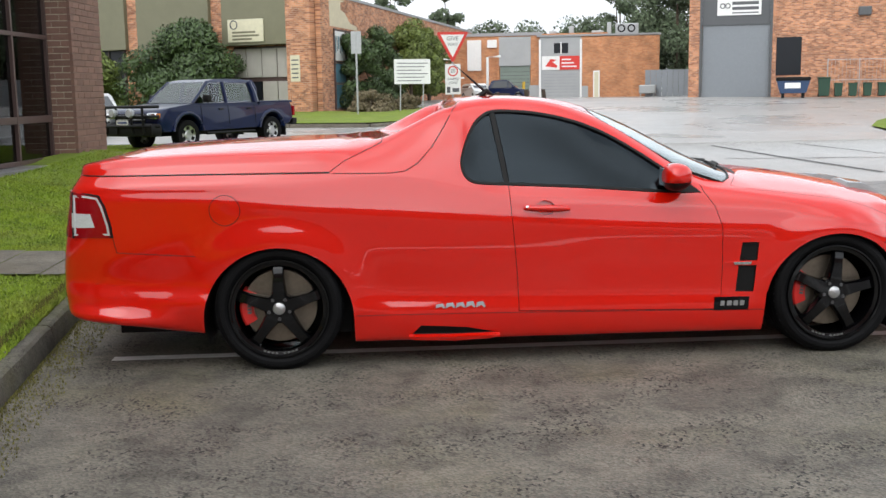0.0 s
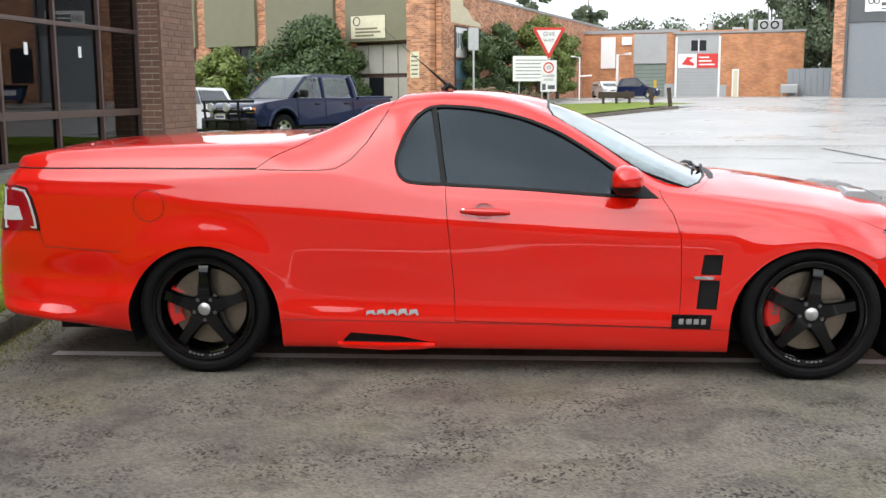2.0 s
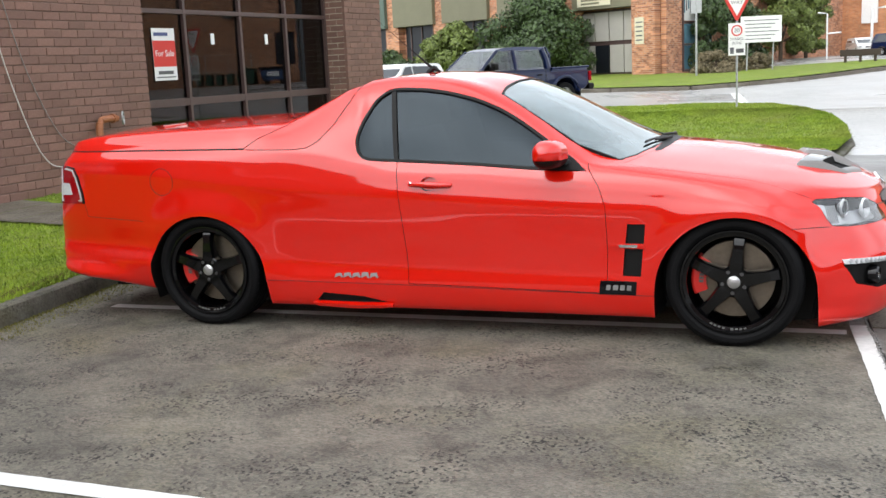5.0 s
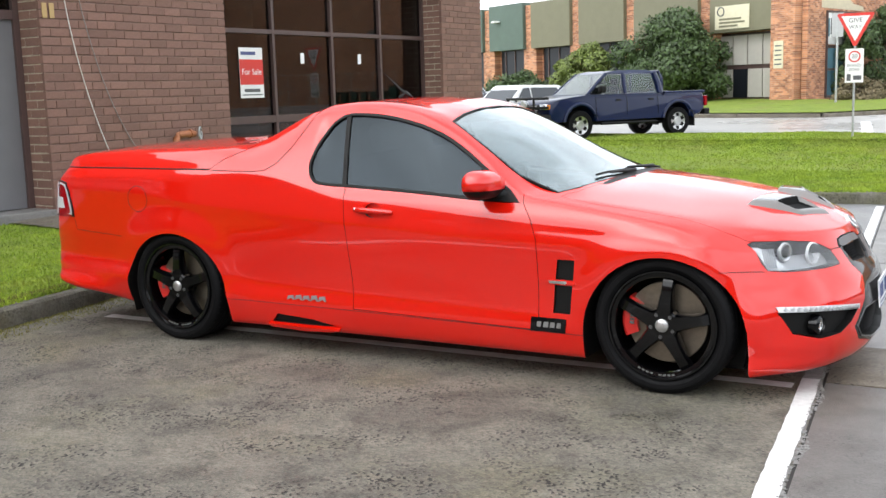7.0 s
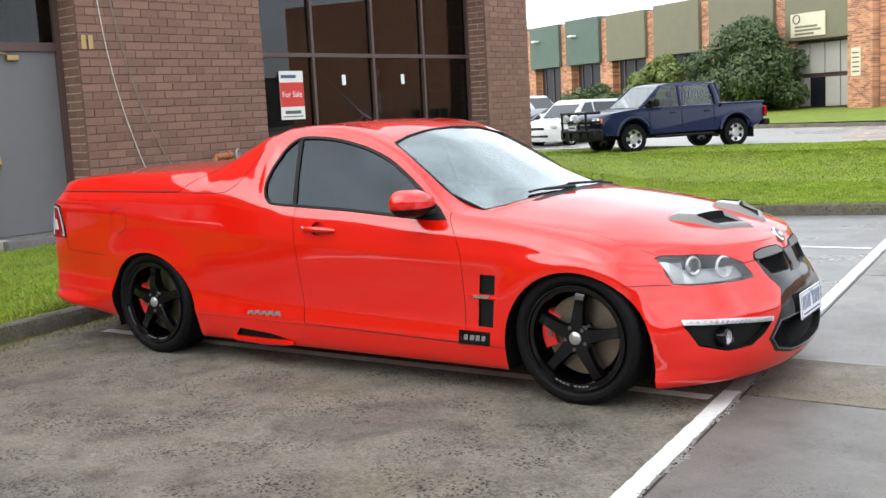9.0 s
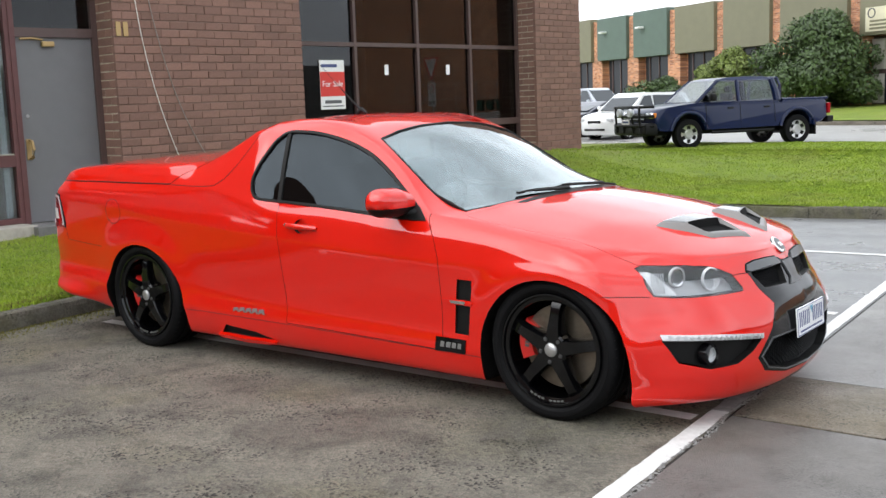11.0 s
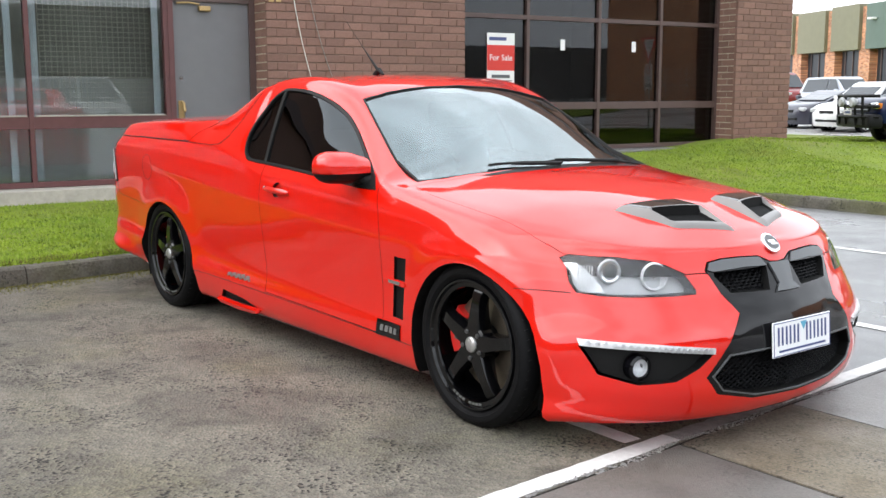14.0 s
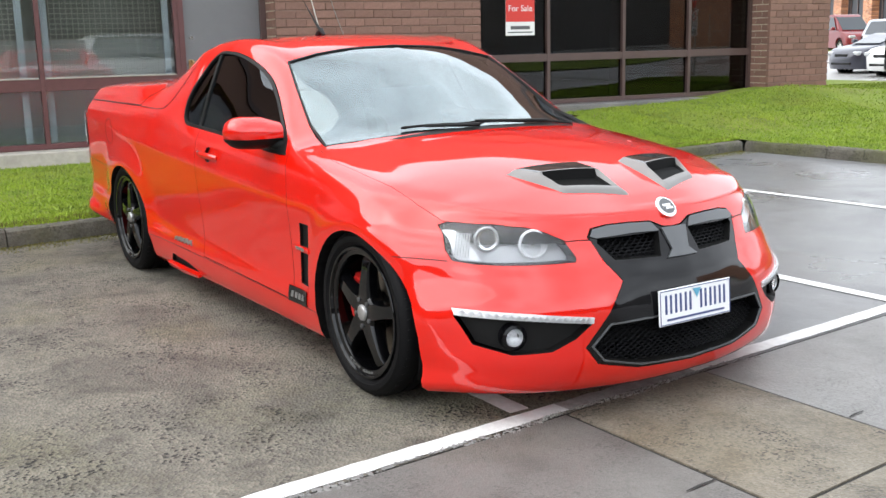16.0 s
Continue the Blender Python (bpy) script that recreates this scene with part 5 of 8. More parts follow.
def scoop(s):
    """A bonnet scoop: a lid that rises to a dark opening, with cheeks and a front lip."""
    nu, nt = 24, 28

    def place(u, t):
        xr, wr, xf, wf = 3.285 + 0.045 * u, 0.435 - 0.33 * u, 3.54 + 0.10 * u, 0.345 - 0.25 * u
        p, n = on_body(xr + (xf - xr) * t, s * (wr + (wf - wr) * t), "top", 0)
        cheek = min(1.0, min(u, 1 - u) / 0.09)
        lid = 0.020 * min(t / 0.10, 1.0) ** 0.7 + 0.018 * min(t / 0.5, 1.0)
        lip = 0.038 + (0.016 - 0.038) * min(max((t - 0.5) / 0.36, 0), 1)
        inside_u = min(max((min(u, 1 - u) - 0.105) / 0.03, 0), 1)
        inside_t = min(max((t - 0.50) / 0.03, 0), 1) * min(max((0.86 - t) / 0.03, 0), 1)
        h = (lid if t < 0.5 else lip) * cheek ** 0.6
        end = min(1.0, (1 - t) / 0.05) if t > 0.9 else min(1.0, t / 0.04)
        h = h * (1 - inside_u * inside_t) + 0.002 * inside_u * inside_t
        return Vector((p.x, p.y, p.z + h * end - 0.003 * (1 - end) - 0.003 * (1 - cheek)))

    for kind, name in enumerate(("bonnet_scoop", "scoop_throat", "scoop_lid")):
        bm = bmesh.new()
        grid = [[bm.verts.new(place(i / nu, j / nt)) for j in range(nt + 1)] for i in range(nu + 1)]
        for i in range(nu):
            for j in range(nt):
                u, t = (i + 0.5) / nu, (j + 0.5) / nt
                spot = 1 if min(u, 1 - u) > 0.115 and 0.515 < t < 0.845 else 2 if min(u, 1 - u) > 0.10 and 0.07 < t < 0.46 else 0
                if spot == kind:
                    bm.faces.new((grid[i][j], grid[i + 1][j], grid[i + 1][j + 1], grid[i][j + 1]))
        bmesh.ops.delete(bm, geom=[v for v in bm.verts if not v.link_faces], context="VERTS")
        bmesh.ops.recalc_face_normals(bm, faces=bm.faces)
        if sum(f.normal.z for f in bm.faces) < 0:
            bmesh.ops.reverse_faces(bm, faces=bm.faces)
        if kind == 0:
            ob = part(name, bm, M_scoop, BONNET_OB, "dark grey bonnet air scoop", smooth=True)
        else:
            part(name, bm, (M_throat, M_scoop_lid)[kind - 1], ob, ("black opening of the scoop", "gloss dark lid of the scoop")[kind - 1], smooth=True)


scoop(1)
scoop(-1)


# ---- mirrors, handles, wipers, aerial ----
def mirror(side, owner):
    def cap(z0, z1, mat, name, label, grow=0.0):
        bm = bmesh.new()
        rows = []
        for k in range(19):
            t = k / 18
            w = 0.84 + 0.25 * t if side > 0 else 0.84 + 0.09 * t
            size = math.sqrt(max(0.02, 1 - 0.97 * max(0, (t - 0.62) / 0.38) ** 2.6)) * (0.7 + 0.3 * min(1, t * 3))
            zc = 0.985 + 0.012 * t if side > 0 else 0.885
            xc = 2.108 - 0.03 * t
            ring = []
            for i in range(24):
                a = i * math.pi / 12
                ux, uz = 0.079 * math.cos(a), 0.070 * math.copysign(abs(math.sin(a)) ** 0.75, math.sin(a))
                ux = ux * (1.15 if ux > 0 else 0.75)
                ring.append(bm.verts.new((xc + ux * size + grow * math.cos(a), CENTRE - side * w, min(max(zc + uz * size * 1.05, z0), z1))))
            rows.append(ring)
        for a, b in zip(rows, rows[1:]):
            for i in range(24):
                bm.faces.new((a[i], a[(i + 1) % 24], b[(i + 1) % 24], b[i]))
        bm.faces.new(rows[0])
        bm.faces.new(rows[-1][::-1])
        bmesh.ops.recalc_face_normals(bm, faces=bm.faces)
        return part(name, bm, mat, m_ob if name != "mirror" else owner, label, smooth=True)

    global m_ob
    m_ob = None
    m_ob = cap(0.966, 1.2, M_paint, "mirror", "red door mirror shell")
    cap(0.8, 0.967, M_black, "mirror_foot", "black lower mirror housing", -0.001)
    part("mirror_arm", tube([(2.18, CENTRE - side * 0.83, 0.925), (2.13, CENTRE - side * 0.87, 0.938), (2.10, CENTRE - side * 0.91, 0.952)], [0.03, 0.024, 0.022], 10), M_black, m_ob, smooth=True)
    bm = box(2.040, 2.046, -0.075, 0.075, -0.045, 0.045, 0.002)
    bmesh.ops.translate(bm, verts=bm.verts, vec=(0, CENTRE - side * (0.95 if side > 0 else 0.95), 0.99 if side > 0 else 0.945))
    if side > 0:
        part("mirror_glass", bm, M_chrome, m_ob, "mirror glass")
    else:
        bm.free()


def handle(side, owner):
    pts = []
    for k in range(9):
        t = k / 8
        p, n = on_body(1.305 + 0.24 * t, 0.838 - 0.008 * t, "side", 0, side)
        pts.append(p + n * (0.004 + 0.020 * math.sin(math.pi * t) ** 0.6))
    h = part("door_handle", tube(pts, [0.010, 0.014, 0.0155, 0.016, 0.016, 0.016, 0.0155, 0.014, 0.010], 10), M_paint, owner, "red pull handle", smooth=True)
    part("handle_cup", patch(inset(CUP, -0.002), "side", -0.020, 0.003, side, 0.02), M_paint, owner, "hollow behind the handle", smooth=True)
    p, n = on_body(1.318, 0.842, "side", 0, side)
    bm = turned([(0.0, -0.004), (0.008, -0.003), (0.009, 0.004), (0.0, 0.004)], 14)
    bmesh.ops.transform(bm, matrix=Matrix.Translation(p + n * 0.019) @ n.to_track_quat("-Y", "Z").to_matrix().to_4x4(), verts=bm.verts)
    part("lock", bm, M_chrome, h, "small chrome lock")


for side, owner in ((1, DOOR_R), (-1, DOOR_L)):
    mirror(side, owner)
    handle(side, owner)


def wiper(points, name="wiper"):
    pts = [on_body(x, w, "top", 0.015)[0] for x, w in points]
    arm = part(name, tube(pts, [0.010, 0.008, 0.007, 0.006][: len(pts)], 8), M_black, car, "black wiper arm and blade", smooth=True)
    return arm


def blade(a, b, owner):
    pts = []
    for k in range(9):
        x, w = a[0] + (b[0] - a[0]) * k / 8, a[1] + (b[1] - a[1]) * k / 8
        pts.append(on_body(x, w, "top", 0.008)[0])
    part("blade", tube(pts, 0.0065, 6), M_black, owner)


w1 = wiper([(2.60, 0.06), (2.585, 0.16), (2.56, 0.26), (2.545, 0.32)])
blade((2.57, 0.02), (2.505, 0.42), w1)
w2 = wiper([(2.575, -0.35), (2.575, -0.15), (2.56, -0.02), (2.55, 0.05)])
blade((2.565, -0.52), (2.55, 0.10), w2)
cowl = [(2.600, -0.50), (2.628, -0.3), (2.640, 0.0), (2.628, 0.3), (2.600, 0.48), (2.575, 0.52), (2.570, 0.48), (2.582, 0.3), (2.588, 0.0), (2.582, -0.3), (2.570, -0.48), (2.575, -0.52)]
part("cowl_grille", patch(cowl, "top", 0.001, 0.01, 1, 0.05), M_black, car, "black scuttle panel", smooth=True)
ant = part("aerial_base", tube([(1.16, 0.78, 1.425), (1.20, 0.78, 1.455), (1.24, 0.78, 1.43)], [0.02, 0.016, 0.006], 8), M_black, car, "black roof aerial foot", smooth=True)
part("aerial", tube([(1.19, 0.78, 1.452), (1.01, 0.78, 1.61), (0.83, 0.78, 1.77)], [0.009, 0.0014, 0.0009], 8), M_black, ant, "thin black roof aerial", smooth=True)

M_emblem = material("dull_silver_emblem", (0.30, 0.30, 0.30), 0.35, metal=0.7)
# ---- flank trim: vent fins, maker's plate, emblem, flap, seams, sill lip ----
for side in (1, -1):
    for hole in VENTS[:2]:
        part("wing_vent", patch(inset(hole, -0.001), "side", -0.014, 0.003, side, 0.02), M_black, car, "black wing vent", smooth=True)
    fin = [(2.392, 0.520), (2.50, 0.527), (2.580, 0.520), (2.580, 0.506), (2.50, 0.502), (2.40, 0.508)]
    f_ob = part("vent_fin", patch(fin, "side", 0.006, 0.012, side, 0.02), M_paint, car, "red fin across the wing vent", smooth=True)
    part("fin_badge", patch([(2.44, 0.522), (2.54, 0.523), (2.535, 0.507), (2.445, 0.508)], "side", 0.010, 0.004, side, 0.02), M_chrome, f_ob, "small chrome badge", smooth=True)
    pl = part("side_plate", patch([(2.342, 0.330), (2.532, 0.330), (2.526, 0.262), (2.337, 0.259)], "side", 0.006, 0.006, side, 0.03), M_black_gloss, car, "black wing plate with a silver mark", smooth=True)
    for k, wd in enumerate((0.022, 0.026, 0.024, 0.022)):
        x = 2.375 + 0.036 * k
        part("plate_mark", patch([(x, 0.309), (x + wd, 0.309), (x + wd - 0.003, 0.283), (x - 0.003, 0.283)], "side", 0.008, 0.002, side, 0.02), M_emblem, pl)
    em = None
    for k in range(5):
        x = 0.825 + 0.054 * k
        hgt = (0.016, 0.02, 0.02, 0.024, 0.022)[k]
        shape = [(x + 0.006, 0.318 + hgt), (x + 0.04, 0.322 + hgt), (x + 0.052, 0.316), (x + 0.044, 0.312), (x + 0.030, 0.314 + hgt * 0.5), (x, 0.312)]
        ob = part("flank_emblem" if em is None else "emblem_stroke", patch(shape, "side", 0.005, 0.004, side, 0.02), M_emblem, em or car, "silver flank emblem of slanted strokes" if em is None else "", smooth=True)
        em = em or ob
    part("skirt_vent", patch(inset(VENTS[2], -0.001), "side", -0.02, 0.003, side, 0.03), M_black, car, "black sill intake", smooth=True)
    part("skirt_lip", patch([(0.68, 0.172), (0.90, 0.166), (1.17, 0.168), (1.17, 0.158), (0.93, 0.148), (0.70, 0.158)], "side", 0.026, 0.028, side, 0.03), M_paint, car, "red lip under the sill intake", smooth=True)
    ring = [(-0.258 + 0.079 * math.cos(a), 0.865 + 0.079 * math.sin(a)) for a in (k * math.pi / 16 for k in range(33))]
    if side == 1:
        part("fuel_flap_gap", seam(ring, "side", side, 0.0022), M_black, car, "round gap of the fuel flap")
    part("panel_gap", seam([(0.30, 1.042), (0.45, 1.038), (0.60, 1.037), (0.68, 1.045), (0.75, 1.085), (0.83, 1.17), (0.905, 1.285), (0.95, 1.36), (0.975, 1.385)], "side", side), M_black, car, "gap behind the cab")
    part("panel_gap", seam([(-1.0, 1.049), (-0.4, 1.049), (0.285, 1.046)], "side", side, 0.005), M_black, car, "dark gap under the tonneau lid")
    part("panel_gap", seam([(-0.835, 0.728), (-0.82, 0.655), (-0.42, 0.628)], "side", side, 0.002), M_black, car, "gap over the rear bumper")
    part("panel_gap", seam([(3.275, 0.606), (3.33, 0.606), (3.39, 0.604), (3.452, 0.601)], "side", side, 0.002), M_black, car, "gap over the front bumper")
    part("panel_gap", seam([(0.40, 0.288), (1.22, 0.279), (2.62, 0.256)], "side", side, 0.002), M_black, car, "gap over the sill skirt")

# underside and cabin
part("underbody", box(-0.9, 3.5, CENTRE - 0.6, CENTRE + 0.6, 0.16, 0.22), M_black, car)
for s in (1, -1):
    y = CENTRE - s * 0.37
    bm = box(-0.24, 0.26, -0.25, 0.25, 0.0, 0.16, 0.05)
    bmesh.ops.translate(bm, verts=bm.verts, vec=(1.55, y, 0.47))
    seat = part("seat", bm, M_dark_in, car, "black cloth seat", smooth=True)
    bm = box(-0.07, 0.07, -0.24, 0.24, 0.0, 0.56, 0.05)
    bmesh.ops.transform(bm, matrix=Matrix.Translation((1.34, y, 0.58)) @ pose(0, 0, 0, 0, -16, 0), verts=bm.verts)
    part("seat_back", bm, M_dark_in, seat, smooth=True)
    bm = box(-0.05, 0.05, -0.13, 0.13, 0.0, 0.17, 0.04)
    bmesh.ops.transform(bm, matrix=Matrix.Translation((1.20, y, 1.12)) @ pose(0, 0, 0, 0, -10, 0), verts=bm.verts)
    part("headrest", bm, M_dark_in, seat, smooth=True)
dash = prism([(2.05, 0.60), (2.06, 0.84), (2.12, 0.90), (2.30, 0.915), (2.48, 0.90), (2.48, 0.6)], CENTRE - 0.598, CENTRE + 0.598)
part("dashboard", dash, M_dark_in, car, "black dashboard", smooth=True)
bm = bmesh.new()
ringpts = [(0.0, 0.185 * math.cos(a), 0.185 * math.sin(a)) for a in (k * 2 * math.pi / 32 for k in range(33))]
tube(ringpts, 0.014, 8, bm)
for a in (0.2, math.pi - 0.2, -math.pi / 2):
    tube([(0.02, 0.05 * math.cos(a), 0.05 * math.sin(a)), (0.0, 0.18 * math.cos(a), 0.18 * math.sin(a))], 0.014, 6, bm)
bmesh.ops.transform(bm, matrix=Matrix.Translation((1.98, CENTRE - 0.37, 0.89)) @ pose(0, 0, 0, 0, 24, 0), verts=bm.verts)
part("steering_wheel", bm, M_dark_in, car, "black steering wheel", smooth=True)


# ---- the brown brick office ----
def place_wall(ob):
    ob.matrix_basis = WALL
    return ob


wall_front = place_wall(tagged(new("wall_front"), "brown brick office wall with dark mortar joints", "wall", kind="structure"))
wall_pillar = place_wall(tagged(new("wall_pillar"), "brown brick pillar at the corner of the office", "wall", kind="structure"))
TOP = 4.3
for owner, s0, s1 in ((wall_front, 2.69, 5.38), (wall_pillar, 10.28, 11.5)):
    part("wall_core", box(-0.62, -0.010, s0 + 0.010, s1 - 0.010, -0.2, TOP), M_mortar, owner)
part("wall_core", box(-9.0, -0.62, 11.25, 11.49, -0.2, TOP), M_brick, wall_pillar)
roof = place_wall(tagged(mesh_object("roof", box(-9.2, 0.1, -30.0, 11.6, TOP, TOP + 0.3), M_frame), "flat brown roof edge of the office", "roof", kind="structure"))
place_wall(tagged(mesh_object("wall_lintel", box(-0.62, -0.02, 5.38, 10.28, 3.75, TOP - 0.002), M_brick), "brown brick over the office windows", "wall", kind="structure"))
place_wall(tagged(mesh_object("wall_end", box(-0.62, -0.0, -30.0, -8.0, -0.2, TOP - 0.002), M_brick), "brown brick end of the office wall", "wall", kind="structure"))
place_wall(tagged(mesh_object("wall_lintel", box(-0.62, -0.02, -8.0, 2.69, 3.3, TOP - 0.002), M_brick), "brown brick over the shop window and door", "wall", kind="structure"))
# rooms behind the glass: plain, their dimness put into a near-black wall colour
place_wall(tagged(mesh_object("wall_upper", box(-0.62, -0.0, -30.0, 11.55, TOP + 0.302, 5.9), M_brick), "plain brown brick upper storey of the office", "wall", kind="structure"))
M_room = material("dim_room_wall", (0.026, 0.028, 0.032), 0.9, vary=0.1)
M_room_pale = material("pale_blind", (0.46, 0.47, 0.46), 0.9, vary=0.06, scale=3)
place_wall(tagged(mesh_object("room_back", box(-5.4, -5.2, -8, 11.2, 0.2, TOP - 0.002), M_room), "back wall of the office, near-black for a dim room", "wall", kind="structure"))
place_wall(tagged(mesh_object("room_floor", box(-5.2, -0.46, -8, 11.2, 0.22, 0.3), M_room), "office floor, near-black for a dim room", "floor", kind="structure"))
place_wall(tagged(mesh_object("room_side", box(-5.2, -0.62, 4.0, 4.15, 0.3, TOP - 0.002), M_room), "office partition, near-black for a dim room", "wall", kind="structure"))
place_wall(tagged(mesh_object("room_blind", box(-0.92, -0.88, -8, 2.6, 0.3, 1.5), M_room_pale), "low pale grey screen behind the shop window", "screen", kind="structure"))


def brick_mesh(length, name="brick", height=0.083, depth=0.05, seed=0):
    rng = random.Random(seed)
    bm = box(-depth, 0.0, 0.0, length, 0.0, height)
    for v in bm.verts:
        v.co += Vector((rng.uniform(-0.0025, 0.0025) if v.co.x > -0.01 else 0, rng.uniform(-0.002, 0.002), rng.uniform(-0.002, 0.002)))
    es = [e for e in bm.edges if all(v.co.x > -0.01 for v in e.verts)]
    bmesh.ops.bevel(bm, geom=es, offset=0.004, segments=1, affect="EDGES")
    me = bpy.data.meshes.new(name)
    bm.to_mesh(me)
    bm.free()
    me.materials.append(M_brick)
    return me


PITCH, LEN = 0.0957, 0.2445
FULL = [brick_mesh(LEN - 0.006, seed=k) for k in range(5)]
HALF = [brick_mesh(LEN / 2 - 0.006, seed=10 + k) for k in range(3)]
CLOSER = {}


def courses(owner, s0, s1, z0, z1, rest_top, turn=None, seed=0):
    """Brick courses in stretcher bond between s0 and s1; single bricks up to z1, joined ones above."""
    rng = random.Random(seed)
    rest = bmesh.new()
    row = 0
    z = z0
    while z < rest_top:
        s = s0
        first = True
        while s < s1 - 0.03:
            length = LEN / 2 if (first and row % 2) else LEN
            first = False
            if s + length > s1 - 0.02:
                length = s1 - s
            if z < z1:
                if abs(length - LEN) < 1e-6:
                    me = rng.choice(FULL)
                elif abs(length - LEN / 2) < 1e-6:
                    me = rng.choice(HALF)
                else:
                    key = round(length, 3)
                    me = CLOSER.setdefault(key, brick_mesh(length - 0.011 if s + length < s1 - 1e-4 else length, seed=40))
                ob = new("brick", me)
                ob.parent = owner
                m = Matrix.Translation((rng.uniform(-0.002, 0.003), s, z))
                ob.matrix_basis = m if turn is None else turn @ Matrix.Translation((rng.uniform(-0.002, 0.003), s, z))
            else:
                box(-0.05, rng.uniform(-0.002, 0.002), s, s + length - 0.011, z, z + 0.083, bm=rest, m=turn)
            s += length
        z += PITCH
        row += 1
    part("bricks_above", rest, M_brick, owner)
    tagged(owner.children[-1], kind="stuff")


def wall_details():
    courses(wall_front, 2.69, 5.38, 0.16, 2.62, TOP - 0.05, seed=1)
    courses(wall_pillar, 10.28, 11.5, 0.40, 2.95, TOP - 0.05, seed=2)
    # reveals: the wall's depth beside door and windows
    for owner, s, z0, z1, sd in ((wall_front, 2.69, 0.16, 2.62, 3), (wall_pillar, 10.28, 0.40, 2.95, 4)):
        turn = Matrix(((0, -1, 0, -0.052), (-1, 0, 0, s), (0, 0, 1, 0), (0, 0, 0, 1)))
        courses(owner, 0.0, 0.38, z0, z1, TOP - 0.05, turn, sd)
        part("mortar_bed", box(-0.60, -0.055, s + 0.0045, s + 0.0115, z0 - 0.1, TOP - 0.01), M_mortar_pale, owner, "pale mortar of the reveal")


# ---- the office window ----
M_sticker = material("white_sticker", (0.8, 0.8, 0.8), 0.5)


def framed(root, s0, s1, z0, z1, uprights, rails, mat, pane_mat, w=0.05, x=-0.42):
    part("window_frame", box(x - 0.05, x + 0.05, s0, s0 + w, z0, z1), mat, root)
    part("window_frame", box(x - 0.05, x + 0.05, s1 - w, s1, z0, z1), mat, root)
    for s in uprights:
        part("mullion", box(x - 0.05, x + 0.055, s - w / 2, s + w / 2, z0, z1, 0.004), mat, root)
    for z, h in rails:
        part("transom", box(x - 0.045, x + 0.05, s0 + w, s1 - w, z - h / 2, z + h / 2, 0.004), mat, root)
    ss = [s0, *uprights, s1]
    zs = [z0, *(z for z, _ in rails), z1]
    for a, b in zip(ss, ss[1:]):
        for c, d in zip(zs, zs[1:]):
            if d - c > 0.15:
                part("pane", box(x - 0.004, x + 0.004, a, b, c, d), pane_mat, root)


win = place_wall(tagged(new("window_1"), "dark office window in brown frames", "window", kind="structure"))
framed(win, 5.38, 10.28, 0.52, 3.75, (6.64, 7.90, 9.08), ((0.55, 0.06), (1.15, 0.10), (2.35, 0.06), (3.7, 0.1)), M_frame, M_dark_glass)
part("window_sill", box(-0.55, -0.02, 5.38, 10.28, 0.30, 0.515, 0.01), M_concrete, win, "pale concrete sill")


def lettering(text, size, mat, m, parent, name):
    cu = bpy.data.curves.new(name, "FONT")
    cu.body, cu.size, cu.align_x, cu.align_y, cu.extrude = text, size, "CENTER", "CENTER", 0.0008
    ob = new(name, cu)
    me = bpy.data.meshes.new_from_object(ob.evaluated_get(bpy.context.evaluated_depsgraph_get()))
    bpy.data.objects.remove(ob)
    me.materials.clear()
    me.materials.append(mat)
    out = new(name, me)
    out.parent = parent
    out.matrix_basis = m
    return out


FACE_OUT = Matrix(((0, 0, 1, 0), (1, 0, 0, 0), (0, 1, 0, 0), (0, 0, 0, 1)))  # text plane to a wall that looks along +x
sale = place_wall(thing("sale_sign", "white and red sale sign behind the office window glass", "sign"))
sx = -0.405
part("sign_board", box(sx, sx + 0.006, 5.985, 6.435, 1.45, 2.13, 0.001), M_white, sale)
part("red_panel", box(sx + 0.006, sx + 0.008, 5.987, 6.433, 1.63, 1.97), M_red_sign, sale, "red middle panel")
lettering("For Sale", 0.115, M_sticker, Matrix.Translation((sx + 0.009, 6.21, 1.80)) @ FACE_OUT, sale, "sign_text")
for s0, s1, z0, z1, mm in ((6.02, 6.30, 2.03, 2.075, M_plate_ink), (6.06, 6.36, 1.53, 1.575, M_smoke), (6.02, 6.40, 1.485, 1.50, M_smoke)):
    part("sign_bar", box(sx + 0.006, sx + 0.0075, s0, s1, z0, z1), mm, sale)
for s in (7.27, 8.585):
    st = place_wall(thing("window_sticker", "small white sticker on the dark office glass", "sticker", group="window stickers"))
    part("sticker", box(-0.414, -0.410, s - 0.038, s + 0.038, 1.92, 2.07), M_sticker, st)

# ---- the shop window and the grey door ----
M_pale_frame = material("pale_blue_inner_frame", (0.55, 0.62, 0.68), 0.5, vary=0.12, scale=14)
M_wire = material("pale_wire", (0.56, 0.55, 0.48), 0.5)
M_pale_sill = material("pale_weathered_ledge", (0.40, 0.37, 0.32), 0.85, vary=0.2, scale=9, bump=0.3, bump_scale=60)
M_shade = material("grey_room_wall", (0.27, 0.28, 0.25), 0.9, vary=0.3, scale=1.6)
M_shop_glass = glass("shop_glass", (0.80, 0.84, 0.83), ior=1.62)
shop = place_wall(tagged(new("window_2"), "shop window in peeling maroon frames with wire mesh inside", "window", kind="structure"))
framed(shop, -8.0, 1.66, 0.33, 3.3, (-6.0, -4.5, -2.95, -1.4, 0.16), ((0.36, 0.06), (1.02, 0.13), (3.25, 0.1)), M_frame_red, M_shop_glass)
part("window_sill", box(-0.5, -0.06, -8.0, 1.66, 0.12, 0.325, 0.01), M_pale_sill, shop, "pale concrete ledge")
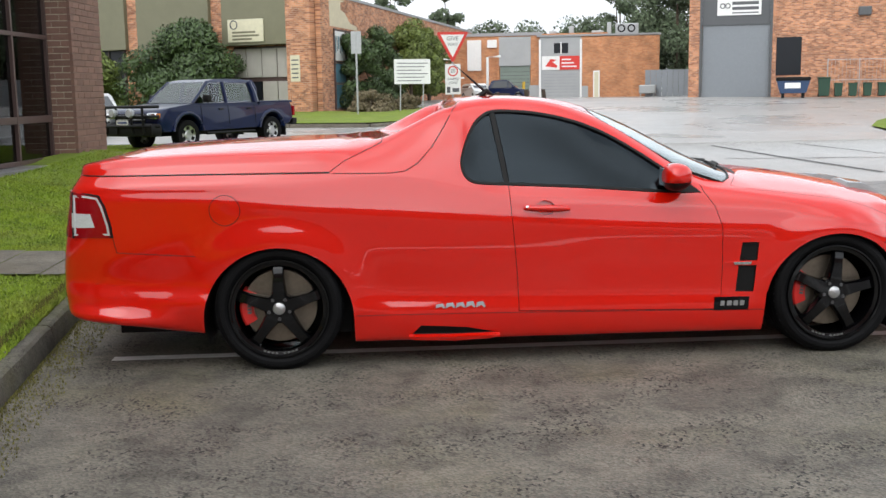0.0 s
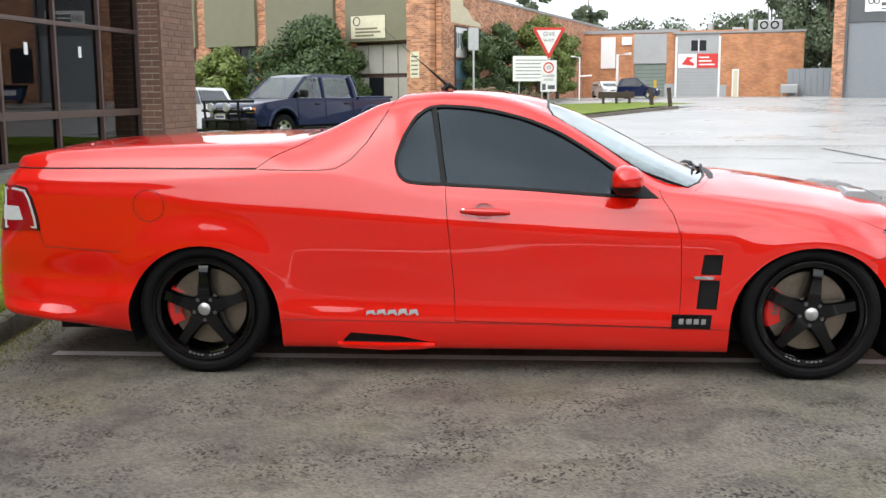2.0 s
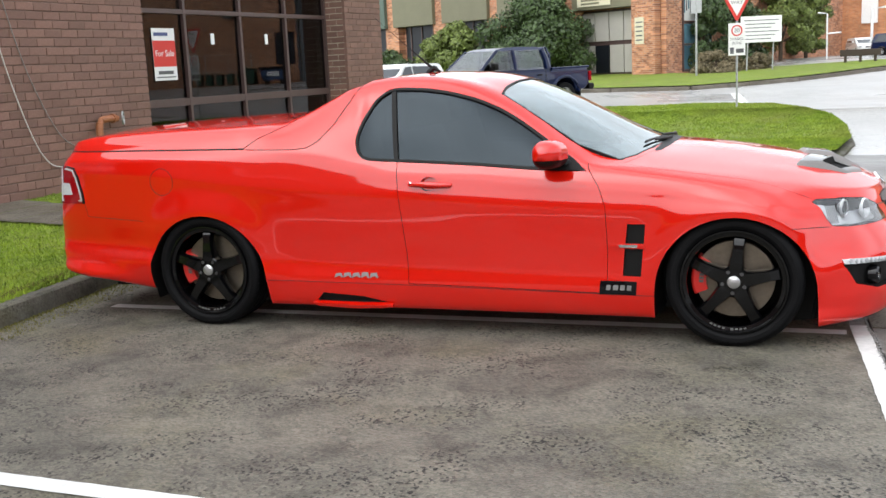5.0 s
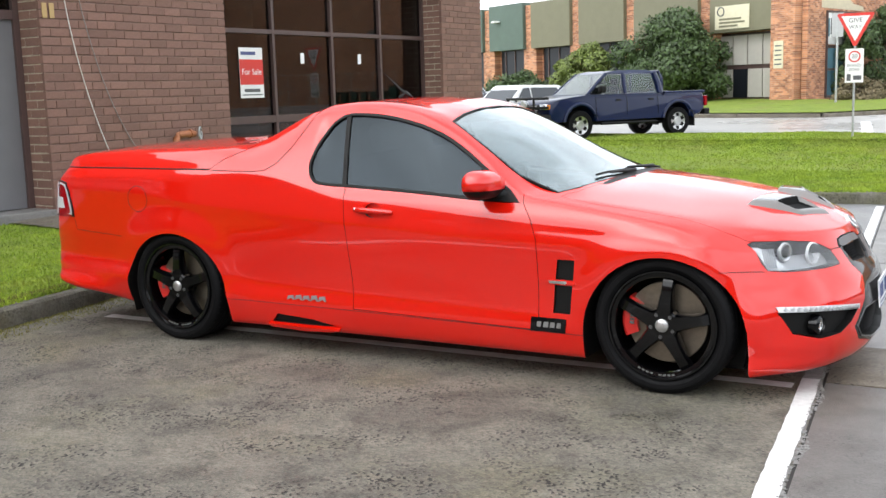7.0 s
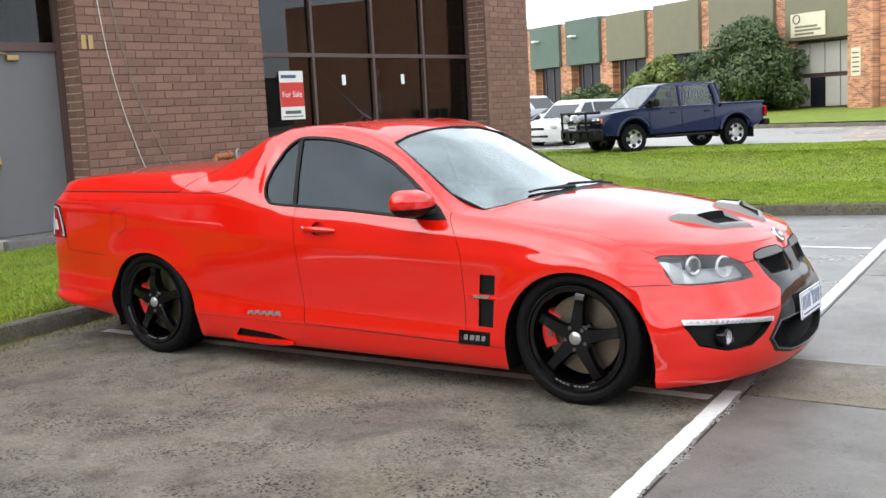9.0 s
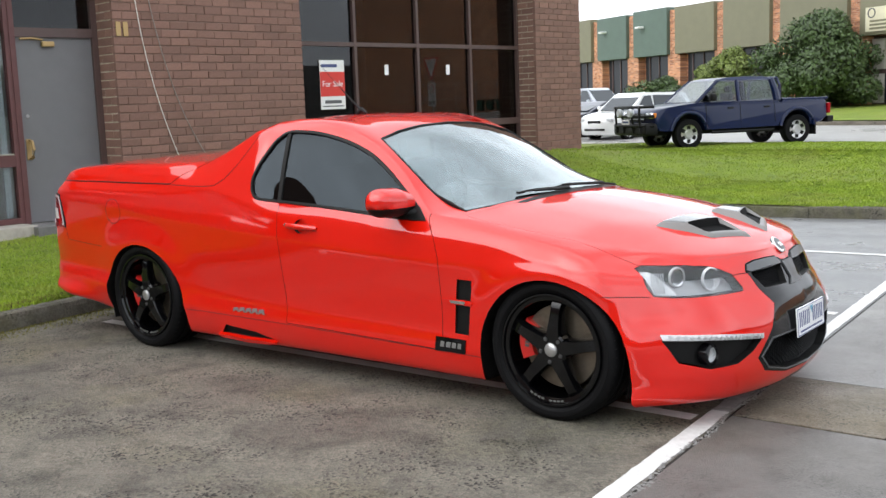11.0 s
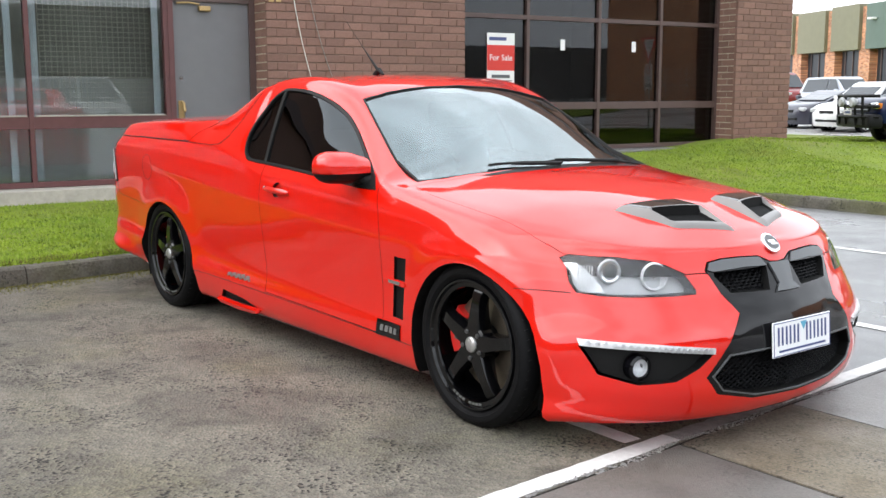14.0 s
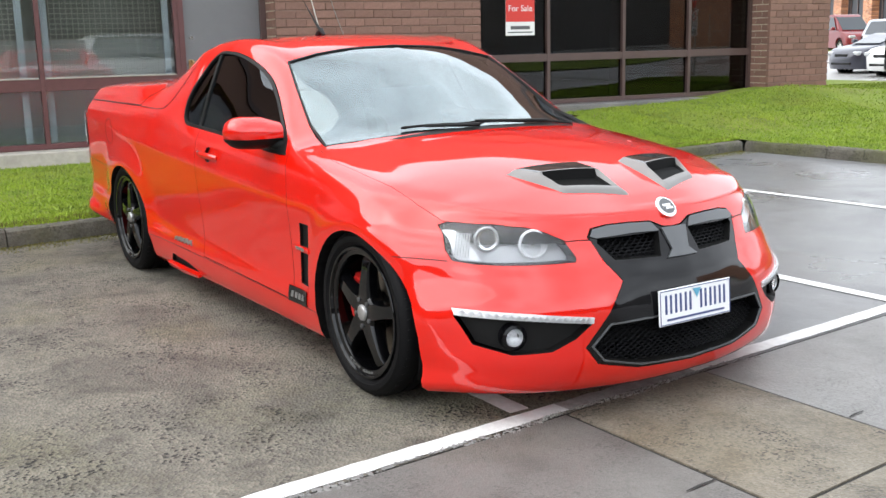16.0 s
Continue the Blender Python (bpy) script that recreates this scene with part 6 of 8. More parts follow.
place_wall(tagged(mesh_object("room_screen", box(-1.35, -1.3, -8, 2.6, 0.3, 3.2), M_shade), "dim grey wall inside the shop", "wall", kind="structure"))
for a, b in ((0.20, 1.60), (-1.36, 0.12)):
    part("inner_frame", box(-0.40, -0.362, a, b, 1.085, 1.10, 0.004), M_pale_sill, shop, "peeling pale strip under the glass")
for s in (0.235, 1.535, -0.02, -1.3):
    part("inner_frame", box(-0.475, -0.455, s - 0.035, s + 0.035, 0.4, 3.2), M_pale_frame, shop, "pale blue inner frame")
for a, b in ((0.30, 1.48), (-1.25, -0.06), (-2.8, -1.5)):
    bm = bmesh.new()
    for k in range(int((b - a) / 0.06) + 1):
        tube([(-0.52, a + 0.06 * k, 1.12), (-0.52, a + 0.06 * k, 3.2)], 0.0036, 4, bm)
    for k in range(int(2.08 / 0.055) + 1):
        tube([(-0.522, a, 1.12 + 0.055 * k), (-0.522, b, 1.12 + 0.055 * k)], 0.0036, 4, bm)
    part("wire_mesh", bm, M_wire, shop, "pale wire security mesh")

door = place_wall(tagged(new("door_1"), "closed plain grey steel door with a small lock", "door", kind="structure"))
part("door_frame", box(-0.46, -0.36, 1.66, 1.72, 0.3, 3.3), M_frame_red, door)
part("door_frame", box(-0.46, -0.36, 2.62, 2.69, 0.3, 3.3), M_frame, door)
part("door_frame", box(-0.455, -0.365, 1.72, 2.62, 2.36, 2.46), M_frame, door)
part("door_leaf", box(-0.445, -0.40, 1.72, 2.62, 0.32, 2.36, 0.003), M_door, door, "grey door leaf")
part("pane", box(-0.42, -0.412, 1.72, 2.62, 2.46, 3.3), M_dark_glass, door)
bm = turned([(0.0, 0.0), (0.022, 0.0), (0.024, 0.006), (0.024, 0.012), (0.0, 0.012)], 20)
bmesh.ops.transform(bm, matrix=Matrix.Translation((-0.39, 1.80, 1.50)) @ pose(0, 0, 0, 0, 0, 90), verts=bm.verts)
part("lock", bm, M_chrome, door, "round metal lock")
M_brass = material("aged_brass", (0.42, 0.29, 0.13), 0.4, metal=0.6)
bm = box(-0.40, -0.392, 1.755, 1.815, 1.02, 1.25, 0.004)
part("handle_plate", bm, M_brass, door)
part("door_handle", tube([(-0.39, 1.79, 1.235), (-0.345, 1.80, 1.225), (-0.325, 1.805, 1.135), (-0.345, 1.80, 1.045), (-0.39, 1.79, 1.035)], [0.014, 0.017, 0.019, 0.017, 0.014], 8), M_brass, door, "worn brass pull handle", smooth=True)
closer = part("door_closer", box(-0.40, -0.345, 2.02, 2.16, 2.255, 2.315, 0.012), M_brass, door, "small brass door closer")
part("closer_arm", tube([(-0.37, 2.03, 2.33), (-0.35, 1.9, 2.345), (-0.345, 1.76, 2.335)], 0.011, 8), M_brass, closer, smooth=True)
part("step", box(-0.6, 0.05, 1.6, 2.69, 0.1, 0.315, 0.01), M_concrete, door, "concrete door step")

number = place_wall(thing("number_plaque", "two small brass bars on the brick beside the door", "plaque"))
for s in (2.75, 2.84):
    part("bar", box(0.004, 0.014, s - 0.03, s + 0.03, 2.36, 2.52, 0.003), M_brass, number)

# ---- hydrant pipe and loose cables on the wall ----
M_pipe = material("rusty_orange_pipe", (0.33, 0.12, 0.05), 0.55, vary=0.2, scale=15)
pipe = place_wall(thing("hydrant_pipe", "orange-brown standpipe with a grey valve wheel against the brick", "pipe"))
part("riser", tube([(0.10, 4.36, 0.2), (0.10, 4.36, 0.92), (0.10, 4.37, 0.99), (0.10, 4.41, 1.03), (0.10, 4.48, 1.04), (0.10, 4.60, 1.04)], 0.042, 14), M_pipe, pipe, smooth=True)
part("collar", tube([(0.10, 4.36, 0.78), (0.10, 4.36, 0.83)], 0.046, 14), M_white, pipe, "white paint band")
part("valve_body", tube([(0.10, 4.58, 1.04), (0.10, 4.62, 1.04), (0.13, 4.66, 1.035)], [0.055, 0.05, 0.03], 12), M_pipe, pipe, smooth=True)
bm = bmesh.new()
tube([(0.0, 0.075 * math.cos(a), 0.075 * math.sin(a)) for a in (k * math.pi / 12 for k in range(25))], 0.011, 6, bm)
for a in (0.3, 2.4, 4.5):
    tube([(0, 0, 0), (0, 0.07 * math.cos(a), 0.07 * math.sin(a))], 0.008, 5, bm)
bmesh.ops.transform(bm, matrix=Matrix.Translation((0.15, 4.71, 1.04)) @ pose(0, 0, 0, 0, 0, 35), verts=bm.verts)
part("valve_wheel", bm, M_galv, pipe, "grey handwheel", smooth=True)
M_cable = material("pale_cable", (0.62, 0.60, 0.56), 0.6)
M_cable_grey = material("grey_cable", (0.25, 0.22, 0.20), 0.6)
for pts, mat, label in (([(0.02, 2.88, 4.2), (0.02, 2.98, 2.75), (0.02, 3.14, 1.82), (0.03, 3.40, 0.98), (0.03, 3.62, 0.62), (0.03, 3.9, 0.52), (0.04, 4.22, 0.31)], M_cable, "loose white cable hanging down the brick"),
                        ([(0.02, 3.02, 4.2), (0.02, 3.14, 2.85), (0.02, 3.42, 1.72), (0.02, 3.80, 0.95), (0.02, 4.10, 0.74), (0.02, 4.28, 0.62)], M_cable_grey, "loose grey cable hanging down the brick")):
    c = place_wall(thing("cable", label, "cable"))
    fine = refine(np.array(pts), 6)
    part("cord", tube([tuple(p) for p in fine], 0.006, 6), mat, c, smooth=True)
wall_details()


# ---- the far side: factories, signs, hedges, vehicles ----
def brick_material(name, a, b, mortar, scale):
    m = material(name, a, 0.85)
    nt = m.node_tree
    p = nt.nodes["Principled BSDF"]
    co = nt.nodes.new("ShaderNodeTexCoord")
    mp = nt.nodes.new("ShaderNodeMapping")
    mp.inputs["Rotation"].default_value = (math.pi / 2, 0, 0)
    br = nt.nodes.new("ShaderNodeTexBrick")
    br.inputs["Color1"].default_value, br.inputs["Color2"].default_value, br.inputs["Mortar"].default_value = (*a, 1), (*b, 1), (*mortar, 1)
    br.inputs["Scale"].default_value = 1.0
    br.inputs["Brick Width"].default_value, br.inputs["Row Height"].default_value, br.inputs["Mortar Size"].default_value = 0.24, 0.086, 0.006
    no = nt.nodes.new("ShaderNodeTexNoise")
    no.inputs["Scale"].default_value = 1.3
    no.inputs["Detail"].default_value = 6.0
    mx = nt.nodes.new("ShaderNodeMixRGB")
    mx.blend_type = "OVERLAY"
    mx.inputs["Fac"].default_value = 0.55
    nt.links.new(co.outputs["Object"], mp.inputs["Vector"])
    nt.links.new(mp.outputs["Vector"], br.inputs["Vector"])
    nt.links.new(co.outputs["Object"], no.inputs["Vector"])
    nt.links.new(br.outputs["Color"], mx.inputs["Color1"])
    nt.links.new(no.outputs["Fac"], mx.inputs["Color2"])
    nt.links.new(mx.outputs["Color"], p.inputs["Base Color"])
    return m


M_factory_brick = brick_material("orange_factory_brick", (0.62, 0.29, 0.15), (0.25, 0.10, 0.055), (0.46, 0.35, 0.27), 1)
M_orange_brick = brick_material("even_orange_brick", (0.56, 0.25, 0.115), (0.42, 0.175, 0.08), (0.44, 0.28, 0.18), 1)
M_green_door = material("dull_green_shutter", (0.20, 0.25, 0.215), 0.6, vary=0.1, scale=2)
M_peel = material("peeling_cream_paint", (0.60, 0.53, 0.38), 0.7, vary=0.1)
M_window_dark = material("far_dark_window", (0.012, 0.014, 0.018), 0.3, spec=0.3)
M_window_pale = material("pale_blinds", (0.42, 0.40, 0.36), 0.6, vary=0.1, scale=1)
M_window_blue = material("blue_window", (0.12, 0.24, 0.30), 0.2, vary=0.2, scale=1)
M_pale_grey = material("pale_grey_paint", (0.36, 0.37, 0.37), 0.6, vary=0.08, scale=1.5)
M_roof_tin = material("roof_tin", (0.3, 0.3, 0.3), 0.6)


def frame_at(x, y, dx, dy, z=None, size=1.0):
    """Local x along the front (dx, dy), local y into the building, z up."""
    d = Vector((dx, dy, 0)).normalized()
    n = Vector((-d.y, d.x, 0))
    p, k = bend(x, y, rise(x, y) if z is None else z)
    k *= size
    return Matrix(((k * d.x, k * n.x, 0, p.x), (k * d.y, k * n.y, 0, p.y), (0, 0, k, p.z), (0, 0, 0, 1)))


# factory with green fascias: its front runs away to the left of its corner, its brick side to the right
def green_factory():
    b = thing("factory", "orange brick factory with green metal fascias over its bays", "building", frame_at(-30.5, 58.2, 0.88, -0.475, 0.45))
    L = 31.3
    part("wall", box(-12.6, L - 0.9, 0.35, 0.65, -0.5, 5.5), M_factory_brick, b)
    tops = 5.95
    edges = [-12.6, -8.4, -4.2, 0.0, 3.9, 7.9, 12.0, 16.2, 20.5, 25.6, 30.0]
    for i, (a, c) in enumerate(zip(edges, edges[1:])):
        mat = M_teal_panel if i in (4, 5) else M_green_panel
        drop = 3.35
        part("fascia", box(a + 0.75, c, -0.35, 0.40, drop, tops + 0.08 * (i % 2), 0.02), mat, b, "ribbed metal fascia")
        part("brick_pier", box(a - 0.2, a + 0.95, -0.12, 0.36, -0.5, tops - 0.1), M_factory_brick, b)
        if i in (4, 5):
            part("flood_lamp", box(a + 1.5, a + 1.9, -0.75, -0.36, 5.0, 5.12, 0.02), M_white, b, "small white flood lamp")
        if i < 9:
            # near-black slab on the wall: the bay's inner shade as colour
            part("bay_window", box(a + 1.2, c - 0.15, 0.25, 0.349, 0.0, drop), M_window_dark, b, "near-black slab for a shaded bay opening")
            for k in range(3):
                x = a + 1.2 + (c - a - 1.35) * (k + 0.5) / 3
                part("window_bar", box(x - 0.04, x + 0.04, 0.2, 0.25, 0.0, drop), M_frame, b)
    # the last bay before the corner: pale blinds in a dark grid
    a, c = 25.6, 30.0
    for j, (z0, z1) in enumerate(((0.35, 1.65), (1.85, 3.2))):
        for k in range(4):
            x0, x1 = a + 0.85 + 0.87 * k, a + 0.85 + 0.87 * k + 0.81
            mat = M_window_dark if (j == 0 and k == 1) else M_window_pale
            part("window_pane", box(x0, x1, 0.22, 0.30, z0, z1), mat, b)
    part("window_grid", box(a + 0.75, c, 0.30, 0.349, 0.2, 3.3), M_frame, b)
    part("corner_column", box(30.0, 31.3, -0.45, 0.8, -0.5, tops + 0.15), M_factory_brick, b)
    part("wall_notice", box(30.2, 30.7, -0.48, -0.45, 1.6, 2.8), M_cream, b, "tall cream notice board")
    for k in range(5):
        part("notice_bar", box(30.27, 30.63, -0.485, -0.48, 1.75 + 0.2 * k, 1.81 + 0.2 * k), M_smoke, b)
    part("roof", box(-12.6, L - 6, 0.66, 8, 5.2, 5.4), M_roof_tin, b)
    sign = part("fascia_sign", box(26.75, 28.75, -0.42, -0.376, 3.5, 4.55), M_cream, b, "cream sign with dark lines and a ring")
    bm = turned([(0.17, -0.44), (0.22, -0.44), (0.22, -0.42), (0.17, -0.42)], 24, closed=True)
    bmesh.ops.translate(bm, verts=bm.verts, vec=(27.1, 0, 4.3))
    part("sign_ring", bm, M_smoke, sign)
    for k, wd in enumerate((1.1, 1.5, 1.3)):
        part("sign_bar", box(27.0, 27.0 + wd, -0.43, -0.42, 3.58 + 0.16 * k, 3.67 + 0.16 * k), M_green_panel, sign)
    # side wall
    s = thing("factory_wing", "long orange brick side wall with peeling cream paint and blue windows", "building", frame_at(-2.95, 43.25, 0.29, 0.957, 0.5))
    part("wall", box(0.05, 36, -0.25, -0.0, -0.6, 5.55), M_factory_brick, s)
    part("coping", box(0.0, 36, -0.3, 0.05, 5.55, 5.7), M_roof_tin, s)
    part("window_pane", box(1.9, 3.5, -0.25 - 0.04, -0.25, 0.3, 1.4), M_window_blue, s)
    part("window_pane", box(1.9, 3.5, -0.25 - 0.04, -0.25, 1.5, 2.4), M_window_blue, s)
    part("window_pane", box(3.6, 5.2, -0.25 - 0.04, -0.25, 0.3, 2.4), M_window_blue, s)
    part("window_pane", box(1.9, 3.7, -0.25 - 0.04, -0.25, 2.55, 3.95), M_white, s)
    part("window_pane", box(3.8, 5.6, -0.25 - 0.04, -0.25, 2.55, 3.95), M_window_pale, s)
    for x in (1.85, 3.55, 5.25):
        part("window_frame", box(x - 0.05, x + 0.05, -0.25 - 0.07, -0.25, 0.2, 4.0), M_frame, s)
    for z in (0.25, 1.45, 2.47, 4.0):
        part("window_frame", box(1.8, 5.7, -0.25 - 0.065, -0.25, z - 0.04, z + 0.04), M_frame, s)
    rng = random.Random(8)
    out = [(1.4, 4.1), (5.8, 4.1), (5.6, 4.35), (4.4, 4.45), (3.6, 4.9), (3.0, 5.0), (3.1, 5.3), (3.9, 5.5), (1.4, 5.5)]
    part("paint_patch", prism([(x + rng.uniform(-0.1, 0.1), z + rng.uniform(-0.05, 0.05)) for x, z in out], -0.262, -0.25), M_peel, s, "peeling cream paint")
    part("window_pane", box(19.5, 22.0, -0.25 - 0.05, -0.25, 3.6, 4.6), M_window_pale, s)
    for k in range(7):
        part("wall_mark", box(1.95 + 0.24 * k, 2.08 + 0.24 * k, -0.30, -0.29, 2.9 + 0.1 * (k % 3), 3.7), M_smoke if k % 2 else M_window_blue, s)


green_factory()


def pale_factory():
    b = thing("factory", "low orange brick factory with grey doors and pale boards", "building", frame_at(1.7, 70.9, 0.975, -0.22, 0.95))
    part("wall", box(3.4, 15.0, 0.0, 0.4, -0.6, 4.5), M_orange_brick, b)
    part("parapet", box(3.2, 10.4, -0.1, 0.42, 4.4, 4.62), M_roof_tin, b)
    part("pale_board", box(5.05, 6.05, -0.16, -0.0, 2.0, 4.15), M_white, b)
    part("pale_board", box(6.5, 7.2, -0.16, -0.0, 3.6, 4.15), M_white, b)
    part("upper_cladding", box(7.35, 9.6, -0.24, 0.0, 2.3, 4.32), M_pale_grey, b, "pale grey cladding")
    part("roller_door", box(7.4, 9.55, -0.1, 0.0, -0.3, 2.3), M_green_door, b, "dull green shutter")
    for k in range(8):
        part("door_slat", box(7.45, 9.5, -0.115, -0.1, 0.1 + 0.25 * k, 0.13 + 0.25 * k), M_smoke, b)
    part("brick_pier", box(9.6, 10.4, -0.2, 0.0, -0.6, 4.35), M_orange_brick, b)
    part("pier_base", box(9.5, 10.4, -0.3, -0.2, -0.6, 0.9), M_pale_grey, b, "grey painted base")
    part("brick_pier", box(7.2, 7.35, -0.2, 0.0, -0.6, 4.35), M_orange_brick, b)
    w = frame_at(11.7, 68.6, 0.975, -0.22, 0.8)
    u = thing("factory", "brick workshop with a white roller door and red banner", "building", w)
    part("front_wall", box(0, 2.9, -0.5, 0.0, -0.6, 4.4), M_pale_grey, u)
    part("brick_wall", box(2.9, 8.3, -0.55, -0.05, -0.6, 4.35), M_orange_brick, u)
    part("pier_base", box(2.96, 3.4, -0.66, -0.55, -0.6, 0.95), M_pale_grey, u, "grey painted base")
    part("banner", box(0.15, 1.4, -0.56, -0.5, 2.1, 3.05), M_white, u, "white half of the banner")
    part("banner", box(1.4, 2.8, -0.56, -0.5, 2.1, 3.05), M_red_sign, u, "red half of the banner")
    for k in range(3):
        part("banner_bar", box(1.55, 2.6 - 0.2 * k, -0.57, -0.56, 2.28 + 0.24 * k, 2.37 + 0.24 * k), M_white, u)
    part("banner_mark", prism([(0.4, 2.35), (1.2, 2.25), (1.25, 2.4), (0.9, 2.62), (1.2, 2.8), (0.75, 2.85)], -0.575, -0.56), M_red_sign, u)
    part("roller_door", box(0.25, 2.7, -0.54, -0.5, -0.2, 2.0), M_pale_grey, u, "pale grey roller door")
    for k in range(9):
        part("door_slat", box(0.3, 2.65, -0.55, -0.54, 0.1 + 0.21 * k, 0.12 + 0.21 * k), M_grey_metal, u)
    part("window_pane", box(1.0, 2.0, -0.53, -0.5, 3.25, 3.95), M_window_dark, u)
    part("window_frame", box(1.46, 1.54, -0.54, -0.53, 3.2, 4.0), M_white, u)
    for x in (-0.05, 2.82):
        part("white_pier", box(x, x + 0.14, -0.62, -0.5, -0.6, 4.2), M_white, u)
    part("side_door", box(3.75, 4.2, -0.58, -0.55, -0.1, 2.0), M_white, u, "white side door")
    part("door_inner", box(3.83, 4.12, -0.595, -0.58, 0.0, 1.9), M_cream, u)
    part("parapet", box(-0.2, 8.4, -0.62, 0.3, 4.4, 4.52), M_roof_tin, u)
    for x, w_, h in ((0.6, 0.5, 0.4), (2.0, 0.35, 0.7), (3.6, 0.8, 0.35), (4.7, 0.3, 0.9), (5.3, 1.6, 0.8)):
        part("roof_vent", box(x, x + w_, 1.0, 2.2, 4.3, 4.5 + h, 0.05), M_galv, u, "roof vent and cooling unit")
    for x in (5.7, 6.4):
        bm = turned([(0.18, 0.95), (0.28, 0.95), (0.28, 1.0), (0.18, 1.0)], 20, closed=True)
        bmesh.ops.translate(bm, verts=bm.verts, vec=(x, 0, 4.95))
        part("fan_ring", bm, M_black, u)
    f = thing("fence", "pale grey corrugated yard fence", "fence", frame_at(20.4, 64.3, 0.9, -0.43, 0.95))
    for k in range(14):
        part("fence_panel", box(-2.2 + 0.38 * k, -1.84 + 0.38 * k, 0.0, 0.05 + 0.02 * (k % 2), -0.1, 1.8), M_grey_metal, f)
    k_ = thing("equipment_box", "grey metal box on legs by the brick wall", "box", frame_at(18.4, 64.6, 0.97, -0.22, 0.9, 0.62))
    part("tank", box(-0.9, 0.9, -0.5, 0.5, 0.4, 1.35, 0.1), M_galv, k_)
    for x in (-0.7, 0.7):
        part("leg", box(x - 0.05, x + 0.05, -0.4, 0.4, -0.2, 0.42), M_galv, k_)


pale_factory()


def roller_factory():
    b = thing("factory", "tall orange brick factory with a grey roller door", "building", frame_at(18.65, 56.3, 0.94, -0.34, 0.93))
    part("wall", box(0, 0.75, 0, 0.5, -0.6, 9.0), M_factory_brick, b)
    part("wall", box(4.65, 24, 0, 0.5, -0.6, 9.0), M_factory_brick, b)
    part("wall", box(0.75, 4.65, 0.3, 0.5, 4.0, 9.0), M_factory_brick, b)
    part("head_panel", box(0.75, 4.65, 0.1, 0.3, 4.2, 6.6), M_smoke, b, "dark panel over the door")
    part("roller_door", box(0.78, 4.62, 0.22, 0.3, -0.2, 4.2), M_grey_metal, b)
    for k in range(34):
        part("door_slat", box(0.80, 4.60, 0.19, 0.22, 0.0 + 0.123 * k, 0.07 + 0.123 * k), M_grey_metal, b)
    for x in (0.62, 4.62):
        part("door_post", box(x, x + 0.14, -0.06, 0.1, -0.2, 6.6), M_smoke, b)
    s = part("sign", box(1.6, 4.1, 0.02, 0.1, 4.75, 5.75), M_white, b, "white sign with dark marks")
    for k in range(2):
        part("sign_bar", box(2.45, 3.95, 0.01, 0.02, 5.35 - 0.3 * k, 5.53 - 0.3 * k), M_smoke, s)
    part("sign_bar", box(2.45, 3.95, 0.01, 0.02, 4.85, 4.92), M_smoke, s)
    for dx in (0.0, 0.3):
        bm = turned([(0.10, 0.0), (0.16, 0.0), (0.16, 0.02), (0.10, 0.02)], 20, closed=True)
        bmesh.ops.translate(bm, verts=bm.verts, vec=(1.9 + dx, 0, 5.3))
        part("sign_ring", bm, M_smoke, s)
    # no hole in the brick: the doorway's shade is a near-black slab
    part("doorway", box(5.0, 6.4, -0.02, 0.01, 1.2, 3.4), M_window_dark, b, "near-black slab for a shaded doorway")
    part("wall_lamp", box(9.4, 10.1, -0.3, 0.0, 4.5, 5.0, 0.05), M_smoke, b)
    part("roof", box(0, 24, 0.5, 12, 8.0, 8.2), M_roof_tin, b)
    rail = thing("fence", "galvanised wire yard fence", "fence", frame_at(25.6, 52.6, 0.94, -0.34, 0.9))
    for k in range(8):
        part("post", tube([(1.7 * k, 0, -0.2), (1.7 * k, 0, 2.1)], 0.03, 6), M_galv, rail)
    for z in (0.9, 2.05):
        part("rail", tube([(0, 0, z), (11.9, 0, z)], 0.02, 6), M_galv, rail)
    bm = bmesh.new()
    for k in range(60):
        tube([(0.2 * k, 0, 0.1), (0.2 * k, 0, 2.05)], 0.006, 4, bm)
    part("wire", bm, M_galv, rail)
    skip = thing("skip_bin", "dark blue waste skip with a white label", "bin", frame_at(23.6, 52.6, 0.94, -0.34, 0.9, 0.78))
    part("tub", prism([(-0.9, 0.25), (0.9, 0.25), (1.15, 1.15), (-1.15, 1.15)], -0.55, 0.55), M_skip, skip)
    part("lid", box(-1.2, 1.2, -0.62, 0.62, 1.15, 1.42, 0.05), M_black, skip, "black lid")
    part("label_plate", box(-0.6, 0.5, -0.56, -0.55, 0.6, 1.0), M_white, skip)
    for x in (-0.7, 0.7):
        part("foot", box(x - 0.1, x + 0.1, -0.4, 0.4, -0.1, 0.26), M_black, skip)
    first = thing("wheelie_bin", "dark green wheelie bin in a row by the fence", "bin", frame_at(25.15, 52.0, 0.94, -0.34, 0.88), "row of green bins")
    part("tub", prism([(-0.26, 0.05), (0.26, 0.05), (0.32, 1.0), (-0.32, 1.0)], -0.35, 0.35), M_bin, first)
    part("lid", box(-0.35, 0.35, -0.40, 0.40, 1.0, 1.1, 0.03), M_bin, first)
    part("wheel", tube([(-0.3, 0.3, 0.1), (0.3, 0.3, 0.1)], 0.1, 12), M_black, first)
    for k in range(1, 7):
        copy_thing(first, frame_at(25.15 + 0.72 * k, 52.0 - 0.26 * k, 0.94, -0.34, 0.88))


roller_factory()

# ---- the street corner: signs, posts, low rail ----
def upright(h, r=0.03):
    return tube([(0, 0, -0.2), (0, 0, h)], r, 10)


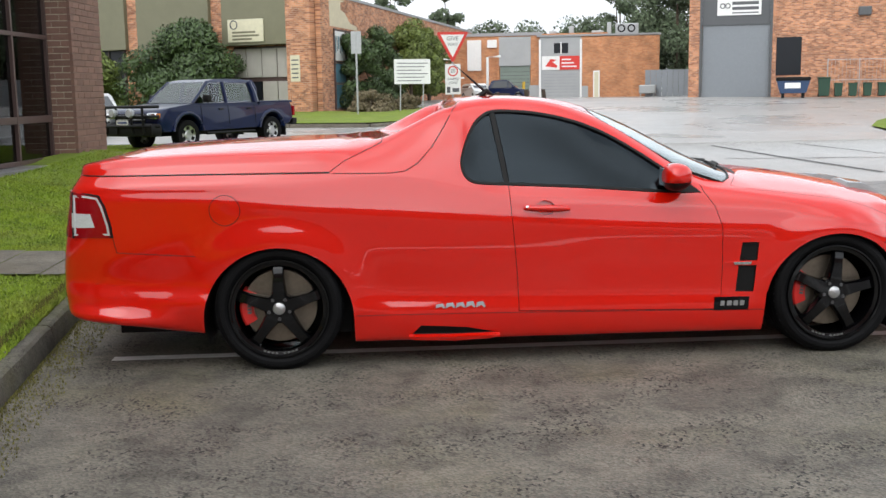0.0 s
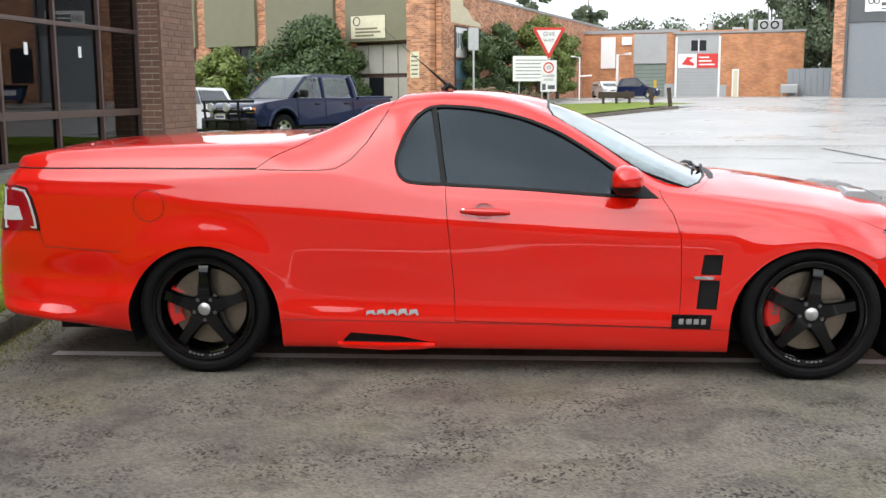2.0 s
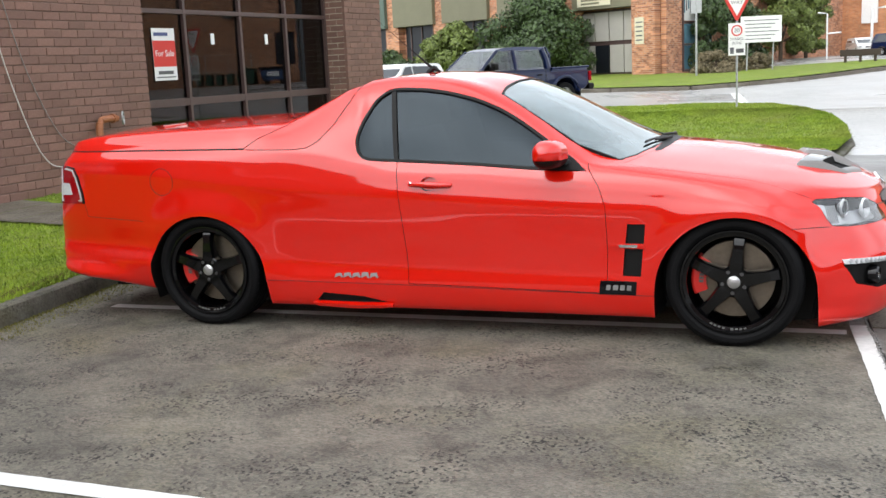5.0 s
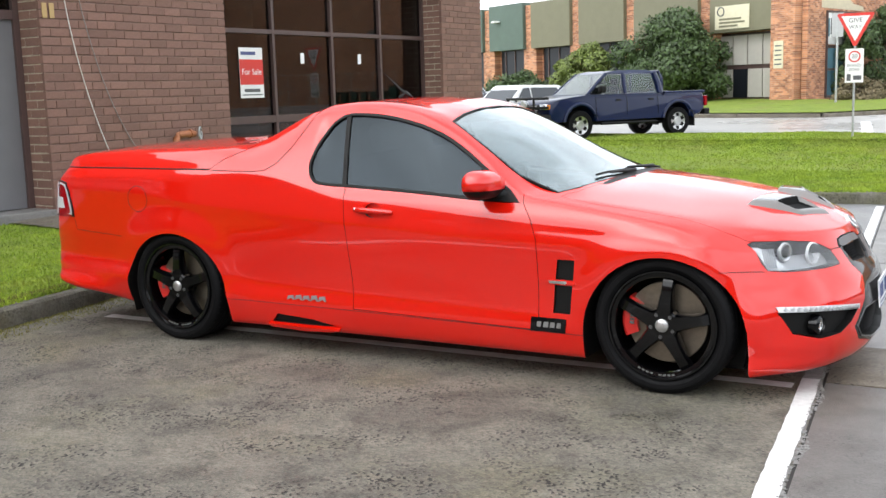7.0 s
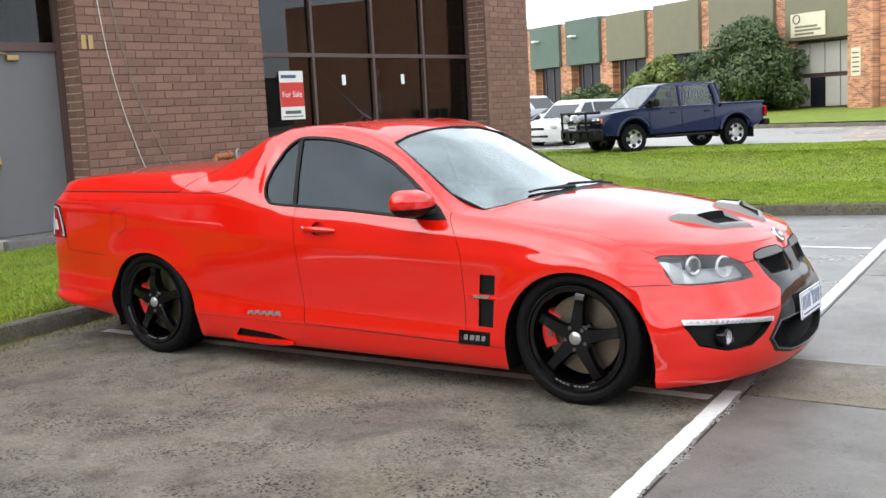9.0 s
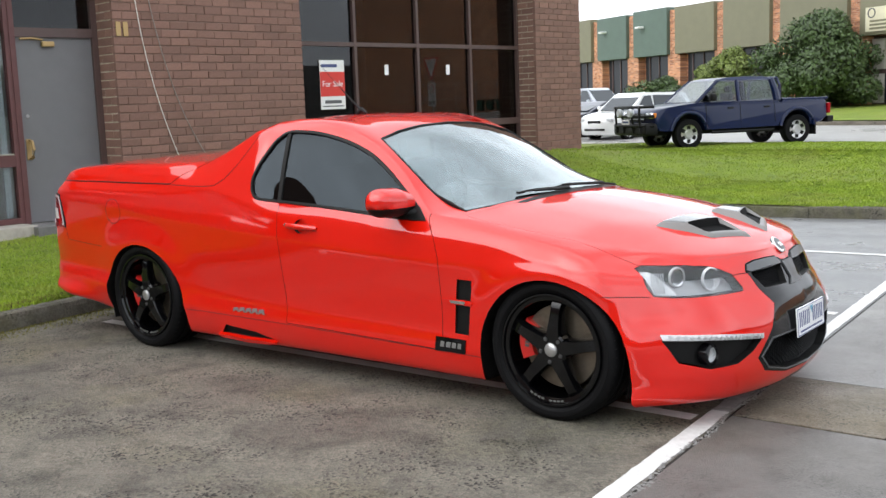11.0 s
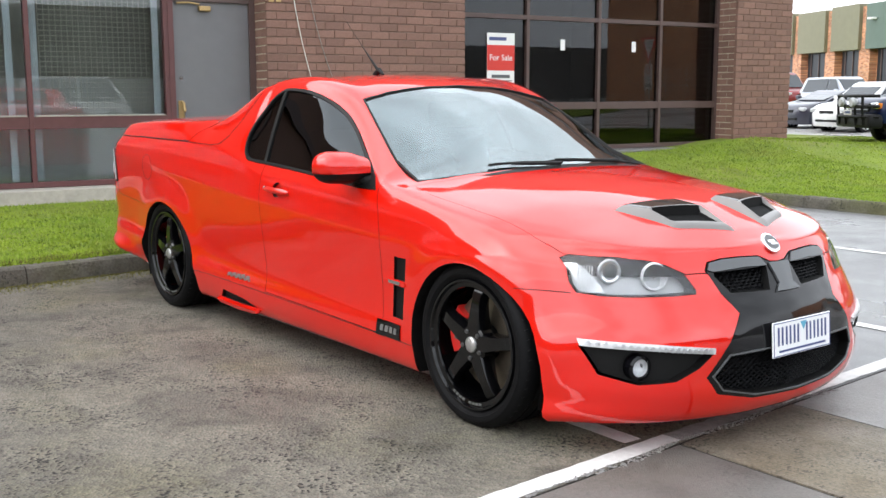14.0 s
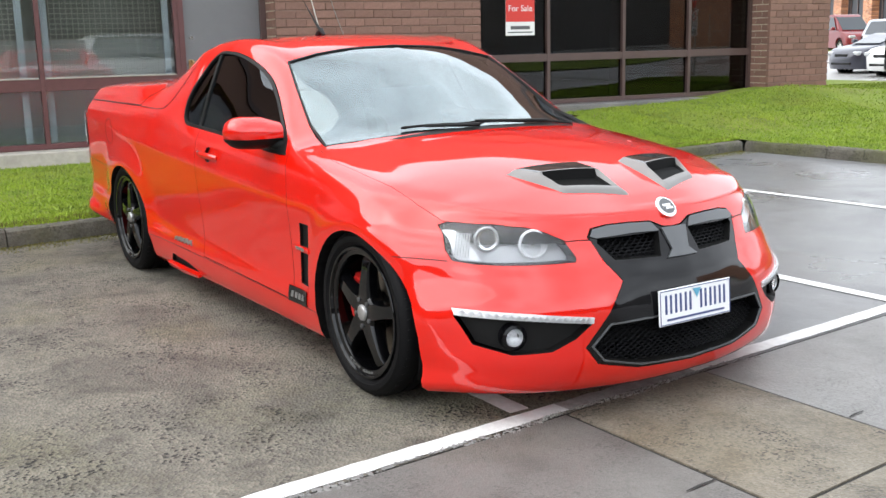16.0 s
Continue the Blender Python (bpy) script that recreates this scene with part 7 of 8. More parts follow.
gw = thing("give_way_sign", "red give way sign over a white zone sign on a pole", "road sign", frame_at(1.70, 22.9, 1, 0.05, 0.02, 0.94))
part("pole", upright(3.05, 0.03), M_galv, gw, smooth=True)
tri = [(-0.45, 3.20), (-0.42, 3.24), (0.42, 3.24), (0.45, 3.20), (0.03, 2.40), (-0.03, 2.40)]
board = part("sign_board", prism(tri, -0.06, -0.04), M_red_sign, gw, "red triangle")
part("sign_face", prism([(-0.345, 3.165), (0.345, 3.165), (0.0, 2.52)], -0.064, -0.06), M_white, board, "white centre")
lettering("GIVE", 0.165, M_smoke, Matrix.Translation((0, -0.067, 3.05)) @ pose(0, 0, 0, 90, 0, 0), board, "sign_text")
lettering("WAY", 0.135, M_smoke, Matrix.Translation((0, -0.067, 2.88)) @ pose(0, 0, 0, 90, 0, 0), board, "sign_text")
zone = part("zone_sign", box(-0.225, 0.225, -0.065, -0.045, 1.46, 2.33, 0.004), M_white, gw, "white shared zone sign")
bm = turned([(0.115, -0.07), (0.15, -0.07), (0.15, -0.065), (0.115, -0.065)], 28, closed=True)
bmesh.ops.translate(bm, verts=bm.verts, vec=(0, 0, 2.13))
part("speed_ring", bm, M_red_sign, zone)
lettering("20", 0.15, M_smoke, Matrix.Translation((0, -0.068, 2.13)) @ pose(0, 0, 0, 90, 0, 0), zone, "sign_text")
lettering("SHARED", 0.095, M_smoke, Matrix.Translation((0, -0.068, 1.90)) @ pose(0, 0, 0, 90, 0, 0), zone, "sign_text")
lettering("ZONE", 0.095, M_smoke, Matrix.Translation((0, -0.068, 1.79)) @ pose(0, 0, 0, 90, 0, 0), zone, "sign_text")
part("pictogram", box(-0.18, -0.08, -0.069, -0.065, 1.51, 1.68), M_smoke, zone)
part("pictogram", box(-0.02, 0.18, -0.069, -0.065, 1.53, 1.64), M_smoke, zone)

nb = thing("notice_board", "white estate notice board with rows of unreadable text on two posts", "sign", frame_at(1.45, 42.5, 1, 0.35, 0.5, 0.66))
part("sign_board", box(-1.35, 1.35, -0.04, 0.0, 2.05, 3.75, 0.01), M_white, nb)
for k in range(6):
    part("text_bar", box(-1.15, 1.15 - 0.25 * (k % 3), -0.05, -0.04, 3.45 - 0.24 * k, 3.50 - 0.24 * k), M_smoke, nb)
for x in (-0.85, 0.85):
    part("post", tube([(x - 0.1, 0.05, -0.3), (x, 0.05, 2.4)], 0.05, 8), M_galv, nb)
st = thing("street_sign", "grey steel pole with an angled blank street sign", "road sign", frame_at(-1.06, 40.2, 1, 0, 0.42))
part("pole", upright(3.6, 0.045), M_galv, st)
part("blade", box(-0.22, 0.22, -0.03, 0.03, 2.75, 3.7), M_galv, st)
wp = thing("lamp_post", "white bent service post at the verge", "post", frame_at(4.3, 55.0, 1, 0, 0.9, 0.7))
part("post", tube([(0, 0, -0.3), (0, 0, 3.4), (-0.7, 0, 3.5)], 0.06, 8), M_white, wp)
part("arm", tube([(0, 0, 1.9), (1.0, 0, 1.95)], 0.06, 8), M_white, wp)
wp2 = thing("lamp_post", "short white bent post by the parked cars", "post", frame_at(6.65, 57.5, 1, 0, 0.9))
part("post", tube([(0, 0, -0.3), (0, 0, 2.6), (0.8, 0, 2.65)], 0.08, 8), M_white, wp2)
bench = thing("timber_rail", "dark weathered timber barrier with its posts on the verge", "barrier", frame_at(5.0, 46.5, 0.98, 0.2, 0.6, 0.6))
part("rail", box(-0.4, 2.6, -0.1, 0.1, 0.75, 1.25, 0.03), M_timber, bench)
for x in (0.0, 1.1, 2.2):
    part("post", box(x - 0.09, x + 0.09, -0.08, 0.08, -0.2, 0.76), M_timber, bench)
for x in (7.2, 8.1):
    bol = thing("bollard", "leaning dark timber bollard on the verge", "bollard", frame_at(x, 45.0 + 0.3 * (x > 8), 1, 0, 0.58), "timber bollards")
    part("post", tube([(0, 0, -0.2), (-0.12, 0, 0.95)], 0.1, 8), M_timber, bol)
yb = thing("bollard", "yellow safety post by the workshop door", "bollard", frame_at(9.0, 58.5, 1, 0, 0.92))
part("post", upright(1.1, 0.09), material("yellow_post", (0.55, 0.36, 0.04), 0.6), yb)


# ---- plants ----
def leaf_cloud(rng, blobs, count, size, squash=0.8):
    """A crown of small leaf quads on and within uneven clumps."""
    vs, fs = [], []
    for _ in range(count):
        c, r = blobs[rng.randrange(len(blobs))]
        d = Vector((rng.gauss(0, 1), rng.gauss(0, 1), rng.gauss(0, 1))).normalized()
        p = Vector(c) + Vector((d.x * r, d.y * r, d.z * r * squash)) * (0.55 + 0.5 * rng.random() ** 0.6)
        u = Vector((rng.gauss(0, 1), rng.gauss(0, 1), rng.gauss(0, 1))).normalized()
        v = u.cross(d + Vector((0.01, 0, 0))).normalized()
        s = size * (0.6 + 0.8 * rng.random())
        k = len(vs)
        vs += [tuple(p - u * s), tuple(p + v * s * 0.5), tuple(p + u * s), tuple(p - v * s * 0.5)]
        fs.append((k, k + 1, k + 2, k + 3))
    me = bpy.data.meshes.new("leaves")
    me.from_pydata(vs, [], fs)
    return me


def plant(name, label, category, at, height, spread, count, size, mat, seed, trunk=0.12, low=0.15, clumps=26, group=""):
    rng = random.Random(seed)
    t = thing(name, label, category, at, group)
    blobs = []
    for _ in range(clumps):
        a, q = rng.uniform(0, 2 * math.pi), math.sqrt(rng.random())
        z = low * height + (1 - low) * height * rng.random()
        wide = math.sin(math.pi * min(max((z / height) * 0.85 + 0.12, 0), 1)) ** 0.7
        blobs.append(((spread * q * wide * math.cos(a), spread * q * wide * math.sin(a), z), spread * rng.uniform(0.2, 0.42)))
    me = leaf_cloud(rng, blobs, count, size)
    me.materials.append(mat)
    crown = new("crown", me)
    crown.parent = t
    bm = bmesh.new()
    tube([(0, 0, -0.3), (0.05, 0, height * 0.35), (0, 0.05, height * 0.7)], [trunk, trunk * 0.7, trunk * 0.3], 8, bm)
    for (c, r) in blobs[:7]:
        tube([(0, 0, height * 0.25), (c[0] * 0.5, c[1] * 0.5, c[2] * 0.6), c], [trunk * 0.5, trunk * 0.3, trunk * 0.1], 6, bm)
    part("trunk", bm, M_bark, t)
    return t


plant("shrub", "large dense dark green shrub before the factory", "shrub", frame_at(-9.1, 44.6, 1, 0, 0.4), 4.0, 2.6, 48000, 0.085, M_leaf, 1, clumps=80)
plant("shrub", "smaller light green shrub beside the dark one", "shrub", frame_at(-13.9, 46.3, 1, 0, 0.4), 3.0, 1.7, 14000, 0.09, M_leaf_light, 2)
plant("shrub", "low clipped dark shrub before the factory bays", "shrub", frame_at(-18.5, 48.5, 1, 0, 0.4), 1.7, 1.9, 10000, 0.09, M_leaf, 3)
plant("shrub", "dark green shrub against the brick side wall", "shrub", frame_at(-1.5, 46.3, 1, 0, 0.5), 3.5, 1.6, 15000, 0.09, M_leaf, 4, clumps=34)
plant("shrub", "dark green shrub against the brick side wall", "shrub", frame_at(-0.1, 49.0, 1, 0, 0.6), 3.9, 1.6, 14000, 0.09, M_leaf, 5, clumps=30)
plant("shrub", "light creeper hanging over the brick side wall", "creeper", frame_at(1.9, 55.5, 1, 0, 0.7), 4.6, 1.7, 18000, 0.09, M_leaf_light, 6, clumps=34)
plant("shrub", "light creeper hanging over the brick side wall", "creeper", frame_at(3.2, 59.5, 1, 0, 0.8), 4.4, 1.6, 14000, 0.09, M_leaf_light, 7)
plant("brush_pile", "dry brown brush heaped on the verge", "shrub", frame_at(-0.5, 42.6, 1, 0, 0.45), 0.95, 1.15, 9000, 0.07, M_twig, 8, low=0.0)
plant("shrub", "low dry shrub on the verge", "shrub", frame_at(1.2, 44.2, 1, 0, 0.5), 0.8, 0.8, 4000, 0.07, M_twig, 9, low=0.0)


def far_trees():
    spots = [(-6, 118, 11, 4), (4, 125, 9, 4), (12, 120, 8, 5), (18, 118, 8.5, 4.5), (24, 112, 9, 5), (31, 108, 9.5, 5), (37, 100, 12, 6), (42, 96, 14, 6.5), (48, 92, 15, 7), (55, 95, 12, 6), (38, 92, 9, 5), (2, 110, 13.5, 2.6), (9, 118, 12.5, 2.2), (29, 116, 13.5, 3.2), (66, 100, 11, 6), (-14, 122, 10, 5), (-24, 125, 9.5, 5), (15, 128, 10, 5), (34, 112, 10, 5)]
    for i, (x, y, h, s) in enumerate(spots):
        plant("gum_tree", "tall grey-green gum tree far behind the factories", "tree", frame_at(x, y, 1, 0, 0.9), h * (0.86 if y >= 108 and s > 3.5 else 1), s, 16000 if 35 < x < 60 else 5200, 0.2, M_leaf_far, 100 + i, 0.25, 0.08 if 35 < x < 60 else 0.3, 44 if 35 < x < 60 else 18, "trees on the skyline")


far_trees()
plant("gum_tree", "dense dark green gum tree behind the yard fence", "tree", frame_at(26.2, 84.0, 1, 0, 0.9), 11.5, 3.6, 22000, 0.17, M_leaf_far, 140, 0.25, 0.02, 60, "trees on the skyline")


# ---- parked vehicles ----
def road_wheel(owner, x, y, r, mat, wide=0.22):
    w = part("wheel", turned([(r * 0.62, -wide / 2), (r * 0.95, -wide / 2), (r, -wide / 2 + 0.03), (r, wide / 2 - 0.03), (r * 0.95, wide / 2), (r * 0.62, wide / 2)], 28, closed=True), M_rubber, owner, smooth=True)
    w.location = (x, y, r)
    for s in (-1, 1):
        bm = turned([(0.0, s * wide * 0.40), (r * 0.25, s * wide * 0.42), (r * 0.3, s * wide * 0.34), (r * 0.55, s * wide * 0.36), (r * 0.64, s * wide * 0.45), (r * 0.64, s * wide * 0.3), (0.0, s * wide * 0.3)], 28)
        part("wheel_rim", bm, mat, w, "alloy rim", smooth=True)
        for k in range(6):
            a = k * math.pi / 3
            bm = box(-0.045, 0.045, -0.006, 0.006, r * 0.34, r * 0.58, 0.002)
            bmesh.ops.transform(bm, matrix=Matrix.Translation((0, s * wide * 0.37, 0)) @ Matrix.Rotation(a, 4, "Y"), verts=bm.verts)
            part("rim_hole", bm, M_black, w)


def shell(profile, widths, name, mat, owner, label="", ends=0.0):
    """A vehicle body: a side profile of (x, z) extruded, its width keyed by height, edges rounded; ends: how far its corners curve in, seen from above."""
    half = (max(p[0] for p in profile) - min(p[0] for p in profile)) / 2
    mid = (max(p[0] for p in profile) + min(p[0] for p in profile)) / 2
    bm = bmesh.new()
    rows = []
    for f in (-1, -0.97, -0.88, -0.7, -0.4, 0, 0.4, 0.7, 0.88, 0.97, 1):
        row = []
        cx = sum(p[0] for p in profile) / len(profile)
        cz = sum(p[1] for p in profile) / len(profile)
        k = 1 - (0.02 if abs(f) == 1 else 0.006 if abs(f) > 0.9 else 0)
        for x, z in profile:
            row.append(bm.verts.new((cx + (x - cx) * k - ends * abs(f) ** 3 * ((x - mid) / half) ** 5, f * keyed(widths, z), cz + (z - cz) * k)))
        rows.append(row)
    n = len(profile)
    for a, b in zip(rows, rows[1:]):
        for i in range(n):
            bm.faces.new((a[i], a[(i + 1) % n], b[(i + 1) % n], b[i]))
    bm.faces.new(rows[0][::-1])
    bm.faces.new(rows[-1])
    bmesh.ops.recalc_face_normals(bm, faces=bm.faces)
    return part(name, bm, mat, owner, label, smooth=True)


def side_glass(owner, outline, y, lean, mats=None):
    """A flat pane on each side of a cabin; lean: how far its top comes in."""
    zs = [z for _, z in outline]
    for s in (-1, 1):
        bm = bmesh.new()
        fr = []
        for d in (0.0, 0.012):
            fr.append([bm.verts.new((x, s * (y + d - lean * (z - min(zs)) / (max(zs) - min(zs))), z)) for x, z in outline])
        bm.faces.new(fr[0])
        bm.faces.new(fr[1][::-1])
        for i in range(len(outline)):
            j = (i + 1) % len(outline)
            bm.faces.new((fr[0][i], fr[1][i], fr[1][j], fr[0][j]))
        bmesh.ops.recalc_face_normals(bm, faces=bm.faces)
        part("side_window", bm, M_carglass, owner)


def arch(x, r, z0, z1):
    """A wheel opening in a side profile, from rear to front."""
    a0 = math.asin(min(1, (z0 - z1) / r))
    return [(x + r * math.cos(a), z1 + r * math.sin(a)) for a in (math.pi - a0 - (math.pi - 2 * a0) * k / 14 for k in range(15))]


def panes(owner, name, corners, mat, thick=0.008):
    """A flat pane with thickness through its corners."""
    pts = [Vector(c) for c in corners]
    n = (pts[1] - pts[0]).cross(pts[2] - pts[0]).normalized() * thick
    bm = bmesh.new()
    a = [bm.verts.new(p) for p in pts]
    b = [bm.verts.new(p + n) for p in pts]
    bm.faces.new(a[::-1])
    bm.faces.new(b)
    for i in range(len(a)):
        j = (i + 1) % len(a)
        bm.faces.new((a[i], a[j], b[j], b[i]))
    bmesh.ops.recalc_face_normals(bm, faces=bm.faces)
    return part(name, bm, mat, owner)


M_cabglass = glass("pale_cab_glass", (0.62, 0.68, 0.70))


def pickup(at):
    v = thing("pickup_truck", "dark navy double-cab pickup with a black bull bar", "car", at)
    body = [(2.34, 0.46), (2.44, 0.58), (2.46, 0.72), (2.43, 0.88), (2.34, 0.96), (2.1, 1.01), (1.7, 1.055), (1.25, 1.10), (0.5, 1.10), (-1.0, 1.10), (-1.05, 1.03), (-1.09, 1.03), (-1.14, 1.08), (-2.40, 1.08), (-2.44, 1.0), (-2.46, 0.66), (-2.3, 0.54), *arch(-1.5, 0.46, 0.46, 0.40), *arch(1.475, 0.46, 0.44, 0.40)]
    shell(body, ((0.4, 0.80), (0.62, 0.855), (0.8, 0.86), (0.95, 0.84), (1.12, 0.79)), "body", M_navy, v, ends=0.10)
    shell([(0.66, 1.585), (0.52, 1.64), (0.30, 1.672), (-0.2, 1.685), (-0.72, 1.67), (-0.92, 1.62), (-0.94, 1.57)], ((1.55, 0.66), (1.6, 0.65), (1.66, 0.60), (1.7, 0.5)), "roof", M_navy, v)
    for s in (-1, 1):
        part("pillar", tube([(1.22, s * 0.75, 1.09), (0.93, s * 0.71, 1.34), (0.60, s * 0.645, 1.60)], [0.045, 0.04, 0.045], 8), M_navy, v, smooth=True)
        part("pillar", tube([(0.09, s * 0.775, 1.09), (0.09, s * 0.655, 1.60)], 0.05, 8), M_navy, v)
        part("pillar", tube([(-0.98, s * 0.76, 1.09), (-0.94, s * 0.72, 1.35), (-0.87, s * 0.645, 1.60)], [0.10, 0.085, 0.08], 8), M_navy, v, smooth=True)
        for xs in ((1.18, 0.60, 0.12, 0.12), (0.06, 0.06, -0.84, -0.92)):
            panes(v, "side_window", [(xs[0], s * 0.775, 1.095), (xs[1], s * 0.655, 1.60), (xs[2], s * 0.655, 1.60), (xs[3], s * 0.775, 1.095)], M_cabglass)
        seat = part("seat_back", box(0.10, 0.24, s * 0.36 - 0.22, s * 0.36 + 0.22, 1.02, 1.30, 0.05), M_dark_in, v)
        part("headrest", box(0.08, 0.18, s * 0.36 - 0.12, s * 0.36 + 0.12, 1.31, 1.47, 0.04), M_dark_in, seat)
        part("tray_rail", box(-2.42, -1.12, s * 0.745 - 0.045, s * 0.745 + 0.045, 1.065, 1.125, 0.02), M_navy, v)
        part("tray_side", box(-2.40, -1.14, s * 0.70 - 0.02, s * 0.70 + 0.02, 0.9, 1.10), M_navy, v)
        mir = part("mirror", box(0.80, 0.94, s * 0.90 - 0.09, s * 0.90 + 0.09, 1.12, 1.30, 0.03), M_black, v, smooth=True)
        part("mirror_arm", tube([(0.92, s * 0.76, 1.12), (0.88, s * 0.83, 1.17)], 0.02, 6), M_black, mir)
        part("headlight", box(2.36, 2.455, s * 0.66 - 0.14, s * 0.66 + 0.14, 0.76, 0.90, 0.03), M_reflector, v, smooth=True)
        part("indicator", box(2.28, 2.40, s * 0.80 - 0.03, s * 0.80 + 0.035, 0.77, 0.89, 0.02), M_amber, v, "amber indicator")
        for xc in (1.475, -1.5):
            part("flare", tube([(x, s * 0.85, z) for x, z in arch(xc, 0.475, 0.46, 0.40)], 0.045, 8), M_navy, v, smooth=True)
        part("side_step", tube([(-0.85, s * 0.82, 0.38), (0.85, s * 0.82, 0.38)], 0.035, 8), M_black, v, "black side step")
        part("mud_flap", box(-2.02, -1.99, s * 0.74 - 0.13, s * 0.74 + 0.13, 0.22, 0.55), M_black, v)
        spot = part("spot_lamp", turned([(0.0, -0.05), (0.09, -0.05), (0.11, 0.0), (0.08, 0.07), (0.0, 0.09)], 20), M_bezel, v, "round driving lamp", smooth=True)
        spot.matrix_basis = pose(2.72, s * 0.28, 0.90, 0, 0, 90)
        for x in (1.475, -1.5):
            road_wheel(v, x, s * 0.74, 0.36, M_silver, 0.25)
        for x in (0.28, -0.72):
            part("door_handle", box(x, x + 0.15, s * 0.845 - 0.01, s * 0.845 + 0.02, 0.93, 0.965, 0.006), M_black, v)
        for x in (1.02, 0.09, -0.86):
            part("panel_gap", tube([(x, s * 0.800, 1.08), (x, s * 0.852, 0.93), (x, s * 0.868, 0.75), (x - 0.02, s * 0.85, 0.58)], 0.006, 4), M_black, v)
    panes(v, "windscreen", [(1.24, -0.72, 1.10), (1.24, 0.72, 1.10), (0.63, 0.62, 1.60), (0.63, -0.62, 1.60)], M_cabglass)
    panes(v, "rear_window", [(-1.0, -0.70, 1.12), (-1.0, 0.70, 1.12), (-0.90, 0.60, 1.58), (-0.90, -0.60, 1.58)], M_cabglass)
    part("cab_floor", box(-0.95, 1.15, -0.70, 0.70, 1.085, 1.108), M_dark_in, v)
    part("tray_well", box(-2.38, -1.14, -0.68, 0.68, 1.06, 1.09), M_black, v, "dark tray")
    bm = bmesh.new()
    for y in (-0.62, -0.25, 0.25, 0.62):
        tube([(2.62, y, 0.42), (2.66, y, 0.76), (2.66, y, 1.04)], 0.03, 8, bm)
    for z in (0.60, 0.82, 1.04):
        tube([(2.40, -0.88, z), (2.60, -0.78, z), (2.68, -0.4, z), (2.69, 0, z), (2.68, 0.4, z), (2.60, 0.78, z), (2.40, 0.88, z)], 0.034, 8, bm)
    part("bull_bar", bm, M_black, v, "black tubular bull bar", smooth=True)
    part("bumper", box(2.28, 2.62, -0.85, 0.85, 0.36, 0.66, 0.06), M_black, v, smooth=True)
    part("grille", box(2.42, 2.465, -0.48, 0.48, 0.70, 0.88, 0.01), M_black, v)
    for z in (0.75, 0.80, 0.85):
        part("grille_bar", box(2.463, 2.472, -0.47, 0.47, z - 0.008, z + 0.008), M_silver, v)
    plate_bar = part("plate", box(2.70, 2.71, -0.19, 0.19, 0.63, 0.74), M_white, v)
    part("plate_bar", box(2.71, 2.714, -0.15, 0.15, 0.66, 0.71), M_plate_ink, plate_bar)
    bm = tube([(-1.10, -0.68, 1.06), (-1.12, -0.66, 1.46), (-1.10, -0.55, 1.62), (-1.10, 0.55, 1.62), (-1.12, 0.66, 1.46), (-1.10, 0.68, 1.06)], 0.04, 8)
    part("sports_bar", bm, M_navy, v, smooth=True)
    part("rear_bumper", box(-2.58, -2.40, -0.8, 0.8, 0.50, 0.66, 0.03), M_black, v)
    part("tail_light", box(-2.47, -2.38, -0.83, -0.70, 0.72, 0.98, 0.02), M_redlens, v)
    part("tail_light", box(-2.47, -2.38, 0.70, 0.83, 0.72, 0.98, 0.02), M_redlens, v)
    part("axle", tube([(-1.5, -0.7, 0.36), (-1.5, 0.7, 0.36)], 0.07, 8), M_black, v)
    part("chassis", box(-2.2, 2.2, -0.45, 0.45, 0.34, 0.50), M_black, v)
    part("flank_mark", box(0.62, 0.98, -0.872, -0.862, 0.74, 0.79), M_silver, v)
    return v


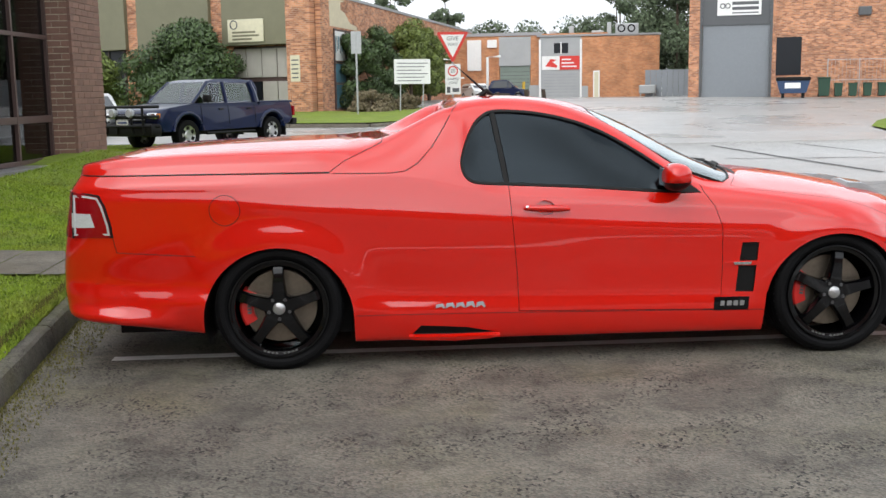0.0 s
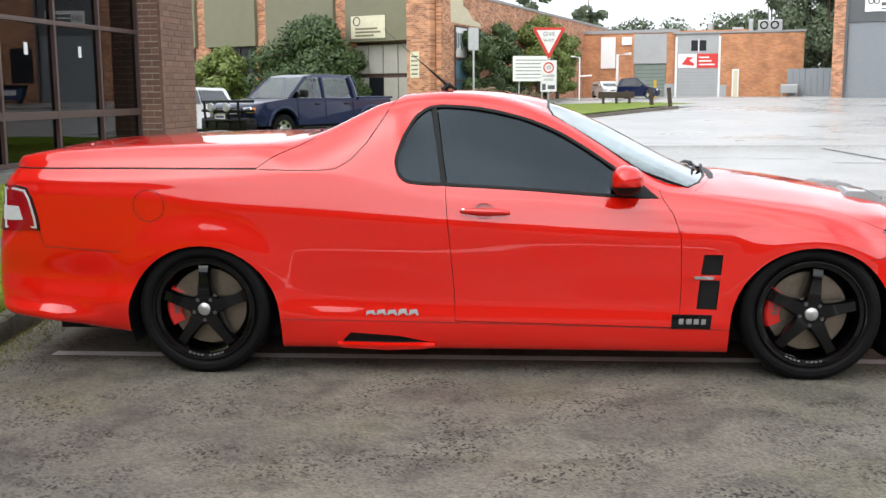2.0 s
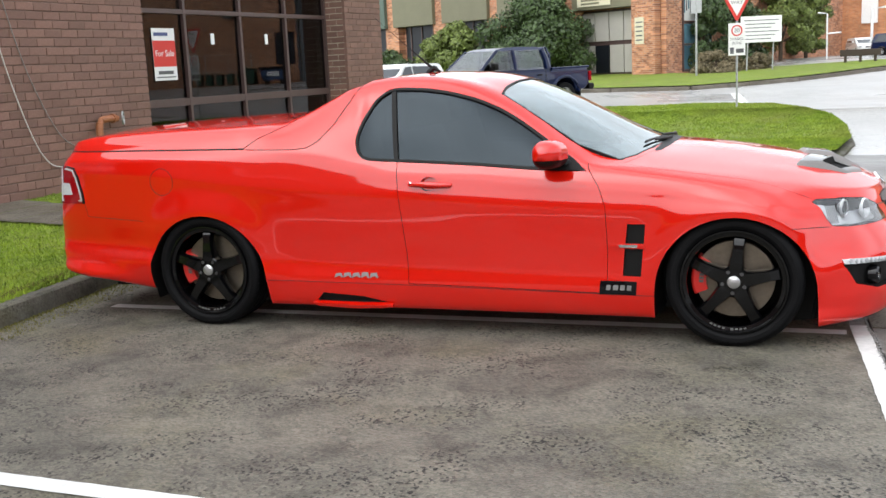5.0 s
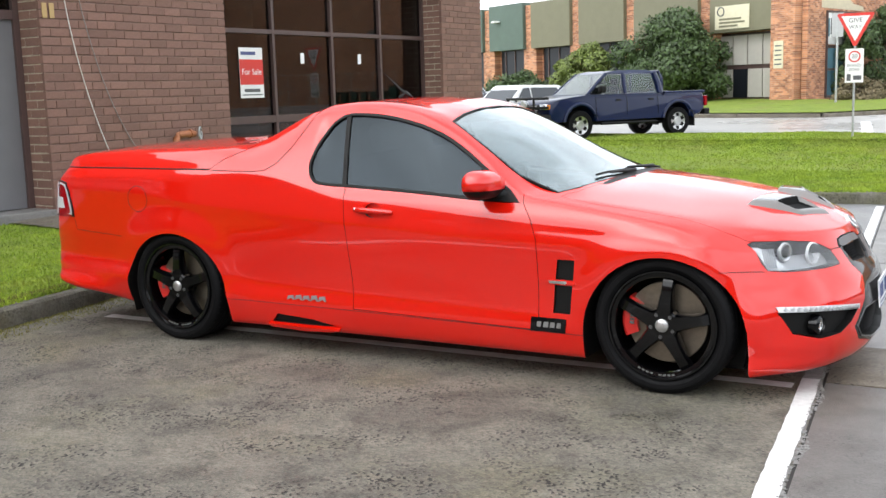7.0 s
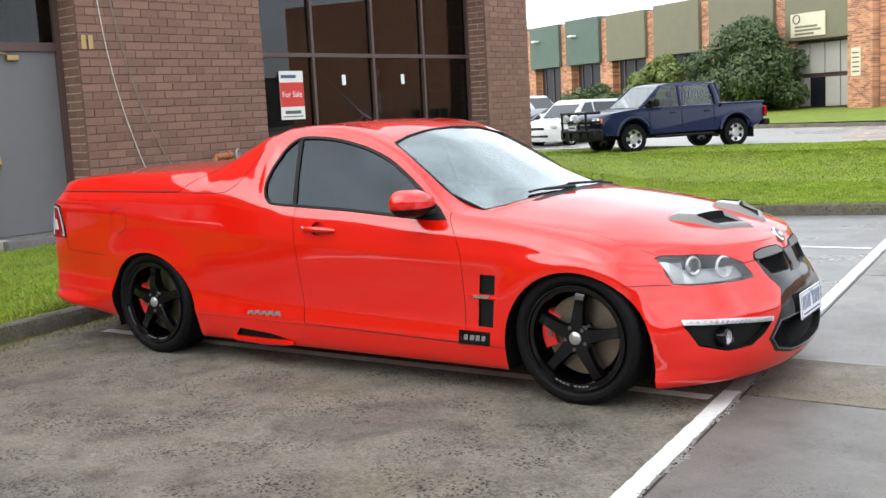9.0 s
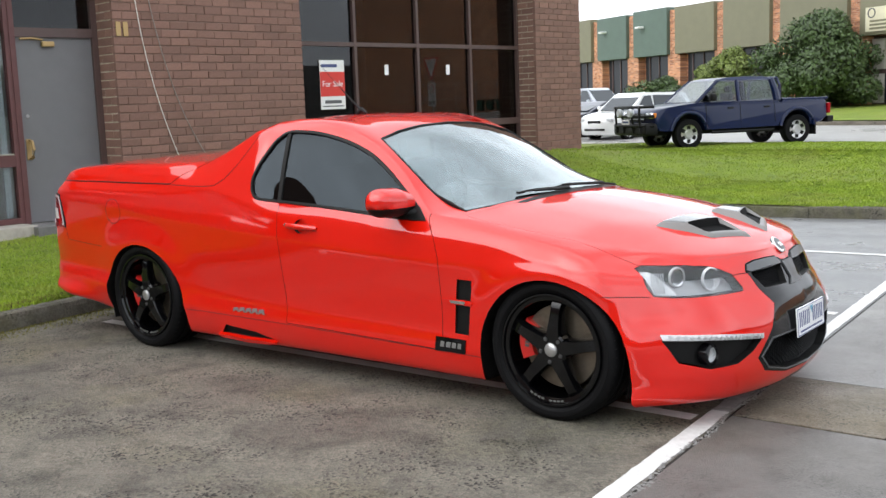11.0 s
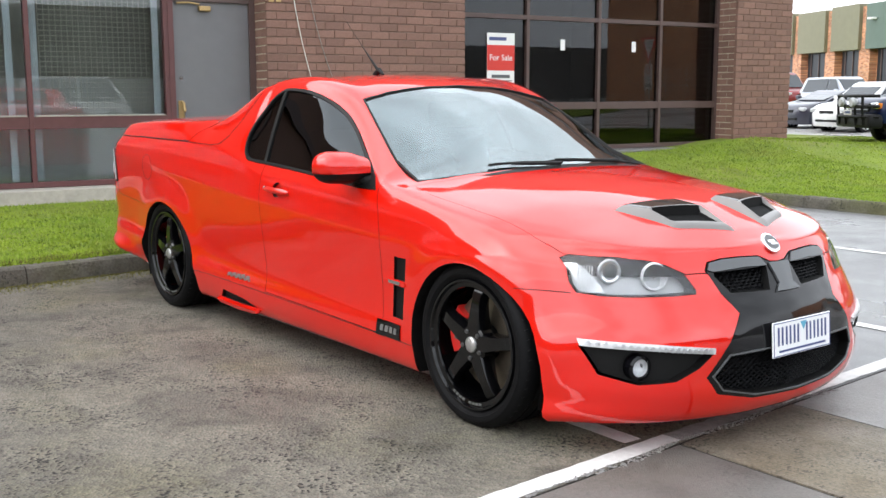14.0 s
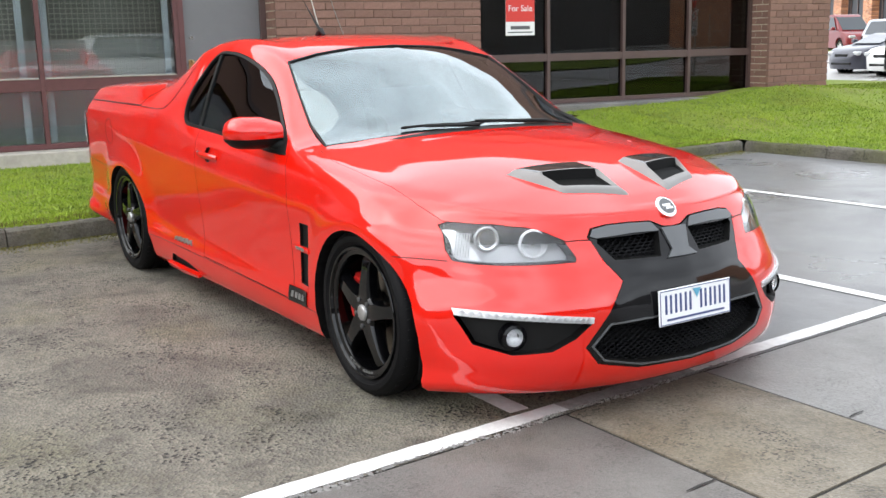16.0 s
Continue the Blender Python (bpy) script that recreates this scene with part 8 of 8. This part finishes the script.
def wagon(at, paint, label, height=1.62, length=4.6, width=0.86, name="parked_car", nose=1.0):
    v = thing(name, label, "car", at, "parked cars")
    h = length / 2
    body = [(h - 0.06, 0.22), (h - 0.01, 0.34), (h, 0.60), (h - 0.03, 0.72), (h - 0.11, 0.82), (h - 0.3, 0.89), (h - 0.6, 0.945), (h - 0.9, 0.98), (h - 1.05, 1.0), (-h + 0.1, 1.02), (-h, 0.65), (-h + 0.1, 0.26), *arch(-h + 0.9, 0.37, 0.22, 0.34), *arch(h - 0.85, 0.37, 0.22, 0.34)]
    shell(body, ((0.3, width - 0.04), (0.6, width), (0.8, width), (1.05, width - 0.06)), "body", paint, v, ends=0.24)
    shell([(h - nose, 0.99), (h - nose - 0.75, height - 0.06), (h - nose - 0.95, height), (-h + 0.6, height - 0.02), (-h + 0.4, height - 0.08), (-h + 0.1, 1.01)], ((0.9, width - 0.06), (1.3, width - 0.14), (1.7, width - 0.25)), "cabin", paint, v)
    side_glass(v, [(h - nose - 0.3, 1.06), (h - nose - 0.8, height - 0.12), (0.1, height - 0.1), (0.1, 1.05)], width - 0.06, 0.13)
    side_glass(v, [(0.0, 1.05), (0.0, height - 0.1), (-h + 0.7, height - 0.12), (-h + 0.4, 1.06)], width - 0.06, 0.13)
    part("windscreen", prism([(h - nose - 0.05, 1.03), (h - nose - 0.74, height - 0.11), (h - nose - 0.72, height - 0.09), (h - nose - 0.01, 1.04)], -width + 0.24, width - 0.24), M_carglass, v)
    part("grille", box(h - 0.08, h - 0.005, -0.30, 0.30, 0.61, 0.71, 0.02), M_black, v)
    part("lower_intake", box(h - 0.1, h - 0.005, -0.46, 0.46, 0.36, 0.44, 0.02), M_black, v)
    for s in (-1, 1):
        part("headlight", box(h - 0.33, h - 0.085, s * (width - 0.24) - 0.16, s * (width - 0.24) + 0.13, 0.66, 0.79, 0.04), M_bezel, v)
        part("mirror", box(h - 1.42, h - 1.26, s * (width + 0.08) - 0.08, s * (width + 0.08) + 0.08, 1.05, 1.18, 0.03), paint, v)
        for x in (h - 0.85, -h + 0.9):
            road_wheel(v, x, s * (width - 0.12), 0.32, M_silver, 0.2)
    return v


def heading(x, y, dx, dy, z, size=1.0):
    """A place on the ground, local x pointing along (dx, dy)."""
    return frame_at(x, y, dx, dy, z, size)


pickup(heading(-5.295, 25.0, -0.583, -0.812, 0.0, 1.15))
wagon(heading(-10.7, 30.2, -0.25, -0.97, 0.0), M_carwhite, "white people carrier with roof rails, parked nose out", 1.62, 4.5, 0.88)
wagon(heading(-12.95, 31.4, -0.25, -0.97, 0.0), material("dark_sedan_paint", (0.03, 0.032, 0.05), 0.3, coat=0.6), "dark low sedan parked nose out in the row", 1.36, 4.5, 0.86)
wagon(heading(-17.3, 38.6, 0.9, -0.4, 0.36, 0.9), material("silver_suv_paint", (0.42, 0.45, 0.50), 0.3, coat=0.6), "silver wagon parked across the street", 1.75, 4.7, 0.9)
wagon(heading(-23.3, 42.8, 0.9, -0.42, 0.5), material("red_suv_paint", (0.16, 0.007, 0.008), 0.3, coat=0.4), "red four-wheel-drive parked across the street", 1.75, 4.4, 0.88)
wagon(heading(7.85, 57.0, 0.96, -0.25, 0.93, 0.7), M_navy, "dark blue four-wheel-drive before the far workshop", 1.72, 3.6, 0.84)
wagon(heading(6.3, 60.5, 0.2, -0.98, 0.95, 0.72), M_carwhite, "white sedan half hidden behind the corner", 1.42, 4.5, 0.86)

# ---- behind the camera: unseen walls added to shape reflections, and the reflected van ----
tagged(mesh_object("wall_opposite", box(-40, 60, -22.5, -22.0, -0.5, 5.0), M_brick), "unseen dark brick wall added opposite the office for reflections", "wall", kind="structure")
tagged(mesh_object("wall_sheds", box(34.5, 35.0, -22.0, 13.0, -0.5, 5.4), M_timber), "unseen dark timber wall added beside the yard for reflections", "wall", kind="structure")
tagged(mesh_object("wall_yard", box(36.0, 36.5, -22.0, 40.0, -0.5, 4.0), M_concrete), "unseen plain grey wall added round the yard for reflections", "wall", kind="structure")
wagon(heading(28.6, 4.7, 0.1, 1.0, 0.0), M_carwhite, "white van parked across the yard", 2.05, 4.6, 0.9, "parked_van", 0.25)
